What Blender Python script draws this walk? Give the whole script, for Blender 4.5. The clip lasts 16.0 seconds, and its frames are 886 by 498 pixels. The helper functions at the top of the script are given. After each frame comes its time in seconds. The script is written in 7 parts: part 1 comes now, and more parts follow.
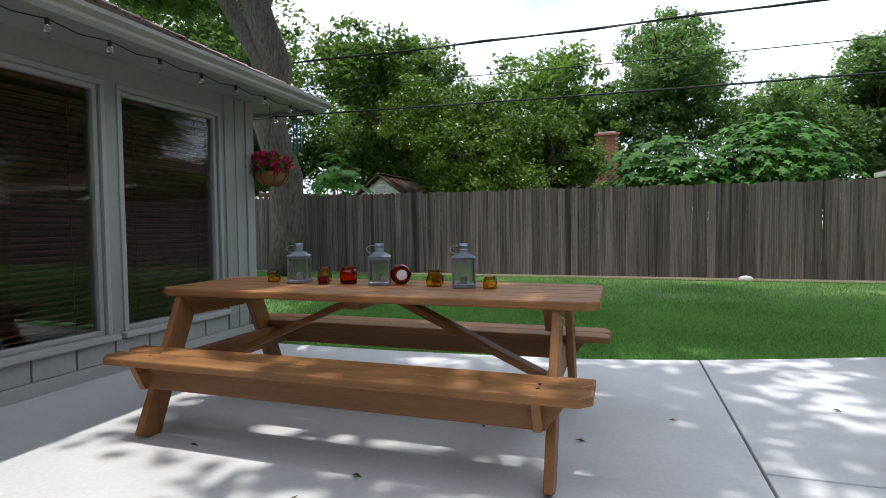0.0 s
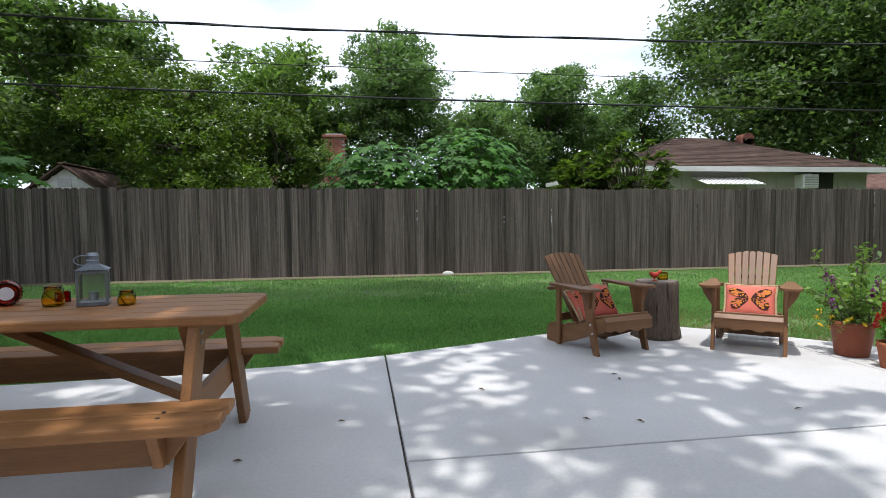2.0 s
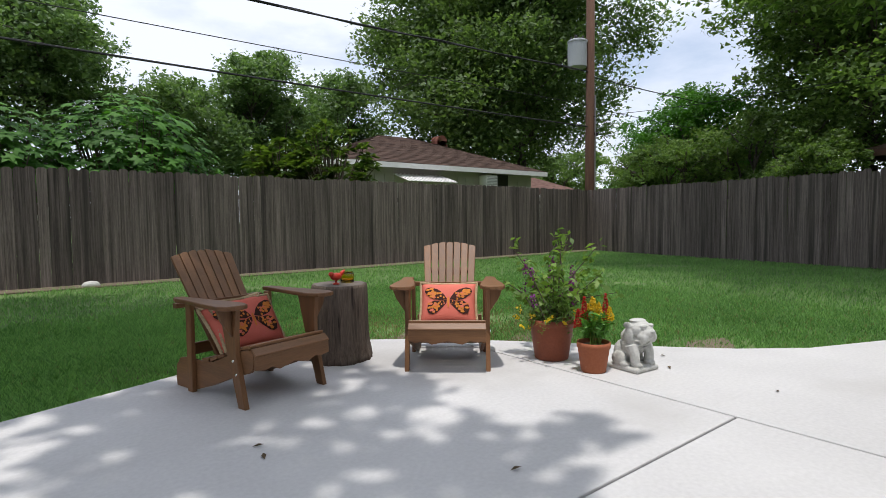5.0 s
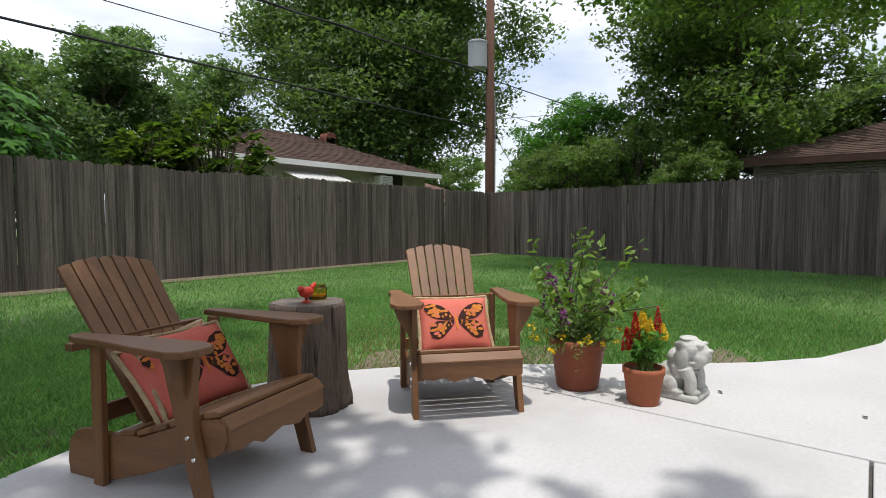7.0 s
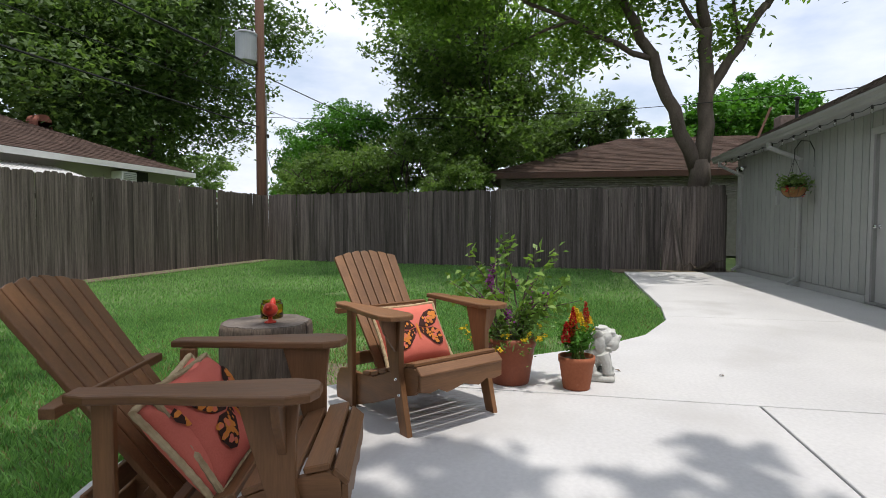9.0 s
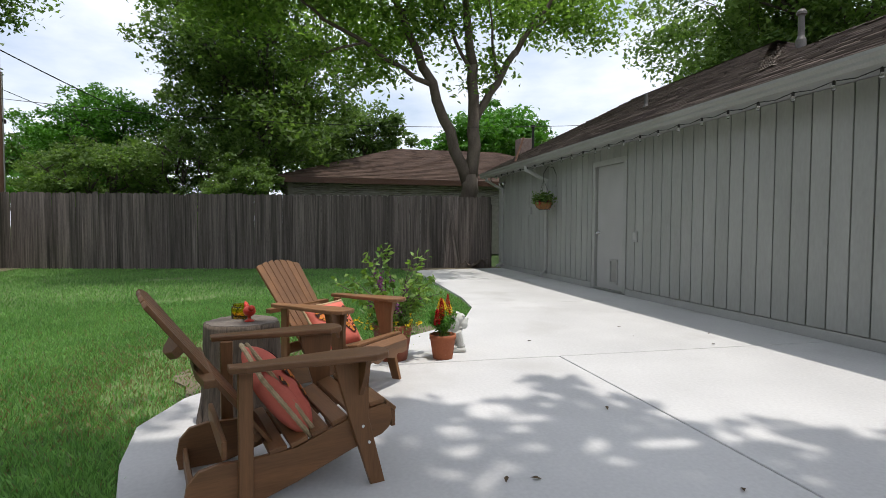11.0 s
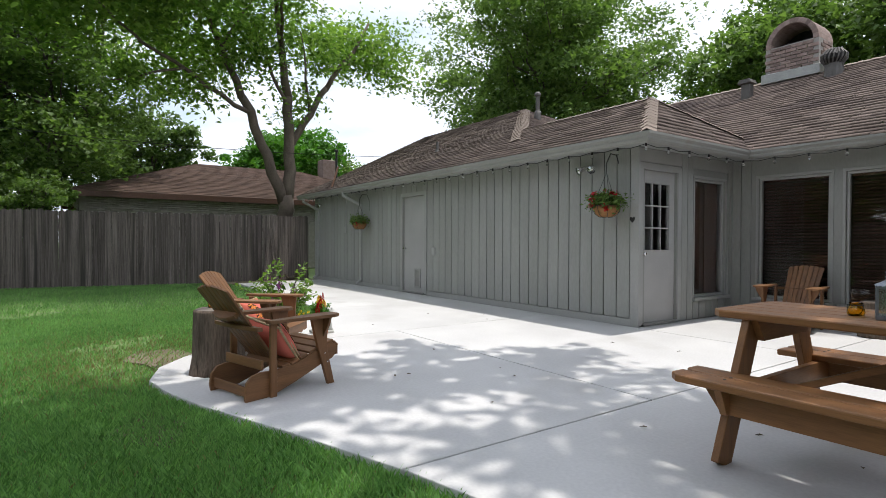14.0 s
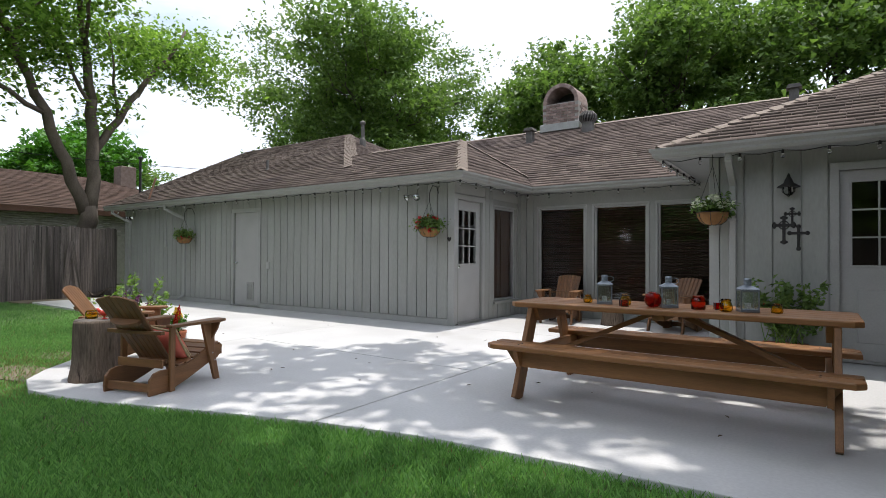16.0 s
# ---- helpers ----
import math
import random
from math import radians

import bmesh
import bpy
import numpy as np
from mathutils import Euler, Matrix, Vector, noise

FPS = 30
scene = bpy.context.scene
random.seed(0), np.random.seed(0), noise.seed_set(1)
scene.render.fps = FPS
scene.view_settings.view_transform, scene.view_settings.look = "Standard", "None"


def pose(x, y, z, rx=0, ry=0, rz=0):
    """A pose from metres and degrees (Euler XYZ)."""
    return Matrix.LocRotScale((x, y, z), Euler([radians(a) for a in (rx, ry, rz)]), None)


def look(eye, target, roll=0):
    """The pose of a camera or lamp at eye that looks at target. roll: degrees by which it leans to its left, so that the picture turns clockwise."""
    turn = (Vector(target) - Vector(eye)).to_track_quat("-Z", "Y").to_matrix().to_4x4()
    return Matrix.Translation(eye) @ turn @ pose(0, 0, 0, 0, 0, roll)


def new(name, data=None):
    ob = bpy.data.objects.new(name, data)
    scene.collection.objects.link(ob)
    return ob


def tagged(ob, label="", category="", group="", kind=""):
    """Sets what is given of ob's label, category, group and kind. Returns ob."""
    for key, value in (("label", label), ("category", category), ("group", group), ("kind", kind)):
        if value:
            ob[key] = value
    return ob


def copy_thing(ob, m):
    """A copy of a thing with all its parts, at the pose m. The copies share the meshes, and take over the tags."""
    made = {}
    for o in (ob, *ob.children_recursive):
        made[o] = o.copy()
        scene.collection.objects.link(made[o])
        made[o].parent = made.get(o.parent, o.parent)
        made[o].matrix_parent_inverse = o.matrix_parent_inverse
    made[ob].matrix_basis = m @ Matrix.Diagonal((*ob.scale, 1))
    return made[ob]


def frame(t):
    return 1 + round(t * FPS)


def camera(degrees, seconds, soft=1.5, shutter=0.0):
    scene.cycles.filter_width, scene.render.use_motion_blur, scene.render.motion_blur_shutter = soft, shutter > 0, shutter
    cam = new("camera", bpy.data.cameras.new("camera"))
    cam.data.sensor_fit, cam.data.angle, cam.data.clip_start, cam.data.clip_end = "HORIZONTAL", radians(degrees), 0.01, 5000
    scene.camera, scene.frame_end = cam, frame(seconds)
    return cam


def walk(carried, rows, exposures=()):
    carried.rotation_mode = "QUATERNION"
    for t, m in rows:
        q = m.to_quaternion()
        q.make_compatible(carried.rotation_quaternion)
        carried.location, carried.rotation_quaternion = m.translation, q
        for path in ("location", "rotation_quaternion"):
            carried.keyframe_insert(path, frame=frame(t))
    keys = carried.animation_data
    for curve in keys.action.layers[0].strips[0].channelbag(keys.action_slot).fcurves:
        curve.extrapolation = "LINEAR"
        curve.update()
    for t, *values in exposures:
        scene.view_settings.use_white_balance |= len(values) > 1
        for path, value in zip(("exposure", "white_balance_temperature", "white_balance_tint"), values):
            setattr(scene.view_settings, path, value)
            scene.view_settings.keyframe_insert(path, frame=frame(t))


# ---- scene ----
cam = camera(78.6, 16.0, soft=0.7)
PATH = [
    (0, (0.556, 1.122, 1.093), (-0.069, 3.02, 1.005), -0.6),
    (0.5, (0.577, 1.152, 1.104), (0.069, 3.084, 1.015), -0.8),
    (1, (0.638, 1.177, 1.127), (0.371, 3.156, 1.034), -0.7),
    (1.5, (0.761, 1.233, 1.117), (0.796, 3.231, 1.026), -0.8),
    (2, (0.95, 1.259, 1.119), (1.255, 3.233, 1.02), -0.5),
    (2.5, (1.03, 1.452, 1.072), (1.702, 3.334, 0.975), -0.4),
    (3, (1.274, 1.661, 1.061), (2.225, 3.418, 0.957), -0.6),
    (3.5, (1.48, 1.852, 1.041), (2.558, 3.533, 0.931), -0.6),
    (6, (2.102, 3.127, 0.974), (3.466, 4.586, 0.868), -0.4),
    (6.5, (2.086, 3.436, 0.96), (3.55, 4.794, 0.857), -0.2),
    (7, (2.007, 3.759, 0.96), (3.566, 5.007, 0.859), 0.0),
    (7.5, (1.877, 4.033, 0.947), (3.582, 5.074, 0.854), 0.0),
    (8, (1.79, 4.366, 0.947), (3.616, 5.176, 0.853), 0.2),
    (8.5, (1.71, 4.621, 0.954), (3.605, 5.257, 0.863), 0.2),
    (9, (1.595, 4.835, 0.963), (3.552, 5.239, 0.878), 0.1),
    (9.5, (1.452, 5.01, 1.006), (3.438, 5.231, 0.922), 0.0),
    (10, (1.252, 5.213, 1.027), (3.251, 5.194, 0.944), 0.0),
    (12.3, (-0.217, 6.321, 1.107), (1.592, 5.47, 1.035), 0.3),
    (12.5, (-0.342, 6.416, 1.115), (1.444, 5.519, 1.046), 0.2),
    (13, (-0.625, 6.641, 1.125), (1.127, 5.68, 1.062), 0.2),
    (13.5, (-0.867, 6.882, 1.132), (0.834, 5.832, 1.08), 0.3),
    (14, (-1.13, 7.176, 1.122), (0.505, 6.025, 1.094), 0.2),
    (14.5, (-1.358, 7.469, 1.123), (0.2, 6.215, 1.109), 0.3),
    (15, (-1.485, 7.739, 1.121), (-0.065, 6.33, 1.118), 0.2),
    (15.5, (-1.604, 8.036, 1.121), (-0.312, 6.509, 1.128), 0.4),
    (16, (-1.711, 8.377, 1.142), (-0.57, 6.735, 1.168), 0.3),
]
walk(cam, [(t, look(eye, target, roll)) for t, eye, target, roll in PATH],
     exposures=[(0, 0.48, 6150, 11), (2.0, 0.36, 6150, 11.5), (3.5, -0.02, 6200, 12), (7.0, 0.12, 6400, 13), (10.0, 0.08, 6400, 12), (12.5, 0.24, 6400, 11), (16, 0.42, 6300, 12)])

# world and sun: high summer sun, slightly hazy sky
SUN_WAY = Vector((0.27, 0.33, -2.4)).normalized()
world = bpy.data.worlds.new("world")
scene.world = world
world.use_nodes = True
wn = world.node_tree.nodes
wl = world.node_tree.links
sky = wn.new("ShaderNodeTexSky")
sky.sky_type = "NISHITA"
sky.sun_disc = False
sky.sun_elevation = math.asin(-SUN_WAY.z)
sky.sun_rotation = math.atan2(-SUN_WAY.x, -SUN_WAY.y)
sky.dust_density = 3.0
sky.air_density = 1.2
# thin broken cloud over the sky
coord = wn.new("ShaderNodeTexCoord")
stretch = wn.new("ShaderNodeMapping")
stretch.inputs["Scale"].default_value = (1.0, 1.0, 2.6)
cloud = wn.new("ShaderNodeTexNoise")
cloud.inputs["Scale"].default_value = 2.6
cloud.inputs["Detail"].default_value = 7.0
cloud.inputs["Roughness"].default_value = 0.55
ramp = wn.new("ShaderNodeValToRGB")
ramp.color_ramp.elements[0].position = 0.30
ramp.color_ramp.elements[0].color = (0.3, 0.3, 0.3, 1)
ramp.color_ramp.elements[1].position = 0.53
ramp.color_ramp.elements[1].color = (0.96, 0.96, 0.96, 1)
mixer = wn.new("ShaderNodeMix")
mixer.data_type = "RGBA"
mixer.inputs[7].default_value = (5.9, 6.2, 6.85, 1)
back = wn["Background"]
back.inputs["Strength"].default_value = 0.165
wl.new(coord.outputs["Generated"], stretch.inputs["Vector"])
wl.new(stretch.outputs["Vector"], cloud.inputs["Vector"])
wl.new(cloud.outputs["Fac"], ramp.inputs["Fac"])
wl.new(ramp.outputs["Color"], mixer.inputs[0])
wl.new(sky.outputs["Color"], mixer.inputs[6])
wl.new(mixer.outputs[2], back.inputs["Color"])

sun = new("sun", bpy.data.lights.new("sun", "SUN"))
sun.data.energy = 3.0
sun.data.angle = radians(0.6)
sun.data.color = (1.0, 0.95, 0.87)
sun.matrix_world = look((0, 0, 30), Vector((0, 0, 30)) + SUN_WAY)


# ---- materials ----
def material(name, a, b, rough=0.8, scale=8.0, stretch=(1, 1, 1), fine=60.0, bump=0.15, metal=0.0, vary=0.0, island=0.0,
             spots=None, spot_scale=3.0, spot_at=0.62, where="Object", specular=0.3):
    """Two colours over a broad noise, a finer grain, relief, and where given stains of a third colour."""
    m = bpy.data.materials.new(name)
    m.use_nodes = True
    n, l = m.node_tree.nodes, m.node_tree.links
    p = n["Principled BSDF"]
    p.inputs["Metallic"].default_value = metal
    p.inputs["Specular IOR Level"].default_value = specular
    c = n.new("ShaderNodeTexCoord")
    mp = n.new("ShaderNodeMapping")
    mp.inputs["Scale"].default_value = stretch
    if where == "World":
        g = n.new("ShaderNodeNewGeometry")
        l.new(g.outputs["Position"], mp.inputs["Vector"])
    else:
        oi = n.new("ShaderNodeObjectInfo")
        add = n.new("ShaderNodeVectorMath")
        add.operation = "ADD"
        mul = n.new("ShaderNodeMath")
        mul.operation = "MULTIPLY"
        mul.inputs[1].default_value = 37.0
        l.new(oi.outputs["Random"], mul.inputs[0])
        l.new(c.outputs["Object"], add.inputs[0])
        l.new(mul.outputs[0], add.inputs[1])
        l.new(add.outputs[0], mp.inputs["Vector"])
    t1 = n.new("ShaderNodeTexNoise")
    t1.inputs["Scale"].default_value = scale
    t1.inputs["Detail"].default_value = 6
    t2 = n.new("ShaderNodeTexNoise")
    t2.inputs["Scale"].default_value = fine
    t2.inputs["Detail"].default_value = 4
    l.new(mp.outputs[0], t1.inputs["Vector"])
    l.new(mp.outputs[0], t2.inputs["Vector"])
    mixf = n.new("ShaderNodeMix")
    mixf.inputs[0].default_value = 0.4
    l.new(t1.outputs["Fac"], mixf.inputs[2])
    l.new(t2.outputs["Fac"], mixf.inputs[3])
    r = n.new("ShaderNodeValToRGB")
    r.color_ramp.elements[0].position, r.color_ramp.elements[1].position = 0.32, 0.68
    r.color_ramp.elements[0].color, r.color_ramp.elements[1].color = (*a, 1), (*b, 1)
    l.new(mixf.outputs[0], r.inputs["Fac"])
    out = r.outputs["Color"]
    if spots:
        t3 = n.new("ShaderNodeTexNoise")
        t3.inputs["Scale"].default_value = spot_scale
        t3.inputs["Detail"].default_value = 5
        l.new(mp.outputs[0], t3.inputs["Vector"])
        r3 = n.new("ShaderNodeValToRGB")
        r3.color_ramp.elements[0].position, r3.color_ramp.elements[1].position = spot_at, spot_at + 0.16
        l.new(t3.outputs["Fac"], r3.inputs["Fac"])
        ms = n.new("ShaderNodeMix")
        ms.data_type = "RGBA"
        l.new(r3.outputs["Color"], ms.inputs[0])
        l.new(out, ms.inputs[6])
        ms.inputs[7].default_value = (*spots, 1)
        out = ms.outputs[2]
    if vary or island:
        hv = n.new("ShaderNodeHueSaturation")
        mr = n.new("ShaderNodeMapRange")
        w = vary or island
        mr.inputs["To Min"].default_value, mr.inputs["To Max"].default_value = 1 - w, 1 + w
        if vary:
            o2 = n.new("ShaderNodeObjectInfo")
            l.new(o2.outputs["Random"], mr.inputs["Value"])
        else:
            g2 = n.new("ShaderNodeNewGeometry")
            l.new(g2.outputs["Random Per Island"], mr.inputs["Value"])
        l.new(mr.outputs[0], hv.inputs["Value"])
        l.new(out, hv.inputs["Color"])
        out = hv.outputs["Color"]
    l.new(out, p.inputs["Base Color"])
    rr = n.new("ShaderNodeMapRange")
    rr.inputs["To Min"].default_value, rr.inputs["To Max"].default_value = max(0, rough - 0.1), min(1, rough + 0.1)
    l.new(t1.outputs["Fac"], rr.inputs["Value"])
    l.new(rr.outputs[0], p.inputs["Roughness"])
    if bump:
        bp = n.new("ShaderNodeBump")
        bp.inputs["Strength"].default_value = bump
        bp.inputs["Distance"].default_value = 0.01
        l.new(mixf.outputs[0], bp.inputs["Height"])
        l.new(bp.outputs[0], p.inputs["Normal"])
    return m


def leaf_material(name, dark, light, through_it=0.35, rough=0.5):
    m = bpy.data.materials.new(name)
    m.use_nodes = True
    n, l = m.node_tree.nodes, m.node_tree.links
    p = n["Principled BSDF"]
    p.inputs["Roughness"].default_value = rough
    p.inputs["Specular IOR Level"].default_value = 0.35
    g = n.new("ShaderNodeNewGeometry")
    t = n.new("ShaderNodeTexNoise")
    t.inputs["Scale"].default_value = 0.7
    l.new(g.outputs["Position"], t.inputs["Vector"])
    mx = n.new("ShaderNodeMix")
    mx.inputs[0].default_value = 0.5
    l.new(g.outputs["Random Per Island"], mx.inputs[2])
    l.new(t.outputs["Fac"], mx.inputs[3])
    r = n.new("ShaderNodeValToRGB")
    r.color_ramp.elements[0].position, r.color_ramp.elements[1].position = 0.2, 0.8
    r.color_ramp.elements[0].color, r.color_ramp.elements[1].color = (*dark, 1), (*light, 1)
    l.new(mx.outputs[0], r.inputs["Fac"])
    l.new(r.outputs["Color"], p.inputs["Base Color"])
    tr = n.new("ShaderNodeBsdfTranslucent")
    br = n.new("ShaderNodeMixRGB")
    br.blend_type = "MULTIPLY"
    br.inputs[0].default_value = 1
    br.inputs[2].default_value = (1.0, 1.15, 0.5, 1)
    l.new(r.outputs["Color"], br.inputs[1])
    l.new(br.outputs[0], tr.inputs["Color"])
    ms = n.new("ShaderNodeMixShader")
    ms.inputs[0].default_value = through_it
    l.new(p.outputs[0], ms.inputs[1])
    l.new(tr.outputs[0], ms.inputs[2])
    l.new(ms.outputs[0], n["Material Output"].inputs["Surface"])
    return m


def glass_material(name, colour=(1, 1, 1), rough=0.0):
    m = bpy.data.materials.new(name)
    m.use_nodes = True
    p = m.node_tree.nodes["Principled BSDF"]
    p.inputs["Base Color"].default_value = (*colour, 1)
    p.inputs["Transmission Weight"].default_value = 1.0
    p.inputs["Roughness"].default_value = rough
    p.inputs["IOR"].default_value = 1.45
    return m


def glow_material(name, colour, strength):
    m = bpy.data.materials.new(name)
    m.use_nodes = True
    p = m.node_tree.nodes["Principled BSDF"]
    p.inputs["Emission Color"].default_value = (*colour, 1)
    p.inputs["Emission Strength"].default_value = strength
    return m


CONCRETE = material("concrete", (0.465, 0.46, 0.455), (0.585, 0.58, 0.57), 0.85, 1.1, fine=45, bump=0.08, where="World",
                    spots=(0.43, 0.42, 0.405), spot_scale=0.8, spot_at=0.57)
JOINT = material("joint", (0.06, 0.056, 0.05), (0.12, 0.11, 0.10), 0.95, 9)
SOIL = material("soil", (0.115, 0.095, 0.062), (0.21, 0.175, 0.12), 0.95, 3, bump=0.5, where="World")
LAWN = material("lawn", (0.085, 0.14, 0.042), (0.15, 0.215, 0.075), 0.9, 1.4, fine=90, bump=0.6, where="World",
                spots=(0.13, 0.125, 0.07), spot_scale=0.55, spot_at=0.66)
SIDING = material("siding", (0.268, 0.273, 0.252), (0.328, 0.332, 0.308), 0.6, 2.2, (1, 1, 0.35), fine=40, bump=0.05, where="World",
                  spots=(0.24, 0.26, 0.25), spot_scale=1.7, spot_at=0.6)
SIDING_PIECE = material("siding_piece", (0.285, 0.29, 0.268), (0.358, 0.362, 0.336), 0.6, 3, (1, 1, 0.3), fine=40, bump=0.06, vary=0.05)
TRIM = material("trim", (0.335, 0.335, 0.315), (0.40, 0.40, 0.38), 0.5, 3, bump=0.04)
SOFFIT = material("soffit", (0.30, 0.31, 0.30), (0.36, 0.37, 0.36), 0.7, 2, bump=0.03)
GUTTER = material("gutter", (0.27, 0.27, 0.25), (0.35, 0.35, 0.325), 0.45, 2, bump=0.03, spots=(0.28, 0.26, 0.22), spot_scale=2.5, spot_at=0.6)
DOORPAINT = material("door_paint", (0.37, 0.365, 0.35), (0.43, 0.425, 0.41), 0.45, 3, bump=0.02)
WHITE = material("white_paint", (0.70, 0.70, 0.68), (0.78, 0.78, 0.76), 0.5, 5, bump=0.03)
SHINGLE = material("shingle", (0.10, 0.076, 0.064), (0.18, 0.142, 0.123), 0.95, 1.1, fine=140, bump=0.5, island=0.28, where="World",
                   spots=(0.09, 0.07, 0.065), spot_scale=0.6, spot_at=0.58)
RIDGECAP = material("ridge_cap", (0.19, 0.155, 0.125), (0.26, 0.215, 0.18), 0.95, 2, fine=140, bump=0.4, vary=0.12)
FENCEWOOD = material("fence_wood", (0.038, 0.030, 0.026), (0.22, 0.185, 0.165), 0.9, 7, (6, 6, 0.28), fine=70, bump=0.8, vary=0.3,
                     spots=(0.045, 0.04, 0.034), spot_scale=1.6, spot_at=0.52)
WOOD_X = material("stained_wood_x", (0.172, 0.076, 0.026), (0.31, 0.146, 0.053), 0.5, 4, (0.35, 5, 5), fine=40, bump=0.12, vary=0.13, specular=0.4)
WOOD_Y = material("stained_wood_y", (0.172, 0.076, 0.026), (0.31, 0.146, 0.053), 0.5, 4, (5, 0.35, 5), fine=40, bump=0.12, vary=0.13, specular=0.4)
WOOD_Z = material("stained_wood_z", (0.172, 0.076, 0.026), (0.31, 0.146, 0.053), 0.5, 4, (5, 5, 0.35), fine=40, bump=0.12, vary=0.13, specular=0.4)
CHAIR_X = material("chair_wood_x", (0.13, 0.060, 0.023), (0.235, 0.111, 0.045), 0.5, 4, (0.4, 5, 5), fine=40, bump=0.1, vary=0.15, specular=0.45)
CHAIR_Y = material("chair_wood_y", (0.13, 0.060, 0.023), (0.235, 0.111, 0.045), 0.5, 4, (5, 0.4, 5), fine=40, bump=0.1, vary=0.15, specular=0.45)
CHAIR_Z = material("chair_wood_z", (0.13, 0.060, 0.023), (0.235, 0.111, 0.045), 0.5, 4, (5, 5, 0.4), fine=40, bump=0.1, vary=0.15, specular=0.45)
BARK = material("bark", (0.035, 0.029, 0.024), (0.17, 0.145, 0.125), 0.95, 7, (3, 3, 0.8), fine=36, bump=1.0)
SMOOTHBARK = material("smooth_bark", (0.075, 0.058, 0.044), (0.17, 0.138, 0.11), 0.9, 3, (2, 2, 0.8), fine=30, bump=0.5)
STUMPBARK = material("stump_bark", (0.06, 0.043, 0.032), (0.20, 0.155, 0.118), 0.95, 9, (4, 4, 0.35), fine=40, bump=1.0, spots=(0.035, 0.025, 0.02), spot_scale=9, spot_at=0.56)
STUMPTOP = material("stump_top", (0.085, 0.07, 0.058), (0.20, 0.17, 0.145), 0.9, 9, fine=60, bump=0.6)
DARKWOOD = material("dark_blind", (0.075, 0.036, 0.024), (0.12, 0.06, 0.04), 0.4, 5, (0.4, 4, 4), bump=0.05)
# indoor shade put into the colour of the added rooms
ROOM_SHADE = material("room_wall", (0.08, 0.065, 0.05), (0.11, 0.09, 0.07), 0.9, 1)
TERRA = material("terracotta", (0.27, 0.082, 0.036), (0.37, 0.125, 0.06), 0.75, 4, bump=0.1, spots=(0.42, 0.24, 0.17), spot_scale=6, spot_at=0.7)
TERRADARK = material("glazed_terracotta", (0.20, 0.055, 0.028), (0.28, 0.085, 0.042), 0.5, 4, bump=0.06)
STONE = material("statue_stone", (0.42, 0.42, 0.39), (0.60, 0.60, 0.56), 0.9, 7, bump=0.4, spots=(0.24, 0.24, 0.22), spot_scale=9, spot_at=0.6)
GALV = material("galvanised", (0.20, 0.23, 0.27), (0.33, 0.36, 0.40), 0.45, 25, fine=120, bump=0.15, metal=0.8)
VENT = material("vent_metal", (0.10, 0.095, 0.09), (0.17, 0.16, 0.15), 0.6, 6, metal=0.4, bump=0.1)
STEEL = material("dull_metal", (0.30, 0.30, 0.29), (0.42, 0.42, 0.40), 0.45, 6, metal=0.8, bump=0.05)
CHROME = material("chrome", (0.7, 0.7, 0.7), (0.8, 0.8, 0.8), 0.15, 6, metal=1.0, bump=0)
IRON = material("black_iron", (0.015, 0.015, 0.016), (0.04, 0.038, 0.036), 0.55, 12, bump=0.2)
CABLE = material("cable", (0.02, 0.02, 0.022), (0.035, 0.035, 0.038), 0.6, 5, bump=0)
COIR = material("coir", (0.20, 0.095, 0.035), (0.36, 0.19, 0.08), 0.95, 12, (1, 1, 0.5), fine=70, bump=0.8)
TRANSFORMER = material("transformer_paint", (0.33, 0.35, 0.37), (0.42, 0.44, 0.46), 0.5, 3, (1, 1, 0.4), spots=(0.2, 0.17, 0.14), spot_scale=4, spot_at=0.66)
POLE = material("pole_wood", (0.075, 0.038, 0.026), (0.14, 0.078, 0.052), 0.9, 4, (4, 4, 0.25), bump=0.5)
BRICK = material("brick", (0.24, 0.085, 0.06), (0.36, 0.15, 0.11), 0.9, 8, bump=0.3, island=0.25)
OLDBRICK = material("old_brick", (0.20, 0.14, 0.12), (0.36, 0.28, 0.25), 0.9, 8, bump=0.3, vary=0.3)
MORTAR = material("mortar", (0.30, 0.28, 0.26), (0.40, 0.38, 0.35), 0.95, 9)
FABRIC = material("coral_fabric", (0.62, 0.15, 0.105), (0.70, 0.19, 0.14), 0.9, 9, fine=200, bump=0.3)
JUTE = material("jute_trim", (0.36, 0.27, 0.15), (0.52, 0.41, 0.25), 0.95, 30, bump=0.6)
INK = material("dark_print", (0.03, 0.012, 0.01), (0.06, 0.022, 0.015), 0.9, 20)
ORANGEINK = material("orange_print", (0.55, 0.17, 0.03), (0.70, 0.27, 0.05), 0.9, 20)
AMBER = glass_material("amber_glass", (0.96, 0.70, 0.07), 0.03)
REDGLASS = glass_material("red_glass", (0.75, 0.03, 0.015), 0.03)
CLEAR = glass_material("clear_glass")
FROST = glass_material("ribbed_glass", (0.9, 0.95, 0.93), 0.12)
ORANGEGLASS = glass_material("orange_glass", (0.9, 0.12, 0.02), 0.03)
REDPAINT = material("red_glaze", (0.45, 0.03, 0.02), (0.6, 0.06, 0.03), 0.3, 8, bump=0.05)
PAPER = material("label_paper", (0.6, 0.6, 0.62), (0.7, 0.7, 0.72), 0.8, 20)
BEIGE = material("beige_wall", (0.36, 0.34, 0.30), (0.43, 0.41, 0.37), 0.8, 1.5, bump=0.05)
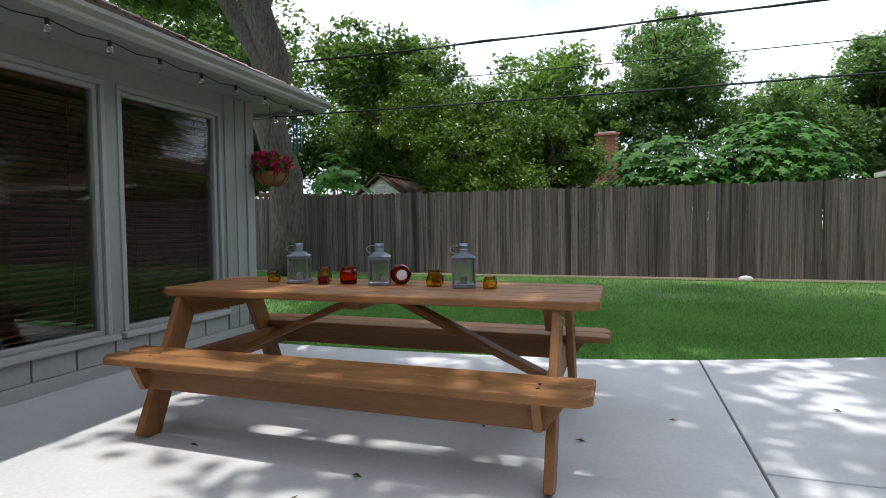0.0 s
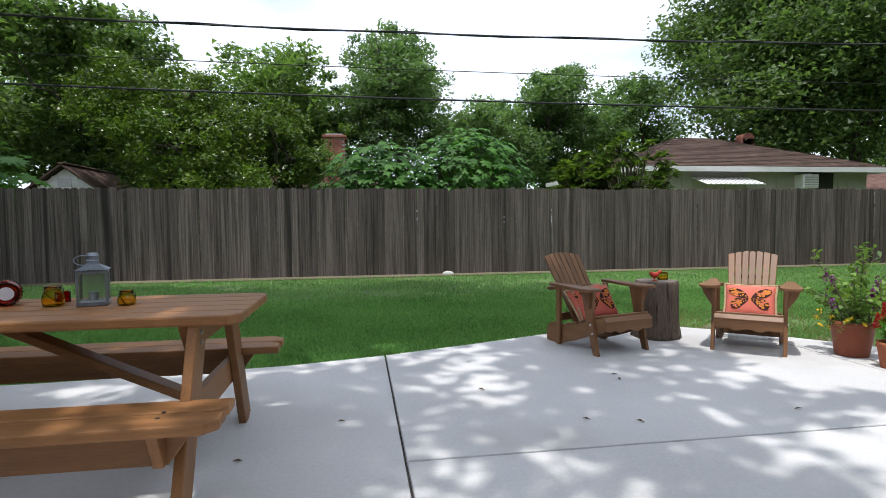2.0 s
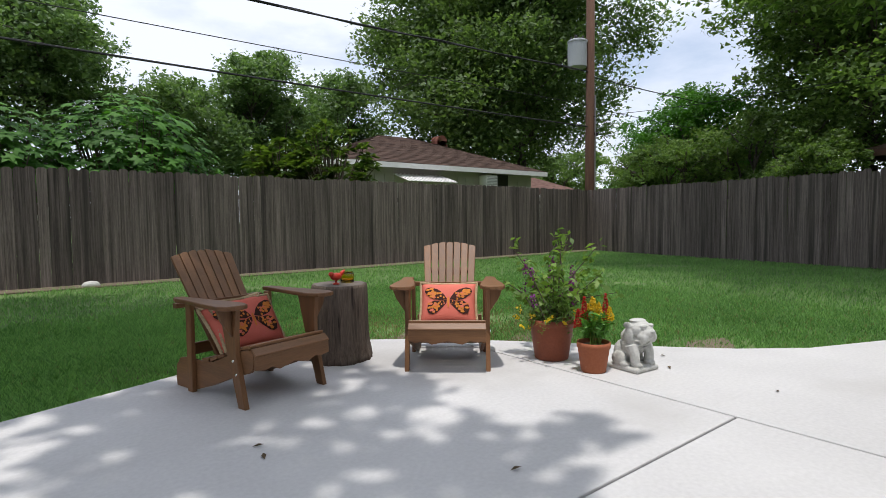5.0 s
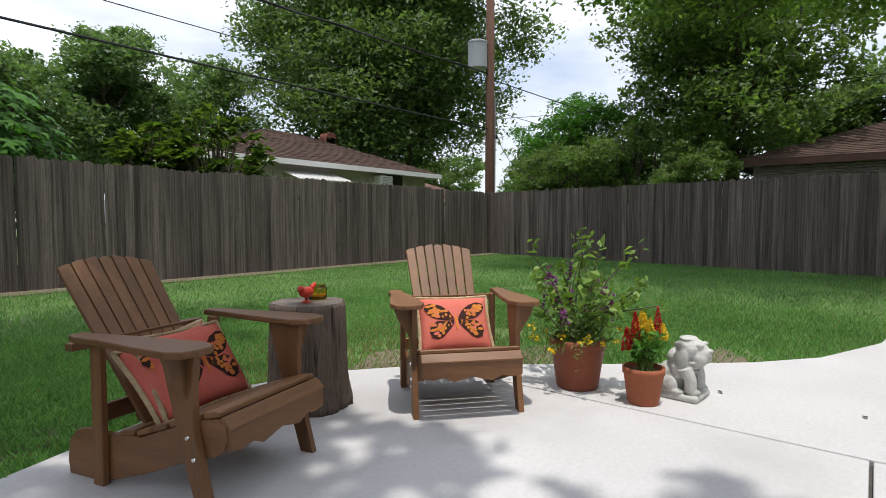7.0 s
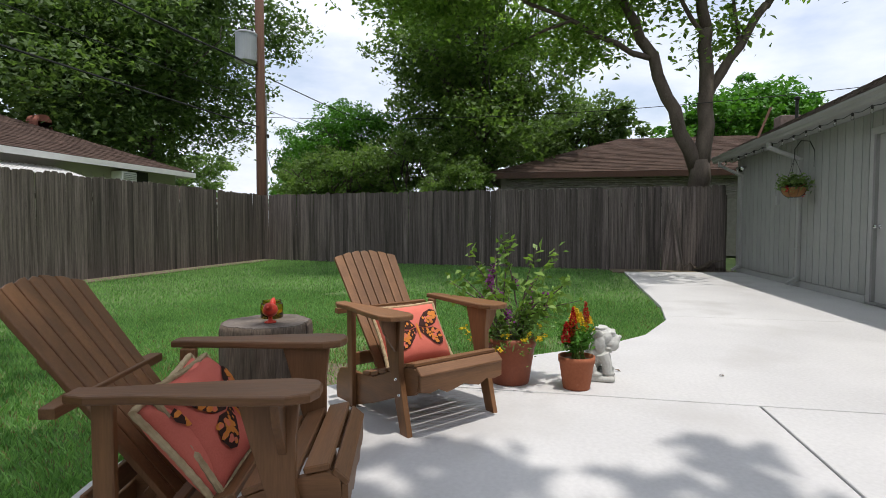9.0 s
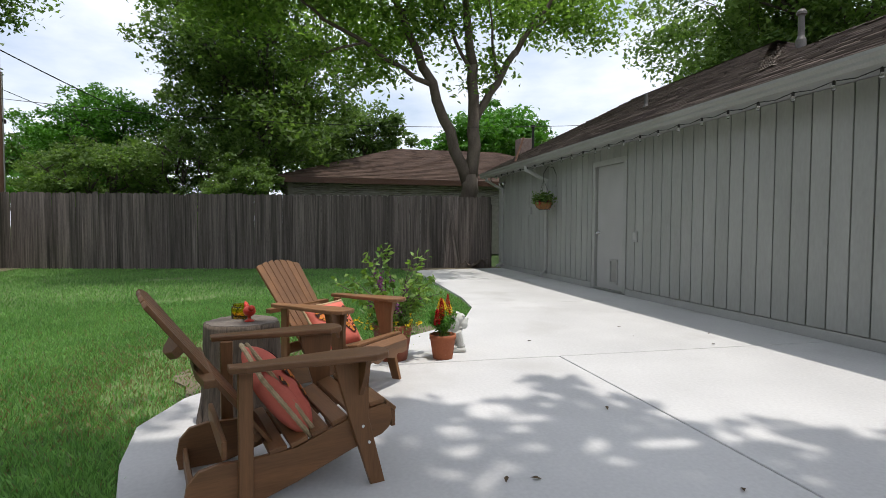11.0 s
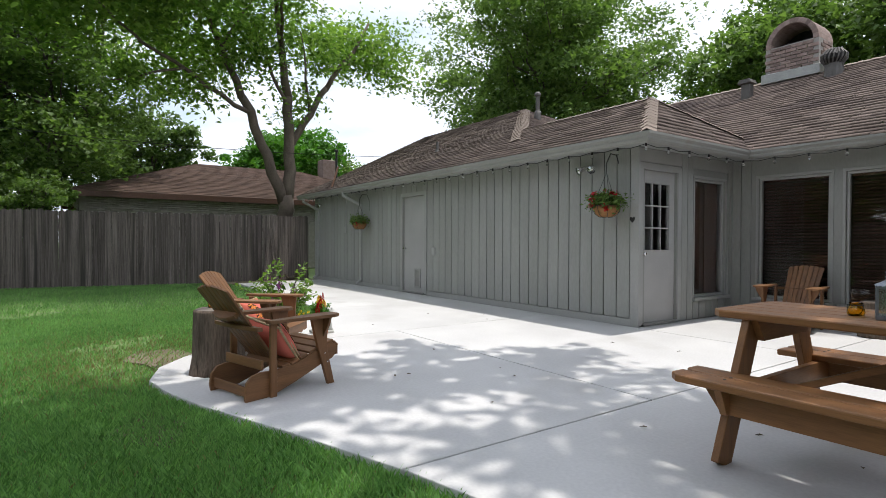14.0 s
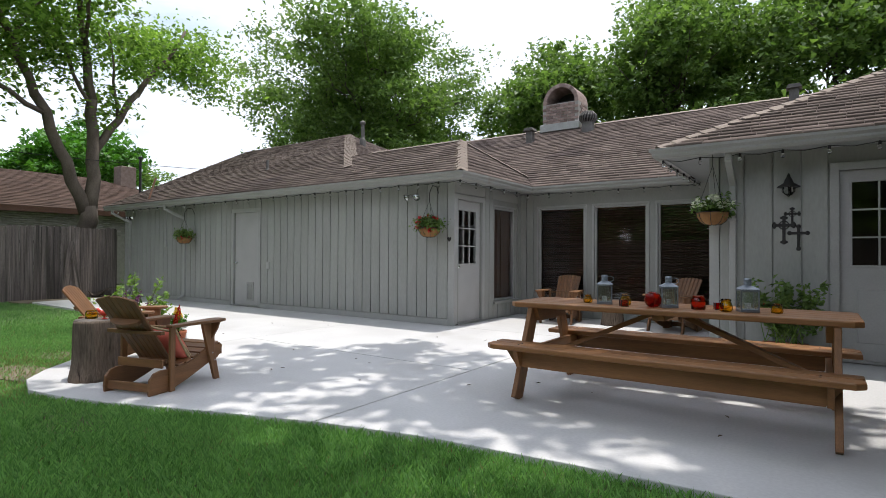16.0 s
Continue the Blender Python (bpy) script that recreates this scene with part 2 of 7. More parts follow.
ROOFBROWN = material("neighbour_roof", (0.055, 0.036, 0.028), (0.12, 0.078, 0.062), 0.95, 2.5, (1, 1, 4), fine=30, bump=0.6, island=0.2, where="World")
ROOFRED = material("red_roof", (0.15, 0.085, 0.068), (0.23, 0.135, 0.11), 0.95, 2.5, (1, 1, 4), fine=30, bump=0.6, island=0.2, where="World")
PALEBRICK = material("pale_brick", (0.24, 0.215, 0.20), (0.34, 0.31, 0.29), 0.9, 8, bump=0.3, island=0.2)
PURPLE = leaf_material("purple_petal", (0.13, 0.02, 0.13), (0.28, 0.06, 0.26), 0.3)
YELLOW = leaf_material("yellow_petal", (0.75, 0.5, 0.02), (0.85, 0.62, 0.04), 0.3)
REDPETAL = leaf_material("red_petal", (0.38, 0.01, 0.012), (0.6, 0.025, 0.025), 0.25)
PINKPETAL = leaf_material("pink_petal", (0.5, 0.015, 0.09), (0.75, 0.05, 0.2), 0.3)
WHITEPETAL = leaf_material("white_petal", (0.7, 0.7, 0.66), (0.85, 0.85, 0.8), 0.3)
POTLEAF = leaf_material("pot_leaf", (0.08, 0.16, 0.03), (0.25, 0.38, 0.08), 0.4)
OAKLEAF = leaf_material("oak_leaf", (0.055, 0.098, 0.035), (0.18, 0.265, 0.095), 0.52)
MIDLEAF = leaf_material("mid_leaf", (0.07, 0.125, 0.038), (0.22, 0.325, 0.105), 0.53)
PALELEAF = leaf_material("pale_leaf", (0.08, 0.14, 0.06), (0.20, 0.30, 0.125), 0.48)
LIMELEAF = leaf_material("lime_leaf", (0.085, 0.165, 0.038), (0.30, 0.43, 0.125), 0.66)
BRIGHTLEAF = leaf_material("bright_leaf", (0.05, 0.15, 0.02), (0.13, 0.32, 0.05), 0.4, 0.4)
FIGLEAF = leaf_material("fig_leaf", (0.03, 0.10, 0.014), (0.10, 0.26, 0.035), 0.42, 0.6)
MAGNOLIALEAF = leaf_material("magnolia_leaf", (0.03, 0.07, 0.014), (0.17, 0.25, 0.04), 0.35, 0.3)
GRASS = leaf_material("grass_blade", (0.075, 0.19, 0.05), (0.30, 0.53, 0.19), 0.45, 0.6)
DRYGRASS = leaf_material("dry_grass_blade", (0.17, 0.13, 0.06), (0.36, 0.30, 0.16), 0.4, 0.7)


# ---- building tools ----
def finish(name, bm, mat, smooth=False):
    me = bpy.data.meshes.new(name)
    bm.normal_update()
    bm.to_mesh(me)
    bm.free()
    me.materials.append(mat)
    if smooth:
        for f in me.polygons:
            f.use_smooth = True
    return me


def part(name, bm, mat, parent=None, label="", smooth=False):
    ob = new(name, finish(name, bm, mat, smooth))
    if parent:
        ob.parent = parent
    if label:
        ob["label"] = label
    return ob


def thing(name, m, label, category, group="", kind=""):
    ob = new(name)
    ob.empty_display_size = 0.1
    ob.matrix_world = m
    return tagged(ob, label, category, group, kind)


def setting(name, bm, mat, label="", category="", smooth=False):
    ob = part(name, bm, mat, None, "", smooth)
    return tagged(ob, label, category, "", "structure")


def box(x, y, z, sx, sy, sz, bevel=0.0, m=None, bm=None, seg=1):
    """A box by its middle and size, its edges rounded."""
    b = bmesh.new()
    bmesh.ops.create_cube(b, size=1)
    for v in b.verts:
        v.co = Vector((v.co.x * sx, v.co.y * sy, v.co.z * sz))
    if bevel:
        bmesh.ops.bevel(b, geom=b.edges[:], offset=bevel, segments=seg, affect="EDGES", profile=0.5)
    t = Matrix.Translation((x, y, z))
    if m is not None:
        t = t @ m
    bmesh.ops.transform(b, matrix=t, verts=b.verts)
    return merge(bm, b)


def merge(bm, b):
    if bm is None:
        return b
    me = bpy.data.meshes.new("tmp")
    b.to_mesh(me)
    b.free()
    bm.from_mesh(me)
    bpy.data.meshes.remove(me)
    return bm


def beam(p0, p1, w, h, bevel=0.0, bm=None, up=(0, 0, 1)):
    """A plank from p0 to p1: w across, h along up."""
    p0, p1 = Vector(p0), Vector(p1)
    d = p1 - p0
    y = d.normalized()
    x = y.cross(Vector(up)).normalized()
    z = x.cross(y)
    m = Matrix((x, y, z)).transposed().to_4x4()
    b = bmesh.new()
    bmesh.ops.create_cube(b, size=1)
    for v in b.verts:
        v.co = Vector((v.co.x * w, v.co.y * d.length, v.co.z * h))
    if bevel:
        bmesh.ops.bevel(b, geom=b.edges[:], offset=bevel, segments=1, affect="EDGES", profile=0.5)
    bmesh.ops.transform(b, matrix=Matrix.Translation((p0 + p1) / 2) @ m, verts=b.verts)
    return merge(bm, b)


def prism(points, depth, m=None, bevel=0.0, bm=None):
    """An outline in x and y, made depth thick along z (from 0 up)."""
    b = bmesh.new()
    low = [b.verts.new((x, y, 0)) for x, y in points]
    top = [b.verts.new((x, y, depth)) for x, y in points]
    b.faces.new(low[::-1])
    b.faces.new(top)
    k = len(points)
    for i in range(k):
        j = (i + 1) % k
        b.faces.new((low[i], low[j], top[j], top[i]))
    bmesh.ops.recalc_face_normals(b, faces=b.faces)
    if bevel:
        es = [e for e in b.edges if abs(e.verts[0].co.z - e.verts[1].co.z) < 1e-6]
        bmesh.ops.bevel(b, geom=es, offset=bevel, segments=2, affect="EDGES", profile=0.5)
    if m is not None:
        bmesh.ops.transform(b, matrix=m, verts=b.verts)
    return merge(bm, b)


def lathe(profile, seg=24, m=None, bm=None, wave=None):
    """A turned body: (radius, height) pairs from the bottom."""
    b = bmesh.new()
    rings = []
    for r, z in profile:
        ring = []
        for i in range(seg):
            a = 2 * math.pi * i / seg
            k = 1 + (wave(a, z) if wave else 0)
            ring.append(b.verts.new((r * k * math.cos(a), r * k * math.sin(a), z)))
        rings.append(ring)
    for p, q in zip(rings, rings[1:]):
        for i in range(seg):
            j = (i + 1) % seg
            b.faces.new((p[i], p[j], q[j], q[i]))
    if profile[0][0] > 1e-4:
        b.faces.new(rings[0][::-1])
    if profile[-1][0] > 1e-4:
        b.faces.new(rings[-1])
    bmesh.ops.remove_doubles(b, verts=b.verts, dist=1e-5)
    if m is not None:
        bmesh.ops.transform(b, matrix=m, verts=b.verts)
    return merge(bm, b)


def tube(points, radii, seg=8, bm=None):
    """A tapered tube through points."""
    b = bmesh.new()
    pts = [Vector(p) for p in points]
    if not hasattr(radii, "__len__"):
        radii = [radii] * len(pts)
    rings = []
    side = Vector((1, 0.13, 0.07))
    for i, p in enumerate(pts):
        d = (pts[min(i + 1, len(pts) - 1)] - pts[max(i - 1, 0)]).normalized()
        x = side - d * side.dot(d)
        if x.length < 0.1:
            x = Vector((0, 1, 0)) - d * d.y
        x.normalize()
        side = x
        y = d.cross(x)
        rings.append([b.verts.new(p + (x * math.cos(2 * math.pi * k / seg) + y * math.sin(2 * math.pi * k / seg)) * radii[i]) for k in range(seg)])
    for p, q in zip(rings, rings[1:]):
        for k in range(seg):
            j = (k + 1) % seg
            b.faces.new((p[k], p[j], q[j], q[k]))
    b.faces.new(rings[0][::-1])
    b.faces.new(rings[-1])
    return merge(bm, b)


def blob(x, y, z, rx, ry, rz, bm=None, seg=12, turn=None):
    b = bmesh.new()
    bmesh.ops.create_uvsphere(b, u_segments=seg, v_segments=max(6, seg * 2 // 3), radius=1)
    m = Matrix.Translation((x, y, z))
    if turn is not None:
        m = m @ turn
    bmesh.ops.transform(b, matrix=m @ Matrix.Diagonal((rx, ry, rz, 1)), verts=b.verts)
    return merge(bm, b)


def raw(name, verts, faces, mat, parent=None, smooth=False):
    """One mesh from arrays: verts (n, 3) and faces (m, k)."""
    verts, faces = np.asarray(verts, dtype=np.float32), np.asarray(faces, dtype=np.int32)
    me = bpy.data.meshes.new(name)
    me.vertices.add(len(verts))
    me.vertices.foreach_set("co", verts.ravel())
    k = faces.shape[1]
    me.loops.add(faces.size)
    me.loops.foreach_set("vertex_index", faces.ravel())
    me.polygons.add(len(faces))
    me.polygons.foreach_set("loop_start", np.arange(0, faces.size, k, dtype=np.int32))
    me.update(calc_edges=True)
    me.validate()
    me.materials.append(mat)
    ob = new(name, me)
    if parent:
        ob.parent = parent
    return ob


def leaves(rng, centres, size, up=0.5, slim=0.55, fold=0.25, corners=4):
    """Folded four-cornered leaves about the given middles: verts and faces."""
    n = len(centres)
    normal = rng.normal(size=(n, 3))
    normal[:, 2] = np.abs(normal[:, 2]) + up
    normal /= np.linalg.norm(normal, axis=1)[:, None]
    a = rng.normal(size=(n, 3))
    a -= normal * (a * normal).sum(1)[:, None]
    a /= np.linalg.norm(a, axis=1)[:, None]
    b = np.cross(normal, a)
    s = (size * rng.uniform(0.6, 1.35, n))[:, None]
    if corners == 3:
        v = np.stack((centres - a * s * 0.6 + b * s * slim, centres - a * s * 0.6 - b * s * slim, centres + a * s), 1)
        return v.reshape(-1, 3), np.arange(n * 3).reshape(n, 3)
    v = np.empty((n, 4, 3))
    v[:, 0] = centres - a * s
    v[:, 1] = centres + b * s * slim + normal * s * fold
    v[:, 2] = centres + a * s
    v[:, 3] = centres - b * s * slim + normal * s * fold
    f = np.arange(n * 4).reshape(n, 4)
    return v.reshape(-1, 3), f


def crown_points(rng, blobs, per, clump, count, hollow=0.55):
    """Leaf middles: clumps spread over the outer part of each ellipsoid (x, y, z, rx, ry, rz), leaves spread in each clump."""
    total = sum(b[3] * b[4] * b[5] for b in blobs) ** 1.0
    pts = []
    for x, y, z, rx, ry, rz in blobs:
        n = max(6, int(count * rx * ry * rz / total))
        d = rng.normal(size=(n, 3))
        d /= np.linalg.norm(d, axis=1)[:, None]
        r = hollow + (1 - hollow) * rng.uniform(0, 1, n) ** 0.6
        r *= 1 + 0.16 * np.sin(d[:, 0] * 5 + x) * np.cos(d[:, 1] * 6 + y) + 0.12 * np.sin(d[:, 2] * 7 + x * 3)
        c = np.array((x, y, z)) + d * r[:, None] * np.array((rx, ry, rz))
        spread = clump * rng.uniform(0.5, 1.3, n)
        p = np.repeat(c, per, axis=0) + np.clip(rng.normal(size=(n * per, 3)), -1.35, 1.35) * np.repeat(spread, per)[:, None] * np.array((1, 1, 0.55))
        pts.append(p)
    return np.concatenate(pts)


def limb(rng, p0, p1, r0, r1, n=6, wob=0.06, sag=0.0, seg=8, bm=None):
    p0, p1 = Vector(p0), Vector(p1)
    length = (p1 - p0).length
    pts, rad = [], []
    for i in range(n + 1):
        t = i / n
        p = p0.lerp(p1, t) + Vector((0, 0, sag * math.sin(math.pi * t) * length))
        if 0 < i < n:
            p += Vector(rng.normal(size=3)) * wob * length / n * 2
        pts.append(p)
        rad.append(r0 * (1 - t) + r1 * t)
    return tube(pts, rad, seg, bm), pts


def tree(name, base, trunk, blobs, count, per, clump, leaf, leaf_mat, label, bark=None, seed=1, limbs=True, category="tree", group="", hollow=0.5, slim=0.55, corners=4):
    """trunk: list of limbs (p0, p1, r0, r1) in world places; blobs: the crown's ellipsoids."""
    rng = np.random.default_rng(seed)
    t = thing(name, Matrix.Translation(base), label, category, group)
    o = np.array(base)
    for i, (p0, p1, r0, r1) in enumerate(trunk):
        bm = limb(rng, Vector(p0) - Vector(base), Vector(p1) - Vector(base), r0, r1, 7, 0.05, 0.0, 10)[0]
        part("limb" if i else "trunk", bm, bark or BARK, t, "", True)
    if limbs and trunk:
        tip = Vector(trunk[0][1]) - Vector(base)
        for x, y, z, rx, ry, rz in blobs:
            e = Vector((x, y, z)) - Vector(base)
            bm, pts = limb(rng, tip if tip.z < e.z else tip * 0.8, e, trunk[0][3] * 0.3, 0.03, 6, 0.12, 0.05, 6)
            for k in range(5):
                d = Vector(rng.normal(size=3)).normalized()
                d.z = abs(d.z) * 0.6
                q = e + Vector((d.x * rx, d.y * ry, d.z * rz)) * 0.85
                bm = limb(rng, pts[3 + k % 3], q, 0.05, 0.012, 4, 0.15, 0.0, 5, bm)[0]
            part("limb", bm, bark or BARK, t, "", True)
    pts = crown_points(rng, blobs, per, clump, count, hollow) - o
    v, f = leaves(rng, pts, leaf, slim=slim, corners=corners)
    raw("crown", v, f, leaf_mat, t)
    return t


# ---- ground, lawn, patio ----
EDGE = [(-3.3, 5.41), (-1.35, 5.45), (-0.55, 5.51), (0.4, 5.62), (1.12, 5.80), (1.98, 6.09), (2.83, 6.41), (3.28, 6.54), (3.76, 6.61), (4.22, 6.48),
        (4.57, 6.22), (5.05, 5.72), (5.88, 4.73), (6.2, 4.38), (6.64, 4.04), (7.5, 3.70), (8.5, 3.57), (10.4, 3.50), (13.6, 3.38)]
PATIO = EDGE + [(13.95, 0.9), (13.95, -1.6), (-3.3, -1.6)]

b = bmesh.new()
bmesh.ops.create_grid(b, x_segments=40, y_segments=40, size=400)
for v in b.verts:
    v.co.z = -0.05
setting("ground", b, LAWN, "mown green lawn and open ground", "ground")


def clip(poly, x0, x1, y0, y1):
    for axis, lim, keep in ((0, x0, 1), (0, x1, -1), (1, y0, 1), (1, y1, -1)):
        out = []
        for p, q in zip(poly, poly[1:] + poly[:1]):
            inp, inq = (p[axis] - lim) * keep >= 0, (q[axis] - lim) * keep >= 0
            if inp:
                out.append(p)
            if inp != inq:
                t = (lim - p[axis]) / (q[axis] - p[axis])
                out.append((p[0] + t * (q[0] - p[0]), p[1] + t * (q[1] - p[1])))
        poly = out
        if not poly:
            return poly
    return poly


patio = tagged(new("patio"), "pale broom-finished concrete patio slabs with tooled joints", "patio", "", "structure")
b = prism([(x, y - 0.02) for x, y in PATIO], 0.06, Matrix.Translation((0, 0, -0.085)))
part("bed", b, JOINT, patio)
G = 0.0065
for x0, x1, y0, y1 in ((-3.3, 1.15, 1.05, 9), (-3.3, 1.15, -1.6, 1.05), (1.15, 4.75, 3.745, 9), (1.15, 4.75, 1.05, 3.745), (1.15, 4.75, -1.6, 1.05), (4.75, 7.75, -1.6, 9), (7.75, 10.9, -1.6, 9), (10.9, 14, -1.6, 9)):
    pts = clip(PATIO, x0 + G, x1 - G, y0 + G, y1 - G)
    clean = [p for i, p in enumerate(pts) if (Vector(p) - Vector(pts[i - 1])).length > 1e-4]
    b = prism(clean, 0.1, Matrix.Translation((0, 0, -0.1)), 0.006)
    part("slab", b, CONCRETE, patio)


# ---- house walls ----
def wall(name, p0, p1, z0, z1, holes=(), thick=0.14, mat=None, label=""):
    """A wall from p0 to p1; its outer face lies on the line, its body to the left of the way. holes: (from, to, low, high) along it."""
    p0, p1 = Vector((*p0, 0)), Vector((*p1, 0))
    d = (p1 - p0)
    length = d.length
    d.normalize()
    inn = Vector((-d.y, d.x, 0))
    cuts = sorted({0, length, *[h[0] for h in holes], *[h[1] for h in holes]})
    bm = bmesh.new()
    for u0, u1 in zip(cuts, cuts[1:]):
        spans = [(z0, z1)]
        for h in holes:
            if h[0] < (u0 + u1) / 2 < h[1]:
                spans = [s for a, c in spans for s in ((a, min(c, h[2])), (max(a, h[3]), c)) if s[1] - s[0] > 0.001]
        for a, c in spans:
            mid = p0 + d * (u0 + u1) / 2 + inn * thick / 2
            rot = Matrix((d, inn, (0, 0, 1))).transposed().to_4x4()
            bm = box(mid.x, mid.y, (a + c) / 2, u1 - u0, thick, c - a, 0, rot, bm)
    bmesh.ops.remove_doubles(bm, verts=bm.verts, dist=1e-4)
    return setting(name, bm, mat or SIDING, label or "painted grey-green board and batten wall", "wall")


WT = 2.38
wall_wing = wall("wall_north", (14.2, 1.0), (3.2, 1.0), 0, WT, [(14.2 - 9.18, 14.2 - 8.30, 0.03, 2.09)])
wall_west = wall("wall_west", (3.2, 1.0), (3.2, -1.4), 0, WT, [(0.08, 0.88, 0.03, 2.09), (1.33, 2.18, 0.32, 2.05)])
wall_window = wall("wall_south", (3.2, -1.4), (-0.62, -1.4), 0, WT, [(0.40, 1.33, 0.3, 2.08), (1.51, 2.45, 0.3, 2.08), (2.63, 3.53, 0.3, 2.08)])
wall_recess = wall("wall_recess", (-0.62, -1.4), (-0.62, 1.0), 0, WT)
wall_cross = wall("wall_cross", (-0.62, 1.0), (-3.06, 1.0), 0, WT, [(1.28, 2.20, 0.03, 2.11)])
wall_east = wall("wall_east", (-3.09, 1.0), (-3.09, 5.87), 0, WT,
                 [(1.05, 2.02, 0.3, 2.15), (2.17, 3.15, 0.3, 2.15), (3.33, 4.38, 0.3, 2.15)])
wall_end = wall("wall_end", (-3.09, 5.87), (-9.0, 5.87), 0, WT)
wall_far = wall("wall_far", (14.2, -6.0), (14.2, 1.0), 0, WT)
b = box(3, -9.2, 1.2, 24, 0.2, 2.4)
setting("wall_back", b, SIDING, "plain painted rear wall", "wall")
b = box(-9.0, -1.8, 1.2, 0.2, 14.5, 2.4)
setting("wall_side", b, SIDING, "plain painted side wall", "wall")
# made-up rooms behind the glass, coloured dark so that the panes show dark
for nm, x, y, sx, sy in (("room_floor", 2.5, -5.2, 23, 7.5), ("room_floor", -6, 2.0, 5.8, 6.8), ("room_floor", 8.8, -0.4, 10.5, 2.5)):
    setting(nm, box(x, y, -0.03, sx, sy, 0.05), DARKWOOD, "added dark floor of the stand-in room inside the house", "floor")
setting("room_wall", box(1.5, -5.5, 1.2, 9, 0.1, 2.4), ROOM_SHADE, "added wall coloured dark to stand in for the unlit room", "wall")
setting("room_wall", box(-6.2, 3.2, 1.2, 0.1, 4.6, 2.4), ROOM_SHADE, "added wall coloured dark to stand in for the unlit room", "wall")
setting("room_wall", box(6.2, -0.3, 1.2, 0.1, 2.3, 2.4), ROOM_SHADE, "added wall coloured dark to stand in for the unlit room", "wall")
setting("room_ceiling", box(2.5, -5.3, 2.35, 23, 7.6, 0.05), ROOM_SHADE, "added ceiling coloured dark to stand in for the unlit room", "ceiling")
setting("room_ceiling", box(-6, 2.0, 2.35, 5.7, 6.8, 0.05), ROOM_SHADE, "added ceiling coloured dark to stand in for the unlit room", "ceiling")
setting("room_ceiling", box(8.8, -0.25, 2.35, 10.5, 2.2, 0.05), ROOM_SHADE, "added ceiling coloured dark to stand in for the unlit room", "ceiling")


# ---- roofs: shingles laid in courses over sloping decks ----


def slope(parent, corners, course=0.14, tab=0.30, seed=0, mat=None, lift=0.0):
    """A roof face given by its corners (the eave first, left to right seen from outside): a deck and courses of shingles joined in one part."""
    c = [Vector(p) for p in corners]
    e = (c[1] - c[0]).normalized()
    nrm = e.cross(c[-1] - c[0]).normalized()
    if nrm.z < 0:
        nrm = -nrm
    up = nrm.cross(e).normalized()
    if up.z < 0:
        up = -up
    o = c[0]
    uv = [((p - o).dot(e), (p - o).dot(up)) for p in c]
    bm = bmesh.new()
    lo = [bm.verts.new(p - nrm * 0.03) for p in c]
    hi = [bm.verts.new(p + nrm * lift) for p in c]
    bm.faces.new(hi)
    bm.faces.new(lo[::-1])
    for i in range(len(c)):
        j = (i + 1) % len(c)
        bm.faces.new((lo[i], lo[j], hi[j], hi[i]))
    bmesh.ops.recalc_face_normals(bm, faces=bm.faces)
    part("deck", bm, mat or SHINGLE, parent)
    rng = np.random.default_rng(seed)
    vs, fs = [], []
    height = max(v for u, v in uv)
    k = int(height / course) + 1
    for row in range(k):
        v0, v1 = row * course, min((row + 1) * course + 0.02, height)
        if v1 - v0 < 0.03:
            continue
        def span(v):
            xs = []
            for (u0, w0), (u1, w1) in zip(uv, uv[1:] + uv[:1]):
                if (w0 - v) * (w1 - v) <= 0 and abs(w1 - w0) > 1e-6:
                    xs.append(u0 + (v - w0) / (w1 - w0) * (u1 - u0))
            return (min(xs), max(xs)) if xs else None
        s0, s1 = span(v0 + 1e-4), span(v1 - 1e-4)
        if not s0 or not s1:
            continue
        u = s0[0] - (row % 2) * tab / 2 - rng.uniform(0, 0.1)
        while u < s0[1]:
            w = tab * rng.uniform(0.75, 1.2)
            a0, a1 = max(u + 0.004, s0[0]), min(u + w - 0.004, s0[1])
            b0, b1 = max(a0, s1[0]), min(a1, s1[1])
            u += w
            if a1 - a0 < 0.02 or b1 - b0 < 0.0:
                continue
            th = rng.uniform(0.013, 0.028)
            dv = rng.uniform(-0.008, 0.008)
            n0 = len(vs)
            for uu, vv, h in ((a0, v0 + dv, lift + 0.001), (a1, v0 + dv, lift + 0.001), (a1, v0 + dv, lift + th), (a0, v0 + dv, lift + th), (b1, v1, lift + 0.004), (b0, v1, lift + 0.004)):
                vs.append(tuple(o + e * uu + up * vv + nrm * h))
            fs += [(n0, n0 + 1, n0 + 2, n0 + 3), (n0 + 3, n0 + 2, n0 + 4, n0 + 5)]
    if fs:
        tagged(raw("shingles", vs, fs, mat or SHINGLE, parent), kind="stuff")


def ridge(parent, p0, p1, width=0.16, step=0.2):
    """Overlapping cap shingles along a ridge or hip."""
    p0, p1 = Vector(p0), Vector(p1)
    d = p1 - p0
    n = max(2, int(d.length / step))
    y = d.normalized()
    x = y.cross(Vector((0, 0, 1))).normalized()
    z = x.cross(y)
    vs, fs = [], []
    for i in range(n):
        a, c = p0 + d * (i / n), p0 + d * ((i + 1.25) / n)
        n0 = len(vs)
        for q, h in ((a, 0.035), (c, 0.02)):
            for s, dz in ((-1, -0.055), (0, 0), (1, -0.055)):
                vs.append(tuple(q + x * s * width + z * (h + dz)))
        fs += [(n0, n0 + 1, n0 + 4, n0 + 3), (n0 + 1, n0 + 2, n0 + 5, n0 + 4)]
    tagged(raw("ridge_caps", vs, fs, RIDGECAP, parent), kind="stuff")


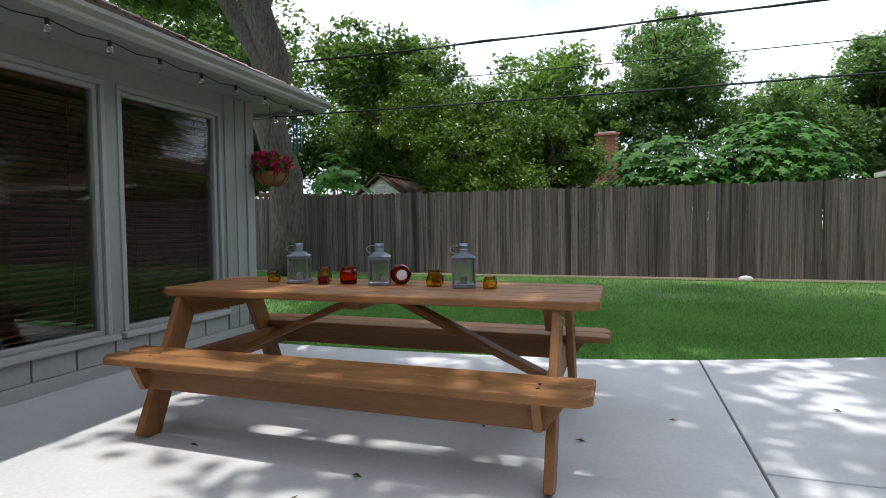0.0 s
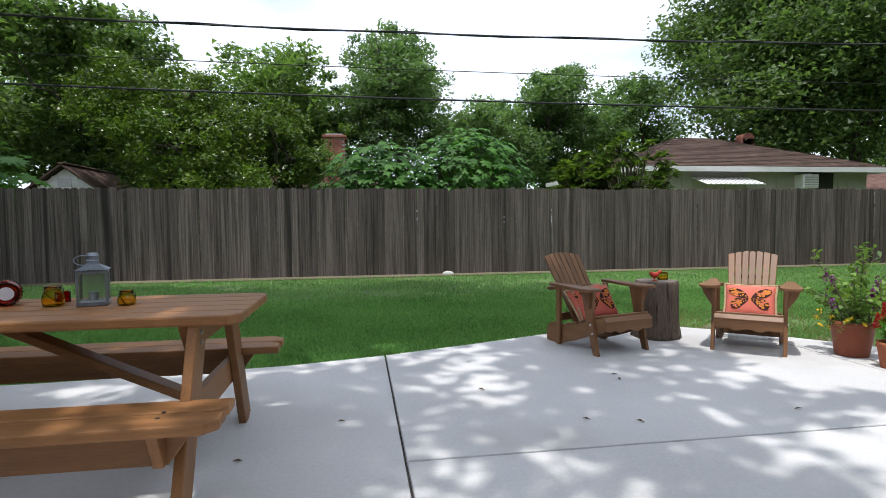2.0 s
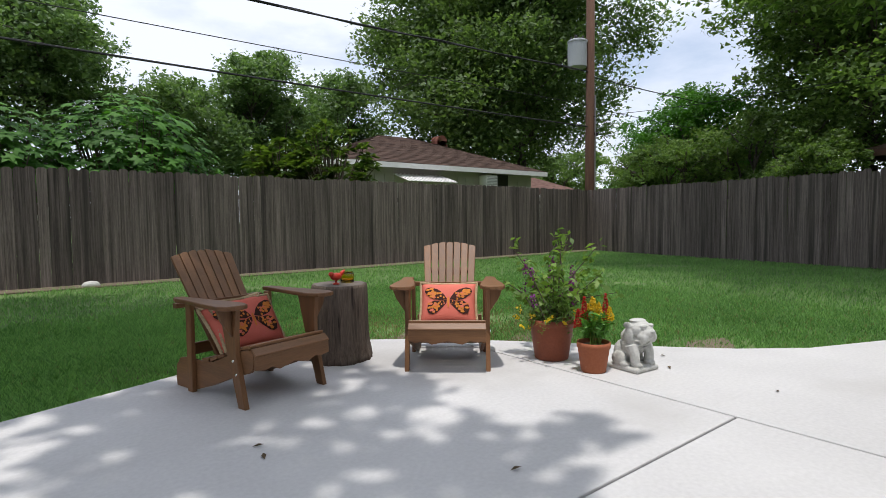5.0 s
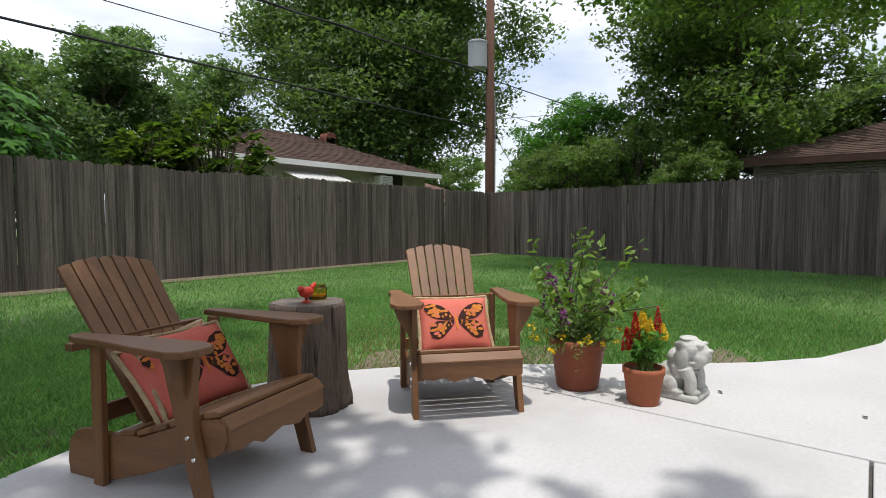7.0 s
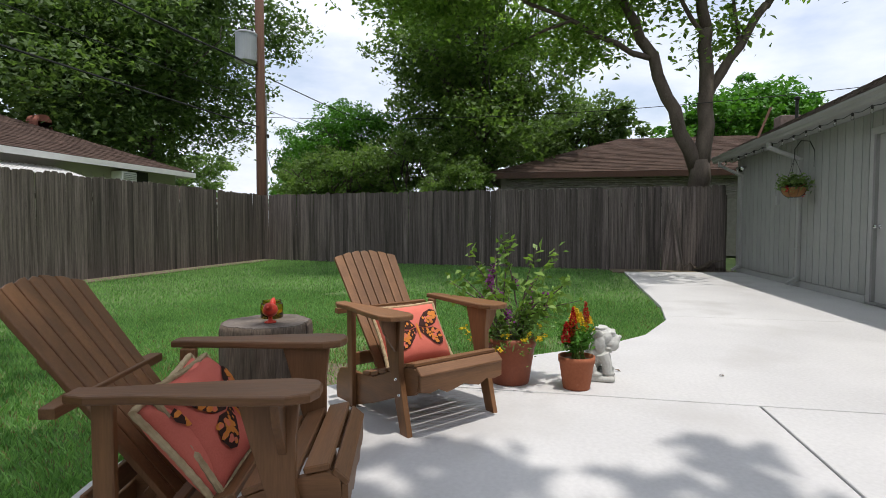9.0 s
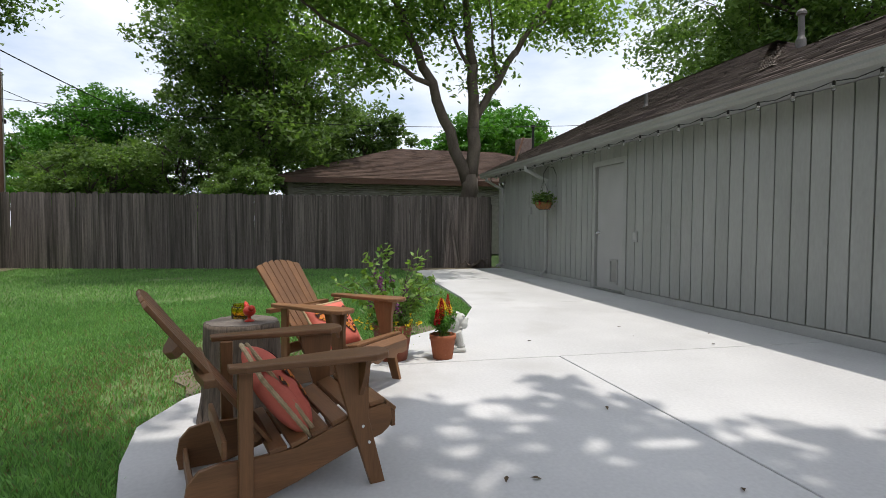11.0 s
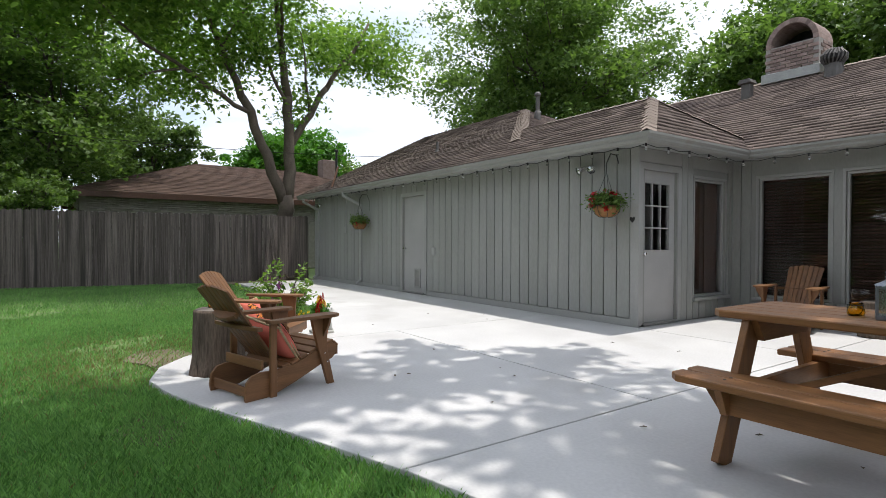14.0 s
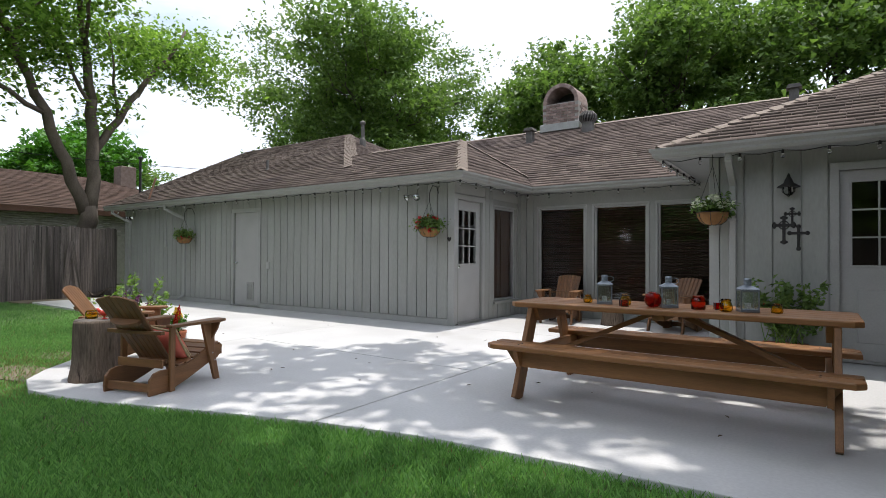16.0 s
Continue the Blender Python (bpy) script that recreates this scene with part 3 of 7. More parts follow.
EV = 2.46
S = 0.5
roof = tagged(new("roof"), "weathered brown asphalt shingle roof with tan hip caps", "roof", "", "structure")
# main house, ridge along x
slope(roof, [(-9.3, -1.05, EV), (9.0, -1.05, EV), (9.0, -5.2, EV + S * 4.15), (-9.3, -5.2, EV + S * 4.15)], seed=1)
slope(roof, [(14.5, -9.5, EV), (-9.3, -9.5, EV), (-9.3, -5.2, EV + S * 4.15), (14.5, -5.2, EV + S * 4.15)], course=0.4, tab=1.5, seed=2)
ridge(roof, (9.0, -5.2, EV + S * 4.15), (-9.3, -5.2, EV + S * 4.15), 0.12)
# west end of the wing: a low hipped roof
PK = (3.97, -0.40, EV + 0.91)
slope(roof, [(8.2, 1.42, EV), (2.8, 1.42, EV), PK, (8.2, -0.40, EV + 0.91)], seed=3)
slope(roof, [(2.8, 1.42, EV), (2.8, -2.22, EV), PK], seed=4)
slope(roof, [(2.8, -2.22, EV), (8.2, -2.22, EV), (8.2, -0.40, EV + 0.91), PK], seed=5)
ridge(roof, (2.8, 1.42, EV), PK, 0.11)
ridge(roof, PK, (6.2, -0.40, EV + 0.91), 0.12)
ridge(roof, (3.18, -1.63, EV + 0.3), PK, 0.12)
# the higher hipped roof over the rest of the wing
RB = 4.4
XB = 5.13
slope(roof, [(14.55, 1.40, EV + 0.012), (XB, 1.40, EV + 0.012), (XB + RB, 1.40 - RB, EV + S * RB), (14.55, 1.40 - RB, EV + S * RB)], seed=6)
slope(roof, [(XB, 1.40, EV + 0.012), (XB, 1.40 - 2 * RB, EV + 0.012), (XB + RB, 1.40 - RB, EV + S * RB)], seed=7)
slope(roof, [(XB, 1.40 - 2 * RB, EV), (14.55, 1.40 - 2 * RB, EV), (14.55, 1.40 - RB, EV + S * RB), (XB + RB, 1.40 - RB, EV + S * RB)], course=0.4, tab=1.5, seed=8)
ridge(roof, (XB + 0.9, 0.5, EV + S * 0.9 + 0.02), (XB + RB, 1.40 - RB, EV + S * RB), 0.15)
ridge(roof, (XB + RB, 1.40 - RB, EV + S * RB), (14.55, 1.40 - RB, EV + S * RB), 0.12)
# porch block with the crosses, hipped corner
slope(roof, [(-0.1, 1.5, EV), (-3.2, 1.5, EV), (-6.2, -1.5, EV + S * 3.0), (-0.1 - 3.0, -1.5, EV + S * 3.0)], seed=9)
slope(roof, [(-0.1, -3.0, EV), (-0.1, 1.5, EV), (-3.1, -1.5, EV + S * 3.0)], seed=10)
ridge(roof, (-0.1, 1.5, EV), (-3.1, -1.5, EV + S * 3.0), 0.1)
# block with the large windows, facing east
slope(roof, [(-2.57, 1.0, EV), (-2.57, 6.4, EV), (-5.27, 3.7, EV + S * 2.7), (-5.27, 0.0, EV + S * 2.7), (-2.87, 0.0, EV + 0.15)], seed=11)
slope(roof, [(-2.57, 6.4, EV), (-9.3, 6.4, EV), (-8.0, 3.7, EV + S * 2.7), (-5.27, 3.7, EV + S * 2.7)], seed=12)
ridge(roof, (-2.57, 6.4, EV), (-5.27, 3.7, EV + S * 2.7), 0.1)
slope(roof, [(-9.3, 6.4, EV), (-9.3, -2.0, EV), (-8.0, -2.0, EV + S * 2.7), (-8.0, 3.7, EV + S * 2.7)], course=0.4, tab=1.5, seed=13)
slope(roof, [(-5.27, 3.7, EV + S * 2.7), (-8.0, 3.7, EV + S * 2.7), (-8.0, -3.0, EV + S * 2.75), (-5.27, -3.0, EV + S * 2.75)], course=0.4, tab=1.5, seed=14)


# ---- soffits, gutters, downspouts ----
def soffit(pts, z=2.37):
    setting("soffit", prism(pts, 0.03, Matrix.Translation((0, 0, z))), SOFFIT, "painted eave soffit boards", "soffit")


soffit([(2.83, 1.0), (2.83, 1.38), (14.5, 1.38), (14.5, 1.0)])
soffit([(2.83, -1.05), (2.83, 1.0), (3.2, 1.0), (3.2, -1.05)])
soffit([(-0.1, -1.4), (-0.1, -1.05), (3.2, -1.05), (3.2, -1.4)])
soffit([(-0.62, -1.4), (-0.62, 1.0), (-0.13, 1.0), (-0.13, -1.4)])
soffit([(-3.09, 1.0), (-3.09, 1.46), (-0.13, 1.46), (-0.13, 1.0)])
soffit([(-3.09, 1.46), (-3.09, 5.87), (-2.6, 5.87), (-2.6, 1.46)])
soffit([(-9.0, 5.87), (-9.0, 6.35), (-2.6, 6.35), (-2.6, 5.87)])


def gutter(name, pts, label="painted metal rain gutter along the eave"):
    """An ogee gutter swept along level points, its open side up; the house lies to the right of the way."""
    prof = [(0.0, 0.0), (0.06, 0.0), (0.085, 0.03), (0.085, 0.055), (0.115, 0.085), (0.115, 0.115), (0.10, 0.115), (0.10, 0.09), (0.07, 0.06), (0.07, 0.035), (0.055, 0.012), (0.0, 0.012)]
    b = bmesh.new()
    rings = []
    P = [Vector(p) for p in pts]
    for i, p in enumerate(P):
        d0 = (P[i] - P[i - 1]).normalized() if i else None
        d1 = (P[i + 1] - P[i]).normalized() if i < len(P) - 1 else None
        outs = [Vector((-d.y, d.x, 0)) for d in (d0, d1) if d is not None]
        o = sum(outs, Vector()).normalized()
        o = o / max(0.3, o.dot(outs[0]))
        rings.append([b.verts.new(p + o * u + Vector((0, 0, v))) for u, v in prof])
    for p, q in zip(rings, rings[1:]):
        for i in range(len(prof)):
            j = (i + 1) % len(prof)
            b.faces.new((p[i], p[j], q[j], q[i]))
    b.faces.new(rings[0])
    b.faces.new(rings[-1][::-1])
    bmesh.ops.recalc_face_normals(b, faces=b.faces)
    tagged(part(name, b, GUTTER), label, "gutter", "gutters")


gutter("gutter", [(14.5, 1.38, 2.335), (2.83, 1.38, 2.335), (2.83, -1.05, 2.335), (-0.13, -1.05, 2.335), (-0.13, 1.46, 2.335), (-2.6, 1.46, 2.335), (-2.6, 6.35, 2.335), (-9.0, 6.35, 2.335)][::-1])


def downspout(x, y, out, run=0.0, zt=2.355, label="painted metal downspout with a bent elbow under the eave"):
    """A ribbed downspout on the wall at (x, y); out is the way from the wall to the gutter."""
    t = thing("downspout", Matrix.Translation((x, y, 0)), label, "downspout", "downspouts")
    o = Vector((*out, 0))
    side = Vector((-o.y, o.x, 0))
    pts = [o * 0.42 + side * run + Vector((0, 0, zt)), o * 0.42 + side * run + Vector((0, 0, zt - 0.10)), o * 0.05 + Vector((0, 0, zt - 0.34)), o * 0.05 + Vector((0, 0, 0.12))]
    b = bmesh.new()
    for p, q in zip(pts, pts[1:]):
        e = (q - p).normalized() * 0.03
        b = beam(p - e, q + e, 0.075, 0.055, 0.008, b, up=o if abs((q - p).normalized().z) > 0.9 else side.cross(q - p))
    part("pipe", b, TRIM, t)
    part("outlet", beam(o * 0.05 + Vector((0, 0, 0.15)), o * 0.2 + Vector((0, 0, 0.05)), 0.075, 0.055, 0.008, up=side.cross(o)), TRIM, t)
    for z in (0.6, 1.6):
        part("strap", box(o.x * 0.05, o.y * 0.05, z, 0.09 if abs(o.y) > 0.5 else 0.07, 0.07 if abs(o.y) > 0.5 else 0.09, 0.03, 0.004), TRIM, t)


downspout(11.15, 1.0, (0, 1), -0.25)
downspout(13.9, 1.0, (0, 1), -0.2)
downspout(-0.86, 1.0, (0, 1), 0.0)


# ---- picnic table ----
def picnic_table():
    t = thing("picnic_table", Matrix.Translation((-0.735, 3.875, 0)), "brown-stained wooden picnic table with attached benches on the patio", "picnic table")
    L = 1.205
    def plank(nm, y, w, z, th, half, cut, dx=0.0):
        s = 1 if y > 0 else -1
        if cut:
            pts = [(-half, y - w / 2), (half, y - w / 2), (half, y + w / 2), (-half, y + w / 2)]
            if s > 0:
                pts = [(-half, y - w / 2), (half, y - w / 2), (half, y + w / 2 - cut), (half - cut, y + w / 2), (-half + cut, y + w / 2), (-half, y + w / 2 - cut)]
            else:
                pts = [(-half + cut, y - w / 2), (half - cut, y - w / 2), (half, y - w / 2 + cut), (half, y + w / 2), (-half, y + w / 2), (-half, y - w / 2 + cut)]
        else:
            pts = [(-half, y - w / 2), (half, y - w / 2), (half, y + w / 2), (-half, y + w / 2)]
        part(nm, prism(pts, th, Matrix.Translation((dx, 0, z - th)), 0.009), WOOD_X, t)
    for i in range(5):
        plank("top_plank", (i - 2) * 0.145, 0.139, 0.755, 0.042, L, 0.05 if i in (0, 4) else 0)
    for s in (-1, 1):
        for k, w in ((0.505, 0.143), (0.654, 0.143)):
            plank("seat_plank", s * k, w, 0.445, 0.04, L + 0.01, 0.05 if k > 0.5 else 0, -0.02 if s < 0 else 0.02)
        # board on edge under each bench with raked ends
        o = [(-L + 0.1, 0.405), (L - 0.1, 0.405), (L - 0.2, 0.27), (-L + 0.2, 0.27)]
        m = Matrix.Translation((0, s * 0.60 + 0.019, 0)) @ pose(0, 0, 0, 90, 0, 0)
        part("bench_rail", prism(o, 0.038, m, 0.004), WOOD_X, t)
    for x in (-1.07, 1.02):
        sx = 1 if x > 0 else -1
        for s in (-1, 1):
            part("leg", beam((x, s * 0.585, -0.0), (x, s * 0.27, 0.713), 0.04, 0.135, 0.004, up=(0, 1, 0.3)), WOOD_Z, t)
        o = [(-0.70, 0.40), (-0.64, 0.27), (0.64, 0.27), (0.70, 0.40)]
        part("bench_beam", prism(o, 0.038, Matrix.Translation((x - sx * 0.04 - 0.019, 0, 0)) @ Matrix(((0, 0, 1, 0), (1, 0, 0, 0), (0, 1, 0, 0), (0, 0, 0, 1))), 0.004), WOOD_Y, t)
        o = [(-0.34, 0.712), (-0.26, 0.60), (0.26, 0.60), (0.34, 0.712)]
        part("top_beam", prism(o, 0.038, Matrix.Translation((x - sx * 0.04 - 0.019, 0, 0)) @ Matrix(((0, 0, 1, 0), (1, 0, 0, 0), (0, 1, 0, 0), (0, 0, 0, 1))), 0.004), WOOD_Y, t)
        part("brace", beam((x - sx * 0.08, 0, 0.31), (sx * 0.12, 0, 0.69), 0.09, 0.038, 0.004), WOOD_X, t)
        for y in (-0.3, 0.3):
            for z in (0.64, 0.68):
                part("bolt", lathe([(0.0, 0), (0.011, 0), (0.010, 0.006), (0.0, 0.008)], 10, Matrix.Translation((x + sx * 0.02, y, z)) @ pose(0, 0, 0, 0, 90 * sx, 0)), STEEL, t)
    part("cleat", box(0, 0, 0.69, 0.09, 0.62, 0.038, 0.004), WOOD_Y, t)
    for sx in (-1, 1):
        for s in (-1, 1):
            for d in (0.04, -0.04):
                part("screw", lathe([(0.009, 0), (0.008, 0.002), (0, 0.003)], 8, Matrix.Translation((sx * 0.98, s * 0.6 + d * 0.8, 0.4445))), IRON, t)
    return t


picnic_table()


# ---- adirondack chairs ----
def side_outline():
    """The long side board of the seat, in (y, z)."""
    top = [(-0.76, 0.05), (-0.745, 0.13), (-0.70, 0.175), (-0.62, 0.19), (-0.5, 0.185), (-0.3, 0.20), (-0.12, 0.26), (0.0, 0.297), (0.10, 0.317), (0.145, 0.30), (0.15, 0.25)]
    low = [(0.135, 0.215), (0.10, 0.19), (-0.05, 0.15), (-0.3, 0.065), (-0.5, 0.01), (-0.56, 0.0), (-0.75, 0.0)]
    return top + low


YZ = Matrix(((0, 0, 1, 0), (1, 0, 0, 0), (0, 1, 0, 0), (0, 0, 0, 1)))


def adirondack(m, label, s=1.0):
    t = thing("adirondack_chair", m, label, "chair", "adirondack chairs")
    for x in (-0.245, 0.245):
        part("side_board", prism(side_outline(), 0.025, Matrix.Translation((x - 0.0125, 0, 0)) @ YZ, 0.003), CHAIR_Y, t)
        sx = 1 if x > 0 else -1
        # front leg: leans back, wide under the arm
        o = [(0.03, 0.0), (0.10, 0.0), (0.02, 0.28), (0.02, 0.42), (0.035, 0.535), (-0.15, 0.535), (-0.115, 0.42), (-0.07, 0.28)]
        part("front_leg", prism(o, 0.03, Matrix.Translation((x + sx * 0.028 - 0.015, 0.0, 0)) @ YZ, 0.004), CHAIR_Z, t)
        # bracket across the leg's top
        o = [(-0.02, 0.535), (0.085, 0.535), (0.06, 0.47), (0.0, 0.38), (-0.02, 0.36)]
        mx = Matrix.Translation((x + sx * 0.045, -0.03, 0)) @ Matrix(((sx, 0, 0, 0), (0, 0, 1, 0), (0, 1, 0, 0), (0, 0, 0, 1)))
        part("arm_bracket", prism(o, 0.025, mx, 0.003), CHAIR_Z, t)
        part("rear_leg", beam((x + sx * 0.028, -0.52, 0.0), (x + sx * 0.028, -0.52, 0.535), 0.028, 0.06, 0.004, up=(0, 1, 0)), CHAIR_Z, t)
        # paddle arm
        c = x + sx * 0.062
        pts = [(c - 0.035, -0.585), (c + 0.03, -0.585), (c + 0.04 + 0.01 * sx, -0.52), (c + 0.045, -0.40), (c + 0.075, -0.15), (c + 0.085, 0.02), (c + 0.06, 0.085), (c + 0.02, 0.105),
               (c - 0.03, 0.105), (c - 0.065, 0.085), (c - 0.085, 0.02), (c - 0.075, -0.15), (c - 0.045, -0.40), (c - 0.04 + 0.01 * sx, -0.52)]
        part("arm", prism(pts, 0.025, Matrix.Translation((0, -0.005, 0.535)), 0.006), CHAIR_Y, t)
        for y, z in ((0.02, 0.18), (-0.01, 0.25)):
            part("bolt", lathe([(0.0, 0), (0.009, 0), (0.007, 0.005), (0, 0.006)], 10, Matrix.Translation((x + sx * 0.043, y, z)) @ pose(0, 0, 0, 0, 90 * sx, 0)), CHROME, t)
    # seat slats follow the boards' upper edge
    for y, z, a in ((0.146, 0.302, -38), (0.075, 0.325, 9), (-0.017, 0.303, 16), (-0.108, 0.276, 17), (-0.2, 0.247, 17.5), (-0.292, 0.219, 17), (-0.384, 0.203, 8)):
        part("seat_slat", box(0, 0, 0, 0.515, 0.079 if a > -20 else 0.058, 0.02, 0.004, pose(0, y, z, a, 0, 0)), CHAIR_X, t)
    # scalloped apron at the front
    o = [(-0.255, 0.283), (0.255, 0.283), (0.255, 0.215), (0.20, 0.205), (0.15, 0.215), (0.10, 0.192), (0.05, 0.202), (0, 0.215), (-0.05, 0.202), (-0.10, 0.192), (-0.15, 0.215), (-0.20, 0.205), (-0.255, 0.215)]
    part("apron", prism(o, 0.02, Matrix.Translation((0, 0.168, 0)) @ pose(0, 0, 0, 90, 0, 0), 0.003), CHAIR_X, t)
    # fan of back slats
    lean = Matrix.Translation((0, -0.40, 0.225)) @ pose(0, 0, 0, 40.3, 0, 0)
    n = 7
    for i in range(n):
        u = (i - 3) / 3
        x0, x1 = u * 0.150, u * 0.184
        top = 0.775 - 0.034 * u * u
        w0, w1 = 0.0228, 0.0278
        tl = top - (0.012 if u < 0.1 else -0.004)
        tr = top - (0.012 if u > -0.1 else -0.004)
        o = [(x0 - w0, -0.06), (x0 + w0, -0.06), (x1 + w1, tr), (x1, top), (x1 - w1, tl)]
        mx = lean @ Matrix(((1, 0, 0, 0), (0, 0, -1, 0.0), (0, 1, 0, 0), (0, 0, 0, 1)))
        part("back_slat", prism(o, 0.019, mx, 0.004), CHAIR_Z, t)
    for z, w in ((0.50, 0.155), (0.02, 0.16)):
        pts = [(-w, -0.022), (w, -0.022), (w, -0.055), (w * 0.5, -0.085), (0, -0.095), (-w * 0.5, -0.085), (-w, -0.055)]
        part("back_rail", prism(pts, 0.035, lean @ Matrix.Translation((0, 0, z)), 0.004), CHAIR_X, t)
    pts = [(-0.30, -0.635), (0.30, -0.635), (0.30, -0.68), (0.15, -0.70), (-0.15, -0.70), (-0.30, -0.68)]
    part("arm_rail", prism(pts, 0.03, Matrix.Translation((0, 0.0, 0.485)), 0.004), CHAIR_X, t)
    part("stretcher", box(0, -0.60, 0.235, 0.5, 0.022, 0.07, 0.004), CHAIR_X, t)
    part("stretcher", box(0, -0.72, 0.06, 0.47, 0.022, 0.07, 0.004), CHAIR_X, t)
    for o in t.children:
        o.data.transform(Matrix.Diagonal((0.98, 0.88, 1.0, 1)))
    return t


CH1 = pose(3.118, 5.572, 0, 0, 0, 195.6)
CH2 = pose(4.20, 5.364, 0, 0, 0, 139.8)
first = adirondack(CH1, "brown-stained wooden adirondack chair with a coral cushion beside a stump")
second = copy_thing(first, CH2)
second["label"] = "sunlit brown wooden adirondack chair with a coral butterfly cushion"
third = copy_thing(first, pose(1.98, -0.35, 0, 0, 0, 5))
third["label"] = "brown wooden adirondack chair under the eave before the windows"
fourth = copy_thing(first, pose(0.2, -0.35, 0, 0, 0, -14))
fourth["label"] = "brown wooden adirondack chair turned a little, before the windows"


# ---- fence: weathered boards on rails ----
def fence(name, p0, p1, z0, top0, top1, label, seed, face):
    """face: the side (a unit way) on which the boards hang."""
    rng = np.random.default_rng(seed)
    p0, p1 = Vector((*p0, z0)), Vector((*p1, z0))
    d = p1 - p0
    length = d.length
    y = d.normalized()
    t = thing(name, Matrix.Translation(p0), label, "fence", "", "structure")
    inn = Vector((*face, 0))
    shapes = []
    for k in range(5):
        w = (0.1388, 0.1400, 0.1412, 0.1393, 0.1382)[k]
        c = 0.03
        o = [(-w / 2, 0), (w / 2, 0), (w / 2, 1 - c / 1.7), (w / 2 - c, 1), (-w / 2 + c, 1), (-w / 2, 1 - c / 1.7)]
        bm = prism(o, 0.017, Matrix(((1, 0, 0, 0), (0, 0, -1, 0), (0, 1, 0, 0), (0, 0, 0, 1))))
        me = finish("board", bm, FENCEWOOD)
        shapes.append(me)
    n = int(length / 0.1412)
    ang = math.atan2(y.y, y.x)
    for i in range(n):
        u = (i + 0.5) / n
        ob = new("board", shapes[rng.integers(5)])
        ob.parent = t
        h = top0 + (top1 - top0) * u + rng.normal() * 0.012
        off = inn * (0.02 + abs(rng.normal()) * 0.006)
        ob.matrix_basis = Matrix.Translation(d * u + off) @ Matrix.Rotation(ang, 4, "Z") @ pose(0, 0, 0, rng.normal() * 0.25, rng.normal() * 0.12, rng.normal() * 1.2) @ Matrix.Diagonal((1, 1, h, 1))
    for z in (0.35, 0.95, 1.5):
        part("rail", beam((0, 0, z), d + Vector((0, 0, z)), 0.04, 0.085, 0.004), FENCEWOOD, t)
    k = max(2, int(length / 2.4))
    for i in range(k + 1):
        q = d * (i / k) - inn * 0.07
        part("post", box(q.x, q.y, 0.85, 0.09, 0.09, 1.7, 0.006), FENCEWOOD, t)
    return t


fence("fence", (-11.5, 13.05), (16.35, 13.32), -0.05, 1.91, 1.92, "tall weathered grey-brown board fence behind the lawn", 3, (0, -1))
fence("fence", (16.28, 13.25), (14.25, 1.25), -0.05, 1.92, 1.90, "tall weathered dark board fence beside the garage", 4, (-1, 0))
setting("soil_strip", box(2.4, 12.98, -0.04, 27.5, 0.5, 0.035, 0.01, Matrix.Rotation(0.0097, 4, "Z")), SOIL, "bare soil along the fence foot", "soil")
for px, py, pr in ((4.85, 6.4, 0.42), (6.3, 4.62, 0.25), (2.6, 6.75, 0.3), (5.5, 5.7, 0.35)):
    pts = [(px + pr * 1.2 * math.cos(a) * (1 + 0.25 * math.sin(3 * a + px)), py + pr * 0.6 * math.sin(a) * (1 + 0.2 * math.cos(4 * a))) for a in [i * math.pi / 14 for i in range(28)]]
    setting("soil_patch", prism(pts, 0.012, Matrix.Translation((0, 0, -0.044))), SOIL, "worn patch of bare dry soil in the lawn", "soil")
setting("soil_strip", box(14.3, 2.3, -0.035, 1.1, 2.6, 0.04, 0.01), SOIL, "bare soil and roots at the path's end", "soil")


# ---- stump table ----
def stump(m, h, r, label, seed):
    rng = np.random.default_rng(seed)
    t = thing("stump_table", m, label, "stump", "stumps")
    ph = rng.uniform(0, 6, 5)
    def wave(a, z):
        return 0.035 * math.sin(3 * a + ph[0]) + 0.025 * math.sin(7 * a + ph[1] + z * 2) + 0.018 * math.sin(17 * a + ph[2] + 3 * z) + 0.012 * math.sin(31 * a + ph[3] + 6 * z)
    prof = [(r * 1.12, 0), (r * 1.1, 0.03), (r * 1.03, 0.1)] + [(r * (1.0 - 0.06 * k / 8), 0.1 + (h - 0.12) * k / 8) for k in range(1, 9)] + [(r * 0.92, h)]
    part("trunk", lathe(prof, 96, None, None, wave), STUMPBARK, t, "", True)
    part("cut_top", lathe([(r * 0.90, 0), (r * 0.89, 0.006), (r * 0.5, 0.008), (0.0, 0.007)], 48, Matrix.Translation((0, 0, h - 0.002)), None, lambda a, z: wave(a, h)), STUMPTOP, t)
    return t


stump(pose(3.775, 6.08, 0), 0.537, 0.205, "upright brown weathered log stump used as a table", 2)
stump(pose(1.15, -0.75, 0), 0.42, 0.17, "low log stump between two chairs under the eave", 5)


# ---- terracotta pots and plants ----
def pot(t, r, h, mat):
    b = lathe([(r * 0.72, 0), (r * 0.74, 0.01), (r * 0.95, h * 0.82), (r * 1.0, h * 0.82), (r * 1.0, h), (r * 0.9, h), (r * 0.88, h * 0.86), (r * 0.6, h * 0.84)], 40)
    part("pot", b, mat, t, "", True)
    part("soil", lathe([(r * 0.885, h * 0.86), (r * 0.5, h * 0.89), (0, h * 0.9)], 24), SOIL, t)


def stems(rng, t, tips, z0, r=0.004, mat=None, spread=0.05):
    b = bmesh.new()
    for p in tips:
        a = Vector((rng.normal() * spread, rng.normal() * spread, z0))
        q = Vector(p)
        mid = a.lerp(q, 0.55) + Vector((0, 0, 0.06))
        b = tube([a, mid, q], [r, r * 0.8, r * 0.4], 5, b)
    part("stem", b, mat or POTLEAF, t)


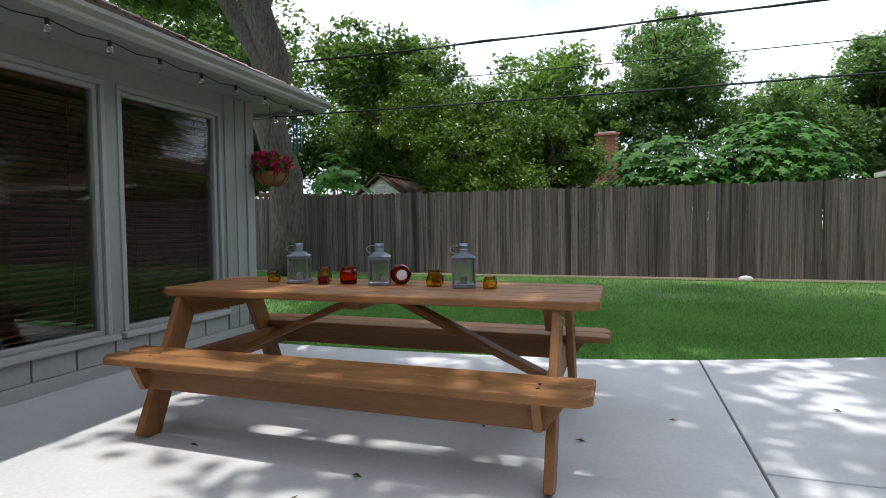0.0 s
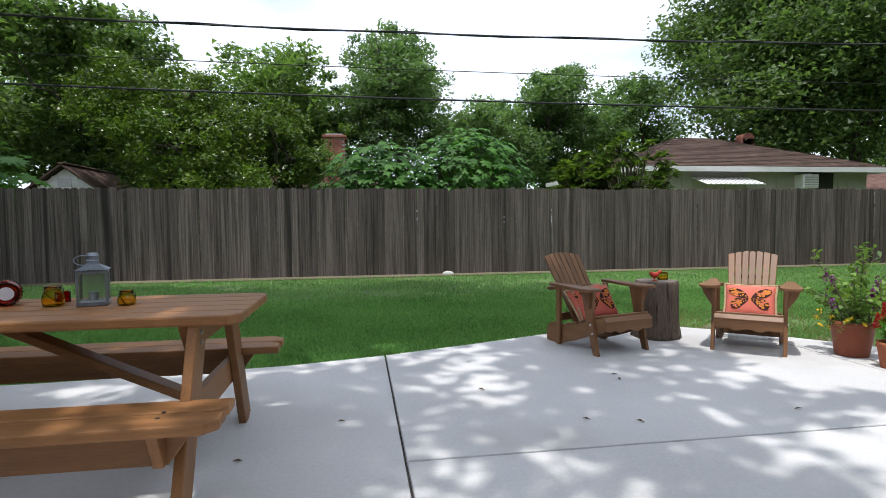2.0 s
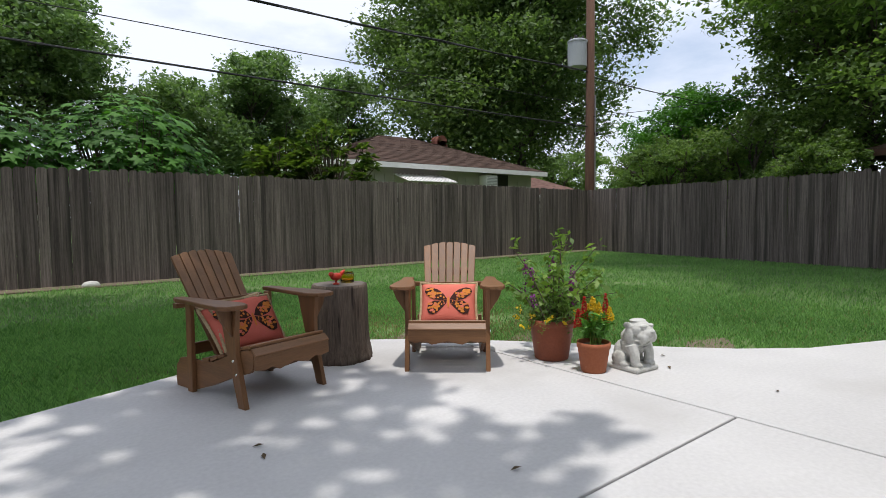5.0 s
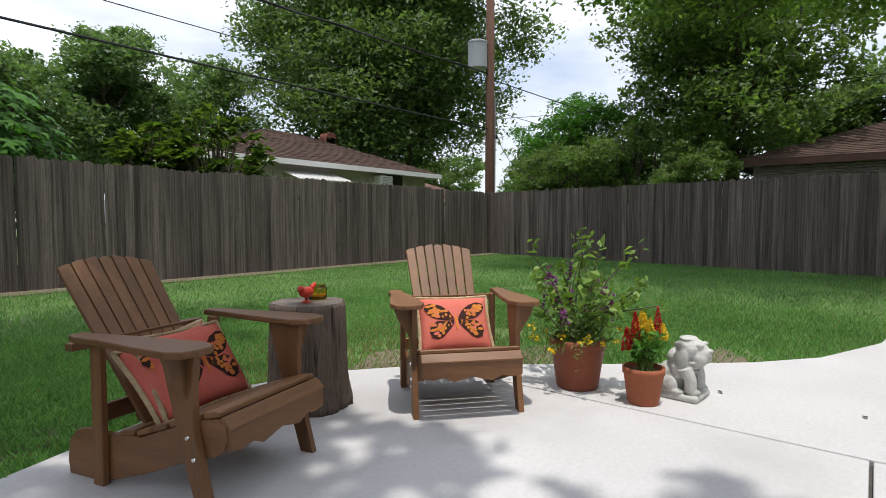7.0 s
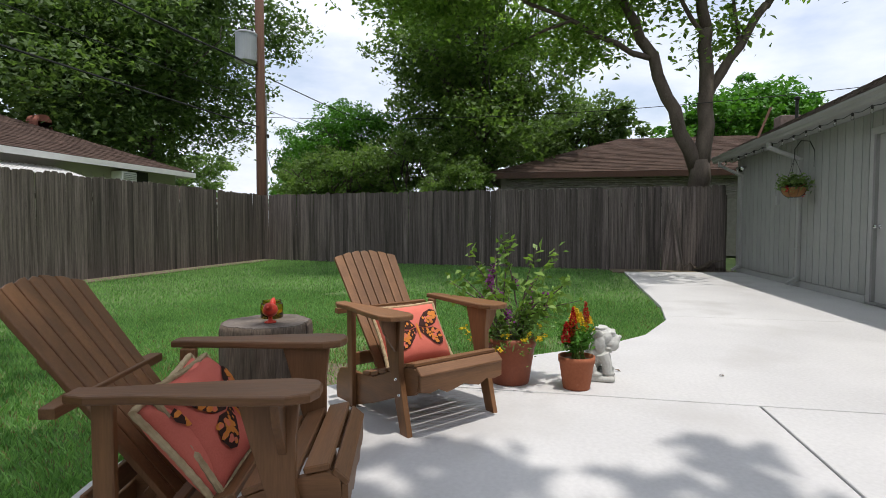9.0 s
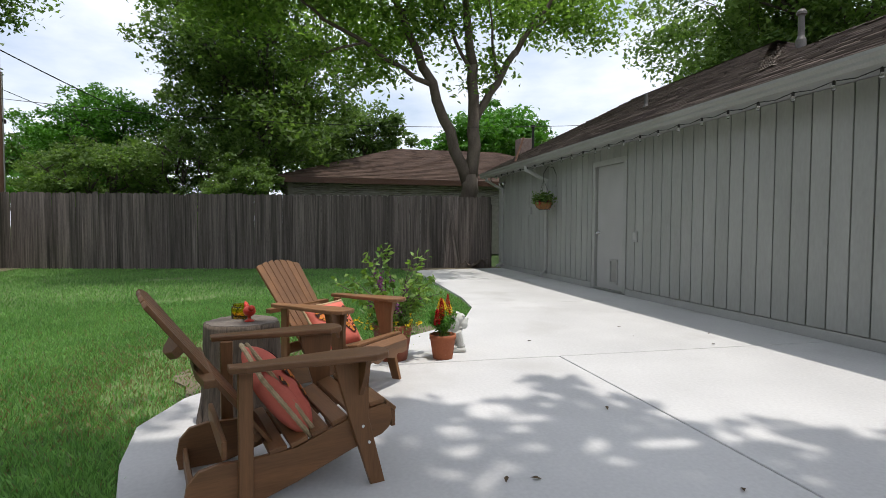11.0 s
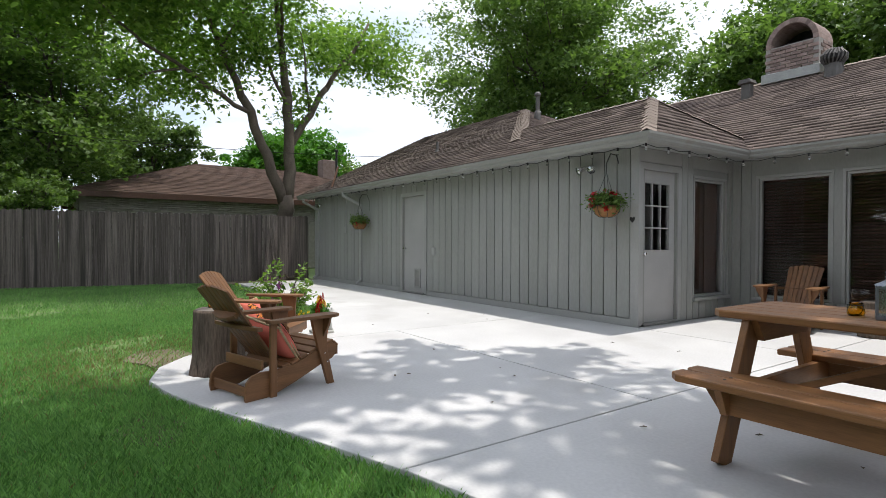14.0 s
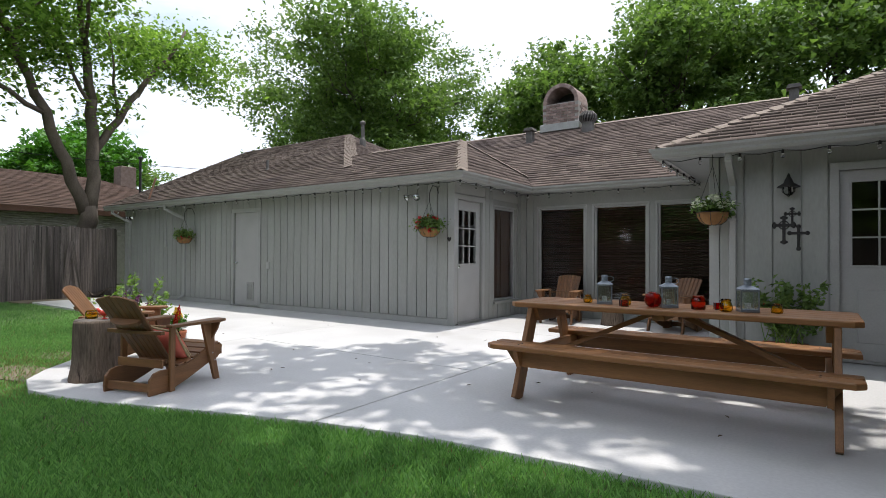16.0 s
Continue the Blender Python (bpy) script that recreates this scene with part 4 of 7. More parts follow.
def sprays(rng, tips, base_z, n, spread, size):
    pts = []
    for p in tips:
        p = np.array(p)
        u = rng.uniform(0.35, 1.05, n) ** 0.8
        q = np.array((0, 0, base_z)) + (p - np.array((0, 0, base_z))) * u[:, None]
        pts.append(q + rng.normal(size=(n, 3)) * spread)
    return np.concatenate(pts)


def big_pot():
    rng = np.random.default_rng(11)
    t = thing("potted_shrub", Matrix.Translation((4.94, 5.10, 0)) @ Matrix.Scale(0.92, 4), "dark terracotta pot with leafy shrub, purple spikes and yellow flowers", "potted plant", "potted plants")
    pot(t, 0.175, 0.31, TERRADARK)
    tips = []
    for i in range(24):
        a = rng.uniform(0, 2 * math.pi)
        rr = rng.uniform(0.1, 0.56)
        tips.append((rr * math.cos(a), rr * math.sin(a), 0.5 + rng.uniform(0.0, 0.46) * (1.2 - rr)))
    stems(rng, t, tips, 0.27, 0.006, SMOOTHBARK)
    v, f = leaves(rng, sprays(rng, tips, 0.28, 26, 0.024, 0.03), 0.036, 0.5, 0.52)
    raw("foliage", v, f, POTLEAF, t)
    v, f = leaves(rng, np.array((0, 0, 0.36)) + rng.normal(size=(700, 3)) * np.array((0.1, 0.1, 0.06)), 0.03, 0.3, 0.2)
    raw("foliage", v, f, MIDLEAF, t)
    for k in range(13):
        c = np.array((rng.uniform(-0.24, 0.24), rng.uniform(-0.24, 0.24), rng.uniform(0.42, 0.72)))
        v, f = leaves(rng, c + rng.normal(size=(34, 3)) * np.array((0.011, 0.011, 0.034)), 0.011, 0.2, 0.8)
        raw("flower_spike", v, f, PURPLE, t)
    tr = []
    for k in range(26):
        a = rng.uniform(0, 2 * math.pi)
        rr = rng.uniform(0.17, 0.33)
        tr.append((rr * math.cos(a), rr * math.sin(a), rng.uniform(0.24, 0.36)))
    v, f = leaves(rng, sprays(rng, tr, 0.33, 22, 0.02, 0.02), 0.012, 0.2, 0.4)
    raw("trailing_leaves", v, f, POTLEAF, t)
    pts = np.concatenate([np.array(tr[k]) + rng.normal(size=(7, 3)) * 0.008 for k in range(22)])
    v, f = leaves(rng, pts, 0.014, 0.6, 0.8)
    raw("flowers", v, f, YELLOW, t)


def small_pot():
    rng = np.random.default_rng(12)
    t = thing("potted_celosia", Matrix.Translation((4.885, 4.70, 0)) @ Matrix.Scale(0.86, 4), "small terracotta pot with red and yellow celosia plumes", "potted plant", "potted plants")
    pot(t, 0.125, 0.225, TERRA)
    tips = [(0.1 * math.cos(a) * q, 0.1 * math.sin(a) * q, 0.38 + rng.uniform(0, 0.05)) for a, q in [(rng.uniform(0, 6.3), rng.uniform(0.2, 1.3)) for k in range(22)]]
    stems(rng, t, tips, 0.2, 0.004, None, 0.03)
    v, f = leaves(rng, sprays(rng, tips, 0.2, 22, 0.024, 0.03), 0.034, 0.4, 0.3)
    raw("foliage", v, f, BRIGHTLEAF, t)
    for x, y, z, h, mat in ((-0.075, 0.03, 0.47, 0.10, REDPETAL), (0.06, -0.06, 0.48, 0.11, REDPETAL), (-0.09, 0.075, 0.40, 0.07, REDPETAL), (0.0, 0.0, 0.47, 0.08, YELLOW),
                           (0.03, -0.025, 0.45, 0.07, YELLOW), (-0.03, 0.03, 0.44, 0.07, YELLOW), (0.075, -0.085, 0.44, 0.05, YELLOW), (0.01, 0.02, 0.50, 0.06, YELLOW)):
        u = rng.uniform(-1, 1, 260)
        rad = 0.026 * (1 - 0.9 * np.clip((u + 0.3) / 1.3, 0, 1)) * (1 if mat is REDPETAL else 1.15)
        a = rng.uniform(0, 6.3, 260)
        pts = np.stack((x + rad * np.cos(a), y + rad * np.sin(a), z + u * h), 1)
        v, f = leaves(rng, pts, 0.011, 0.9, 0.5)
        raw("plume", v, f, mat, t)


big_pot()
small_pot()


# ---- bulldog statue, one plain mesh ----
def statue():
    b = box(0, 0, 0.02, 0.25, 0.27, 0.04, 0.015, None, None, 2)
    for a in ((0, -0.055, 0.12, 0.095, 0.085, 0.10), (0, 0.0, 0.18, 0.095, 0.075, 0.10), (0, 0.03, 0.225, 0.095, 0.07, 0.075), (0, -0.02, 0.25, 0.085, 0.055, 0.06),
              (0, 0.055, 0.315, 0.09, 0.085, 0.068), (0, 0.125, 0.29, 0.07, 0.045, 0.045), (0.045, 0.12, 0.262, 0.036, 0.042, 0.048), (-0.045, 0.12, 0.262, 0.036, 0.042, 0.048),
              (0, 0.165, 0.312, 0.024, 0.014, 0.014), (0.084, 0.02, 0.345, 0.016, 0.034, 0.026), (-0.084, 0.02, 0.345, 0.016, 0.034, 0.026), (0.036, 0.118, 0.348, 0.03, 0.022, 0.014), (-0.036, 0.118, 0.348, 0.03, 0.022, 0.014),
              (0, 0.115, 0.33, 0.066, 0.03, 0.011), (0, 0.09, 0.238, 0.088, 0.045, 0.013), (0, 0.082, 0.205, 0.08, 0.04, 0.012), (0, 0.075, 0.175, 0.07, 0.032, 0.011),
              (0.085, 0.03, 0.27, 0.016, 0.04, 0.06), (-0.085, 0.03, 0.27, 0.016, 0.04, 0.06), (0, 0.04, 0.378, 0.07, 0.05, 0.012),
              (0.07, 0.095, 0.055, 0.034, 0.042, 0.024), (-0.07, 0.095, 0.055, 0.034, 0.042, 0.024), (0.098, -0.04, 0.085, 0.035, 0.06, 0.055), (-0.098, -0.04, 0.085, 0.035, 0.06, 0.055),
              (0.102, 0.01, 0.052, 0.028, 0.045, 0.022), (-0.102, 0.01, 0.052, 0.028, 0.045, 0.022)):
        b = blob(*a, b, 14)
    for x in (-0.078, 0.078):
        b = tube([(x, 0.085, 0.06), (x, 0.08, 0.13), (x * 1.05, 0.05, 0.2)], [0.033, 0.036, 0.045], 10, b)
    ob = part("dog_statue", b, STONE)
    rm = ob.modifiers.new("join", "REMESH")
    rm.mode, rm.voxel_size = "VOXEL", 0.005
    rm.use_smooth_shade = True
    sm = ob.modifiers.new("soften", "SMOOTH")
    sm.iterations = 1
    ob.matrix_world = pose(5.14, 4.58, 0, 0, 0, 176) @ Matrix.Diagonal((0.92, 0.92, 0.86, 1))
    tagged(ob, "weathered grey cast-stone dog statue sitting on a slab", "statue")


statue()


# ---- trees of the garden and beyond the fence ----
# the shade oak by the house; its high limbs reach over the patio
tree("shade_oak", (-6.9, 11.95, -0.05),
     [((-6.9, 11.95, -0.05), (-7.3, 11.95, 8.4), 0.41, 0.30), ((-7.3, 11.95, 8.3), (-7.6, 12.1, 11.0), 0.28, 0.12), ((-7.05, 11.95, 4.3), (-9.7, 12.2, 8.6), 0.25, 0.15),
      ((-7.25, 11.9, 7.4), (-2.0, 6.5, 9.5), 0.15, 0.06), ((-7.25, 11.9, 7.1), (0.5, 8.0, 10.0), 0.14, 0.05)],
     [(-8.6, 12.0, 11.0, 3.4, 3.0, 1.9), (-2.4, 6.8, 9.8, 3.2, 1.9, 0.75), (0.8, 6.3, 9.6, 2.4, 1.9, 0.7), (-2.2, 3.2, 9.4, 3.0, 1.9, 0.5), (0.7, 2.7, 9.3, 1.9, 1.5, 0.5), (-10.5, 12, 8.0, 2.4, 2.0, 1.4), (1.95, 4.25, 9.2, 1.1, 1.15, 0.6), (-3.2, 8.6, 10.2, 2.6, 1.8, 0.9), (0.4, 8.9, 10.3, 2.4, 1.7, 0.8), (3.0, 8.3, 10.0, 1.5, 1.4, 0.7)],
     1500, 26, 0.28, 0.13, OAKLEAF, "large shade oak with rough grey bark on the lawn", seed=21, hollow=0.1)
# multi-stemmed tree behind the garage corner
tree("multi_stem_tree", (15.3, 1.5, -0.05),
     [((15.3, 1.5, -0.05), (15.3, 1.55, 2.5), 0.26, 0.23), ((15.3, 1.6, 2.3), (15.1, 2.9, 5.3), 0.17, 0.12), ((15.1, 2.9, 5.25), (14.4, 4.4, 8.4), 0.115, 0.05), ((15.32, 1.5, 2.3), (15.45, 1.4, 5.6), 0.19, 0.14), ((15.45, 1.4, 5.55), (15.3, 1.9, 8.8), 0.135, 0.06),
      ((15.4, 1.42, 3.9), (15.6, 0.1, 6.1), 0.12, 0.09), ((15.6, 0.1, 6.05), (15.9, -1.6, 8.7), 0.085, 0.04), ((15.15, 2.7, 4.9), (14.3, 5.6, 6.1), 0.07, 0.04), ((14.6, 4.5, 5.7), (14.3, 6.3, 5.0), 0.04, 0.015),
      ((15.45, 1.4, 5.2), (14.9, 2.6, 7.4), 0.06, 0.03), ((15.5, 0.7, 5.2), (15.2, 1.1, 7.6), 0.05, 0.02), ((14.9, 3.5, 6.6), (14.9, 2.6, 8.2), 0.05, 0.02), ((14.3, 5.5, 6.05), (13.2, 7.2, 7.0), 0.04, 0.015), ((15.4, 1.6, 7.0), (12.6, 2.6, 8.6), 0.06, 0.02), ((15.7, -0.5, 6.9), (17.2, -1.8, 7.8), 0.05, 0.02)],
     [(14.2, 5.2, 7.2, 2.2, 2.0, 1.0), (15.8, 2.2, 8.3, 2.4, 1.8, 0.9), (17.0, -1.9, 8.1, 2.2, 2.0, 0.9), (15.6, 0.0, 7.6, 1.2, 1.4, 0.6), (15.8, -2.6, 7.2, 1.2, 1.3, 0.6), (14.4, 7.4, 6.6, 1.8, 1.8, 1.0), (12.6, 2.6, 8.8, 2.2, 2.0, 0.7), (17.5, 4.5, 6.8, 1.8, 1.8, 1.2), (14.5, 5.9, 5.2, 0.9, 0.9, 0.5), (15.0, 3.4, 6.3, 1.2, 1.2, 0.6), (15.6, 0.7, 7.0, 1.0, 1.0, 0.5), (15.4, 2.4, 6.9, 1.3, 1.2, 0.8), (15.6, 1.2, 5.6, 0.9, 0.9, 0.7), (15.2, 3.9, 5.4, 0.9, 1.1, 0.5), (13.0, 5.4, 8.2, 2.4, 2.2, 0.9), (12.4, 8.0, 8.0, 2.2, 2.4, 0.9), (15.3, 8.8, 7.6, 2.0, 2.2, 1.0), (11.0, 4.2, 9.4, 2.2, 2.2, 0.7)],
     1650, 26, 0.42, 0.085, LIMELEAF, "tall many-stemmed tree with smooth bark leaning over the garage", SMOOTHBARK, 22, hollow=0.2, limbs=False)
FAR = "trees beyond the fence"


def far_tree(x, y, h, w, mat, seed, leaf=0.24, low=0.32, count=300, label="leafy green tree beyond the fence", name="tree", blobs=7, bark=None, clump=0.42):
    rng = np.random.default_rng(seed)
    bl = []
    for k in range(blobs):
        a = 2 * math.pi * k / blobs * 1.6 + rng.uniform(-0.4, 0.4)
        q = rng.uniform(0.35, 0.75) * w * 0.5 * (1 if k else 0)
        z = h * (low + (0.92 - low) * (0.15 + 0.75 * ((k * 0.618) % 1)))
        r = w * rng.uniform(0.2, 0.3)
        bl.append((x + q * math.cos(a), y + q * math.sin(a), z, r * 1.1, r * 1.1, r * rng.uniform(0.6, 0.85)))
    bl.append((x, y, h * 0.84, w * 0.24, w * 0.24, h * 0.13))
    return tree(name, (x, y, -0.05), [((x, y, -0.05), (x + rng.normal() * 0.3, y, h * low * 1.25), 0.018 * h + 0.05, 0.012 * h + 0.03)], bl, int(count * 1.2), 80, clump * w / 8.2, leaf * 0.5, mat, label, bark, seed, group=FAR, hollow=0.3, slim=0.62, corners=3)


# north, beyond the fence
far_tree(-15.5, 20.5, 13.5, 11.0, OAKLEAF, 31, 0.26, 0.2, 420)
far_tree(-8.2, 24.0, 9.6, 9.0, OAKLEAF, 32, 0.26, 0.2, 420)
far_tree(-22.0, 24.0, 12.5, 11.0, OAKLEAF, 33, 0.3, 0.2, 380)
far_tree(-2.5, 31.0, 9.6, 9.5, MIDLEAF, 34, 0.3, 0.2, 340)
far_tree(3.0, 30.5, 12.0, 7.6, PALELEAF, 35, 0.22, 0.42, 420, "tall airy pale green tree beyond the fence", blobs=8)
far_tree(8.5, 33.0, 8.4, 8.0, PALELEAF, 36, 0.25, 0.25, 320)
far_tree(13.5, 34.0, 11.2, 8.0, PALELEAF, 37, 0.25, 0.25, 340)
far_tree(19.0, 36.0, 11.0, 9.0, PALELEAF, 38, 0.28, 0.2, 320)
far_tree(-13.0, 33.0, 12.0, 9.0, MIDLEAF, 39, 0.3, 0.2, 300)
# magnolia and white-flowered shrub
far_tree(-4.1, 18.4, 6.0, 5.8, MAGNOLIALEAF, 41, 0.13, 0.2, 560, "dense glossy magnolia with a few white flowers beyond the fence", "magnolia", 9, clump=0.34)
far_tree(-1.3, 20.0, 5.2, 3.2, MAGNOLIALEAF, 42, 0.11, 0.2, 320, "white-flowering shrub beyond the fence", "flowering_shrub")
# big dark tree behind the neighbour's house
far_tree(24.6, 24.2, 18.5, 14.0, OAKLEAF, 43, 0.27, 0.2, 1500, "large dark oak towering behind the neighbouring house", "oak", 16)
far_tree(46.0, 40.0, 8.0, 9.0, MIDLEAF, 44, 0.32, 0.2, 260)
far_tree(42.0, 20.0, 6.5, 8.0, MIDLEAF, 45, 0.32, 0.2, 260)
# east, beyond the side fence
far_tree(23.2, 7.7, 14.5, 8.2, MIDLEAF, 51, 0.2, 0.14, 720, "tall dense green tree beyond the side fence", "tree", 16)
far_tree(22.9, 13.4, 6.4, 5.0, BRIGHTLEAF, 52, 0.14, 0.1, 340, "bushy bright green undergrowth beyond the fence corner", "shrub")
far_tree(19.5, 12.6, 3.9, 3.4, MIDLEAF, 53, 0.1, 0.1, 260, "vine-covered shrub at the fence corner", "shrub")
far_tree(27.5, 15.5, 5.5, 5.0, OAKLEAF, 54, 0.24, 0.15, 320)
far_tree(20.8, 10.2, 4.6, 4.2, MIDLEAF, 57, 0.13, 0.1, 300, "leafy shrub behind the side fence", "shrub")
far_tree(19.6, 8.2, 3.4, 3.0, MIDLEAF, 59, 0.11, 0.1, 240, "leafy shrub behind the side fence", "shrub")
far_tree(34.0, 3.5, 8.5, 8.0, OAKLEAF, 55, 0.3, 0.2, 280)
far_tree(30.0, -3.5, 8.0, 7.0, BRIGHTLEAF, 56, 0.28, 0.2, 280)
far_tree(38.0, -8.0, 8.5, 8.0, MIDLEAF, 58, 0.3, 0.2, 260)
# south, behind the house
far_tree(17.4, -13.5, 14.5, 10.5, MIDLEAF, 61, 0.24, 0.25, 800, "large oak rising behind the house roof", "oak", 14)
far_tree(9.6, -18.5, 12.6, 8.6, MIDLEAF, 62, 0.28, 0.25, 420, "green tree rising behind the house roof")
far_tree(3.6, -17.5, 13.8, 9.4, MIDLEAF, 63, 0.26, 0.25, 440, "green tree rising behind the chimney")
far_tree(-2.0, -19.0, 15.0, 10.5, MIDLEAF, 64, 0.28, 0.25, 380, "green tree rising behind the house roof")
far_tree(-8.0, -17.0, 15.0, 7.5, PALELEAF, 65, 0.2, 0.4, 260, "tall thin-needled pine rising behind the roof", "pine", 8)
far_tree(-13.5, -12.0, 14.5, 10.0, OAKLEAF, 66, 0.3, 0.2, 260, "green tree rising behind the house roof")


def fan_leaf_plant(name, base, size, count, leaf, mat, label, seed, lobes=7, cane=True):
    """Large lobed leaves on long stalks."""
    rng = np.random.default_rng(seed)
    t = thing(name, Matrix.Translation(base), label, "plant")
    vs, fs = [], []
    b = bmesh.new()
    sx, sy, sz = size
    for k in range(count):
        d = rng.normal(size=3)
        d /= np.linalg.norm(d)
        d[2] = abs(d[2])
        q = rng.uniform(0.55, 1.0)
        c = np.array((d[0] * sx * q, d[1] * sy * q, sz * (0.45 + 0.55 * d[2] * q)))
        if cane and k % 9 == 0:
            b = tube([Vector((c[0] * 0.2, c[1] * 0.2, 0)), Vector((c[0] * 0.7, c[1] * 0.7, c[2] * 0.6)), Vector(c)], [0.03, 0.02, 0.008], 5, b)
        nrm = Vector((d[0] * 0.7, d[1] * 0.7 - 0.25, 0.7 + rng.uniform(0, 0.5))).normalized()
        x = nrm.orthogonal().normalized()
        x = Matrix.Rotation(rng.uniform(0, 6.28), 3, nrm) @ x
        y = nrm.cross(x)
        n0 = len(vs)
        s = leaf * rng.uniform(0.7, 1.25)
        vs.append(tuple(c))
        m = lobes * 2
        for i in range(m):
            a = -2.5 + 5.0 * i / (m - 1)
            r = s * (1.0 if i % 2 == 0 else 0.5) * (1 - 0.1 * abs(a))
            p = Vector(c) + x * math.cos(a) * r + y * math.sin(a) * r - nrm * r * 0.22
            vs.append(tuple(p))
        fs += [(n0, n0 + i, n0 + i + 1) for i in range(1, m)]
    if len(b.verts):
        part("cane", b, SMOOTHBARK, t)
    else:
        b.free()
    raw("leaves", vs, fs, mat, t)
    return t


fan_leaf_plant("fig_tree", (1.5, 15.0, 0), (1.8, 1.0, 3.2), 1000, 0.19, FIGLEAF, "broad fig bush with large lobed leaves above the fence", 71, 5)
fan_leaf_plant("fig_tree", (3.8, 15.2, 0), (1.95, 1.1, 3.65), 950, 0.19, FIGLEAF, "broad fig bush with large lobed leaves above the fence", 72, 5)
fan_leaf_plant("papaya_tree", (-7.2, 14.9, 0), (1.08, 1.0, 3.3), 60, 0.36, BRIGHTLEAF, "young papaya tree with bright deeply lobed leaves above the fence", 73, 9)


def loquat(base, size, seed):
    rng = np.random.default_rng(seed)
    t = thing("loquat_tree", Matrix.Translation(base), "loquat shrub with whorls of long leathery leaves above the fence", "tree")
    b = bmesh.new()
    vs, fs = [], []
    for k in range(190):
        d = rng.normal(size=3)
        d /= np.linalg.norm(d)
        c = Vector((d[0] * size[0], d[1] * size[1], size[2] * (0.68 + 0.32 * d[2]))) * rng.uniform(0.75, 1.0)
        b = tube([Vector((0, 0, 0.005 * k - 0.06)), Vector(c) * 0.6 + Vector((0, 0, 0.4)), c], [0.03, 0.02, 0.01], 5, b)
        for i in range(13):
            a = rng.uniform(0, 6.28)
            e = Vector((math.cos(a), math.sin(a), rng.uniform(-0.3, 0.7))).normalized()
            s = Vector((-e.y, e.x, 0)).normalized()
            L = rng.uniform(0.19, 0.31)
            n0 = len(vs)
            for p in (c, c + e * L * 0.5 + s * 0.05 + Vector((0, 0, 0.02)), c + e * L - Vector((0, 0, 0.04)), c + e * L * 0.5 - s * 0.05 + Vector((0, 0, 0.02))):
                vs.append(tuple(p))
            fs.append((n0, n0 + 1, n0 + 2, n0 + 3))
    part("trunk", b, SMOOTHBARK, t)
    raw("leaves", vs, fs, MAGNOLIALEAF, t)


loquat((8.4, 15.4, 0), (1.15, 1.0, 3.45), 81)
loquat((7.2, 15.9, 0), (0.9, 0.9, 3.0), 82)


# ---- doors, windows and what hangs on the walls ----
def on_wall(x, y, z, out):
    """A frame on a wall: x to the right as one faces the wall, y out of it, z up."""
    o = Vector((*out, 0))
    r = Vector((0, 0, 1)).cross(o)
    return Matrix.Translation((x, y, z)) @ Matrix((r, o, (0, 0, 1))).transposed().to_4x4()


def window(name, m, w, h, blind=True, label="large fixed window with dark wooden blinds behind the glass", skirt=0.0):
    t = thing(name, m, label, "window", "", "structure")
    fr = 0.035
    for nm, x, z, sx, sz in (("frame", w / 2, fr / 2, w, fr), ("frame", w / 2, h - fr / 2, w, fr), ("frame", fr / 2, h / 2, fr, h - 2 * fr), ("frame", w - fr / 2, h / 2, fr, h - 2 * fr)):
        part(nm, box(x, -0.05, z, sx, 0.06, sz, 0.005), TRIM, t)
    part("casing", box(w / 2, 0.007, h + 0.02, w + 0.08, 0.013, 0.038, 0.003), TRIM, t)
    for x in (-0.02, w + 0.02):
        part("casing", box(x, 0.007, h / 2, 0.036, 0.012, h, 0.003), TRIM, t)
    part("window_sill", box(w / 2, 0.03, -0.025, w + 0.14, 0.07, 0.045, 0.006), TRIM, t)
    g = part("pane", box(w / 2, -0.055, h / 2, w - 2 * fr + 0.01, 0.005, h - 2 * fr + 0.01), CLEAR, t)
    g.visible_shadow = False
    if blind:
        n = int((h - 0.1) / 0.045)
        me = finish("slat", box(0, 0, 0, w - 0.09, 0.045, 0.003, 0, pose(0, 0, 0, 28, 0, 0)), DARKWOOD)
        for i in range(n):
            s = new("slat", me)
            s.parent = t
            s.matrix_basis = Matrix.Translation((w / 2, -0.12, 0.05 + i * 0.045))
        part("head_rail", box(w / 2, -0.12, h - 0.04, w - 0.08, 0.05, 0.05, 0.004), DARKWOOD, t)
        for x in (0.18 * w, 0.82 * w):
            part("cord", box(x, -0.095, h / 2, 0.004, 0.004, h - 0.08), DARKWOOD, t)
    else:
        part("shade", box(w / 2, -0.14, h / 2, w - 0.06, 0.01, h - 0.06), DARKWOOD, t)
        part("shade", box(w * 0.75, -0.115, h / 2, w * 0.42, 0.012, h - 0.08), DARKWOOD, t)
    return t


N, W, E_ = (0, 1), (-1, 0), (1, 0)
for k, (x0, x1) in enumerate(((2.80, 1.87), (1.69, 0.75), (0.57, -0.33))):
    window("window_%d" % (k + 1), on_wall(x0, -1.4, 0.3, N), x0 - x1, 1.78)
window("window_4", on_wall(3.2, -0.33, 0.32, W), 0.85, 1.73, False, "tall narrow window with a dark brown shade behind the glass")
for k, (y0, y1) in enumerate(((2.05, 3.02), (3.17, 4.15), (4.33, 5.38))):
    window("window_%d" % (k + 5), on_wall(-3.09, y0, 0.3, E_), y1 - y0, 1.85)


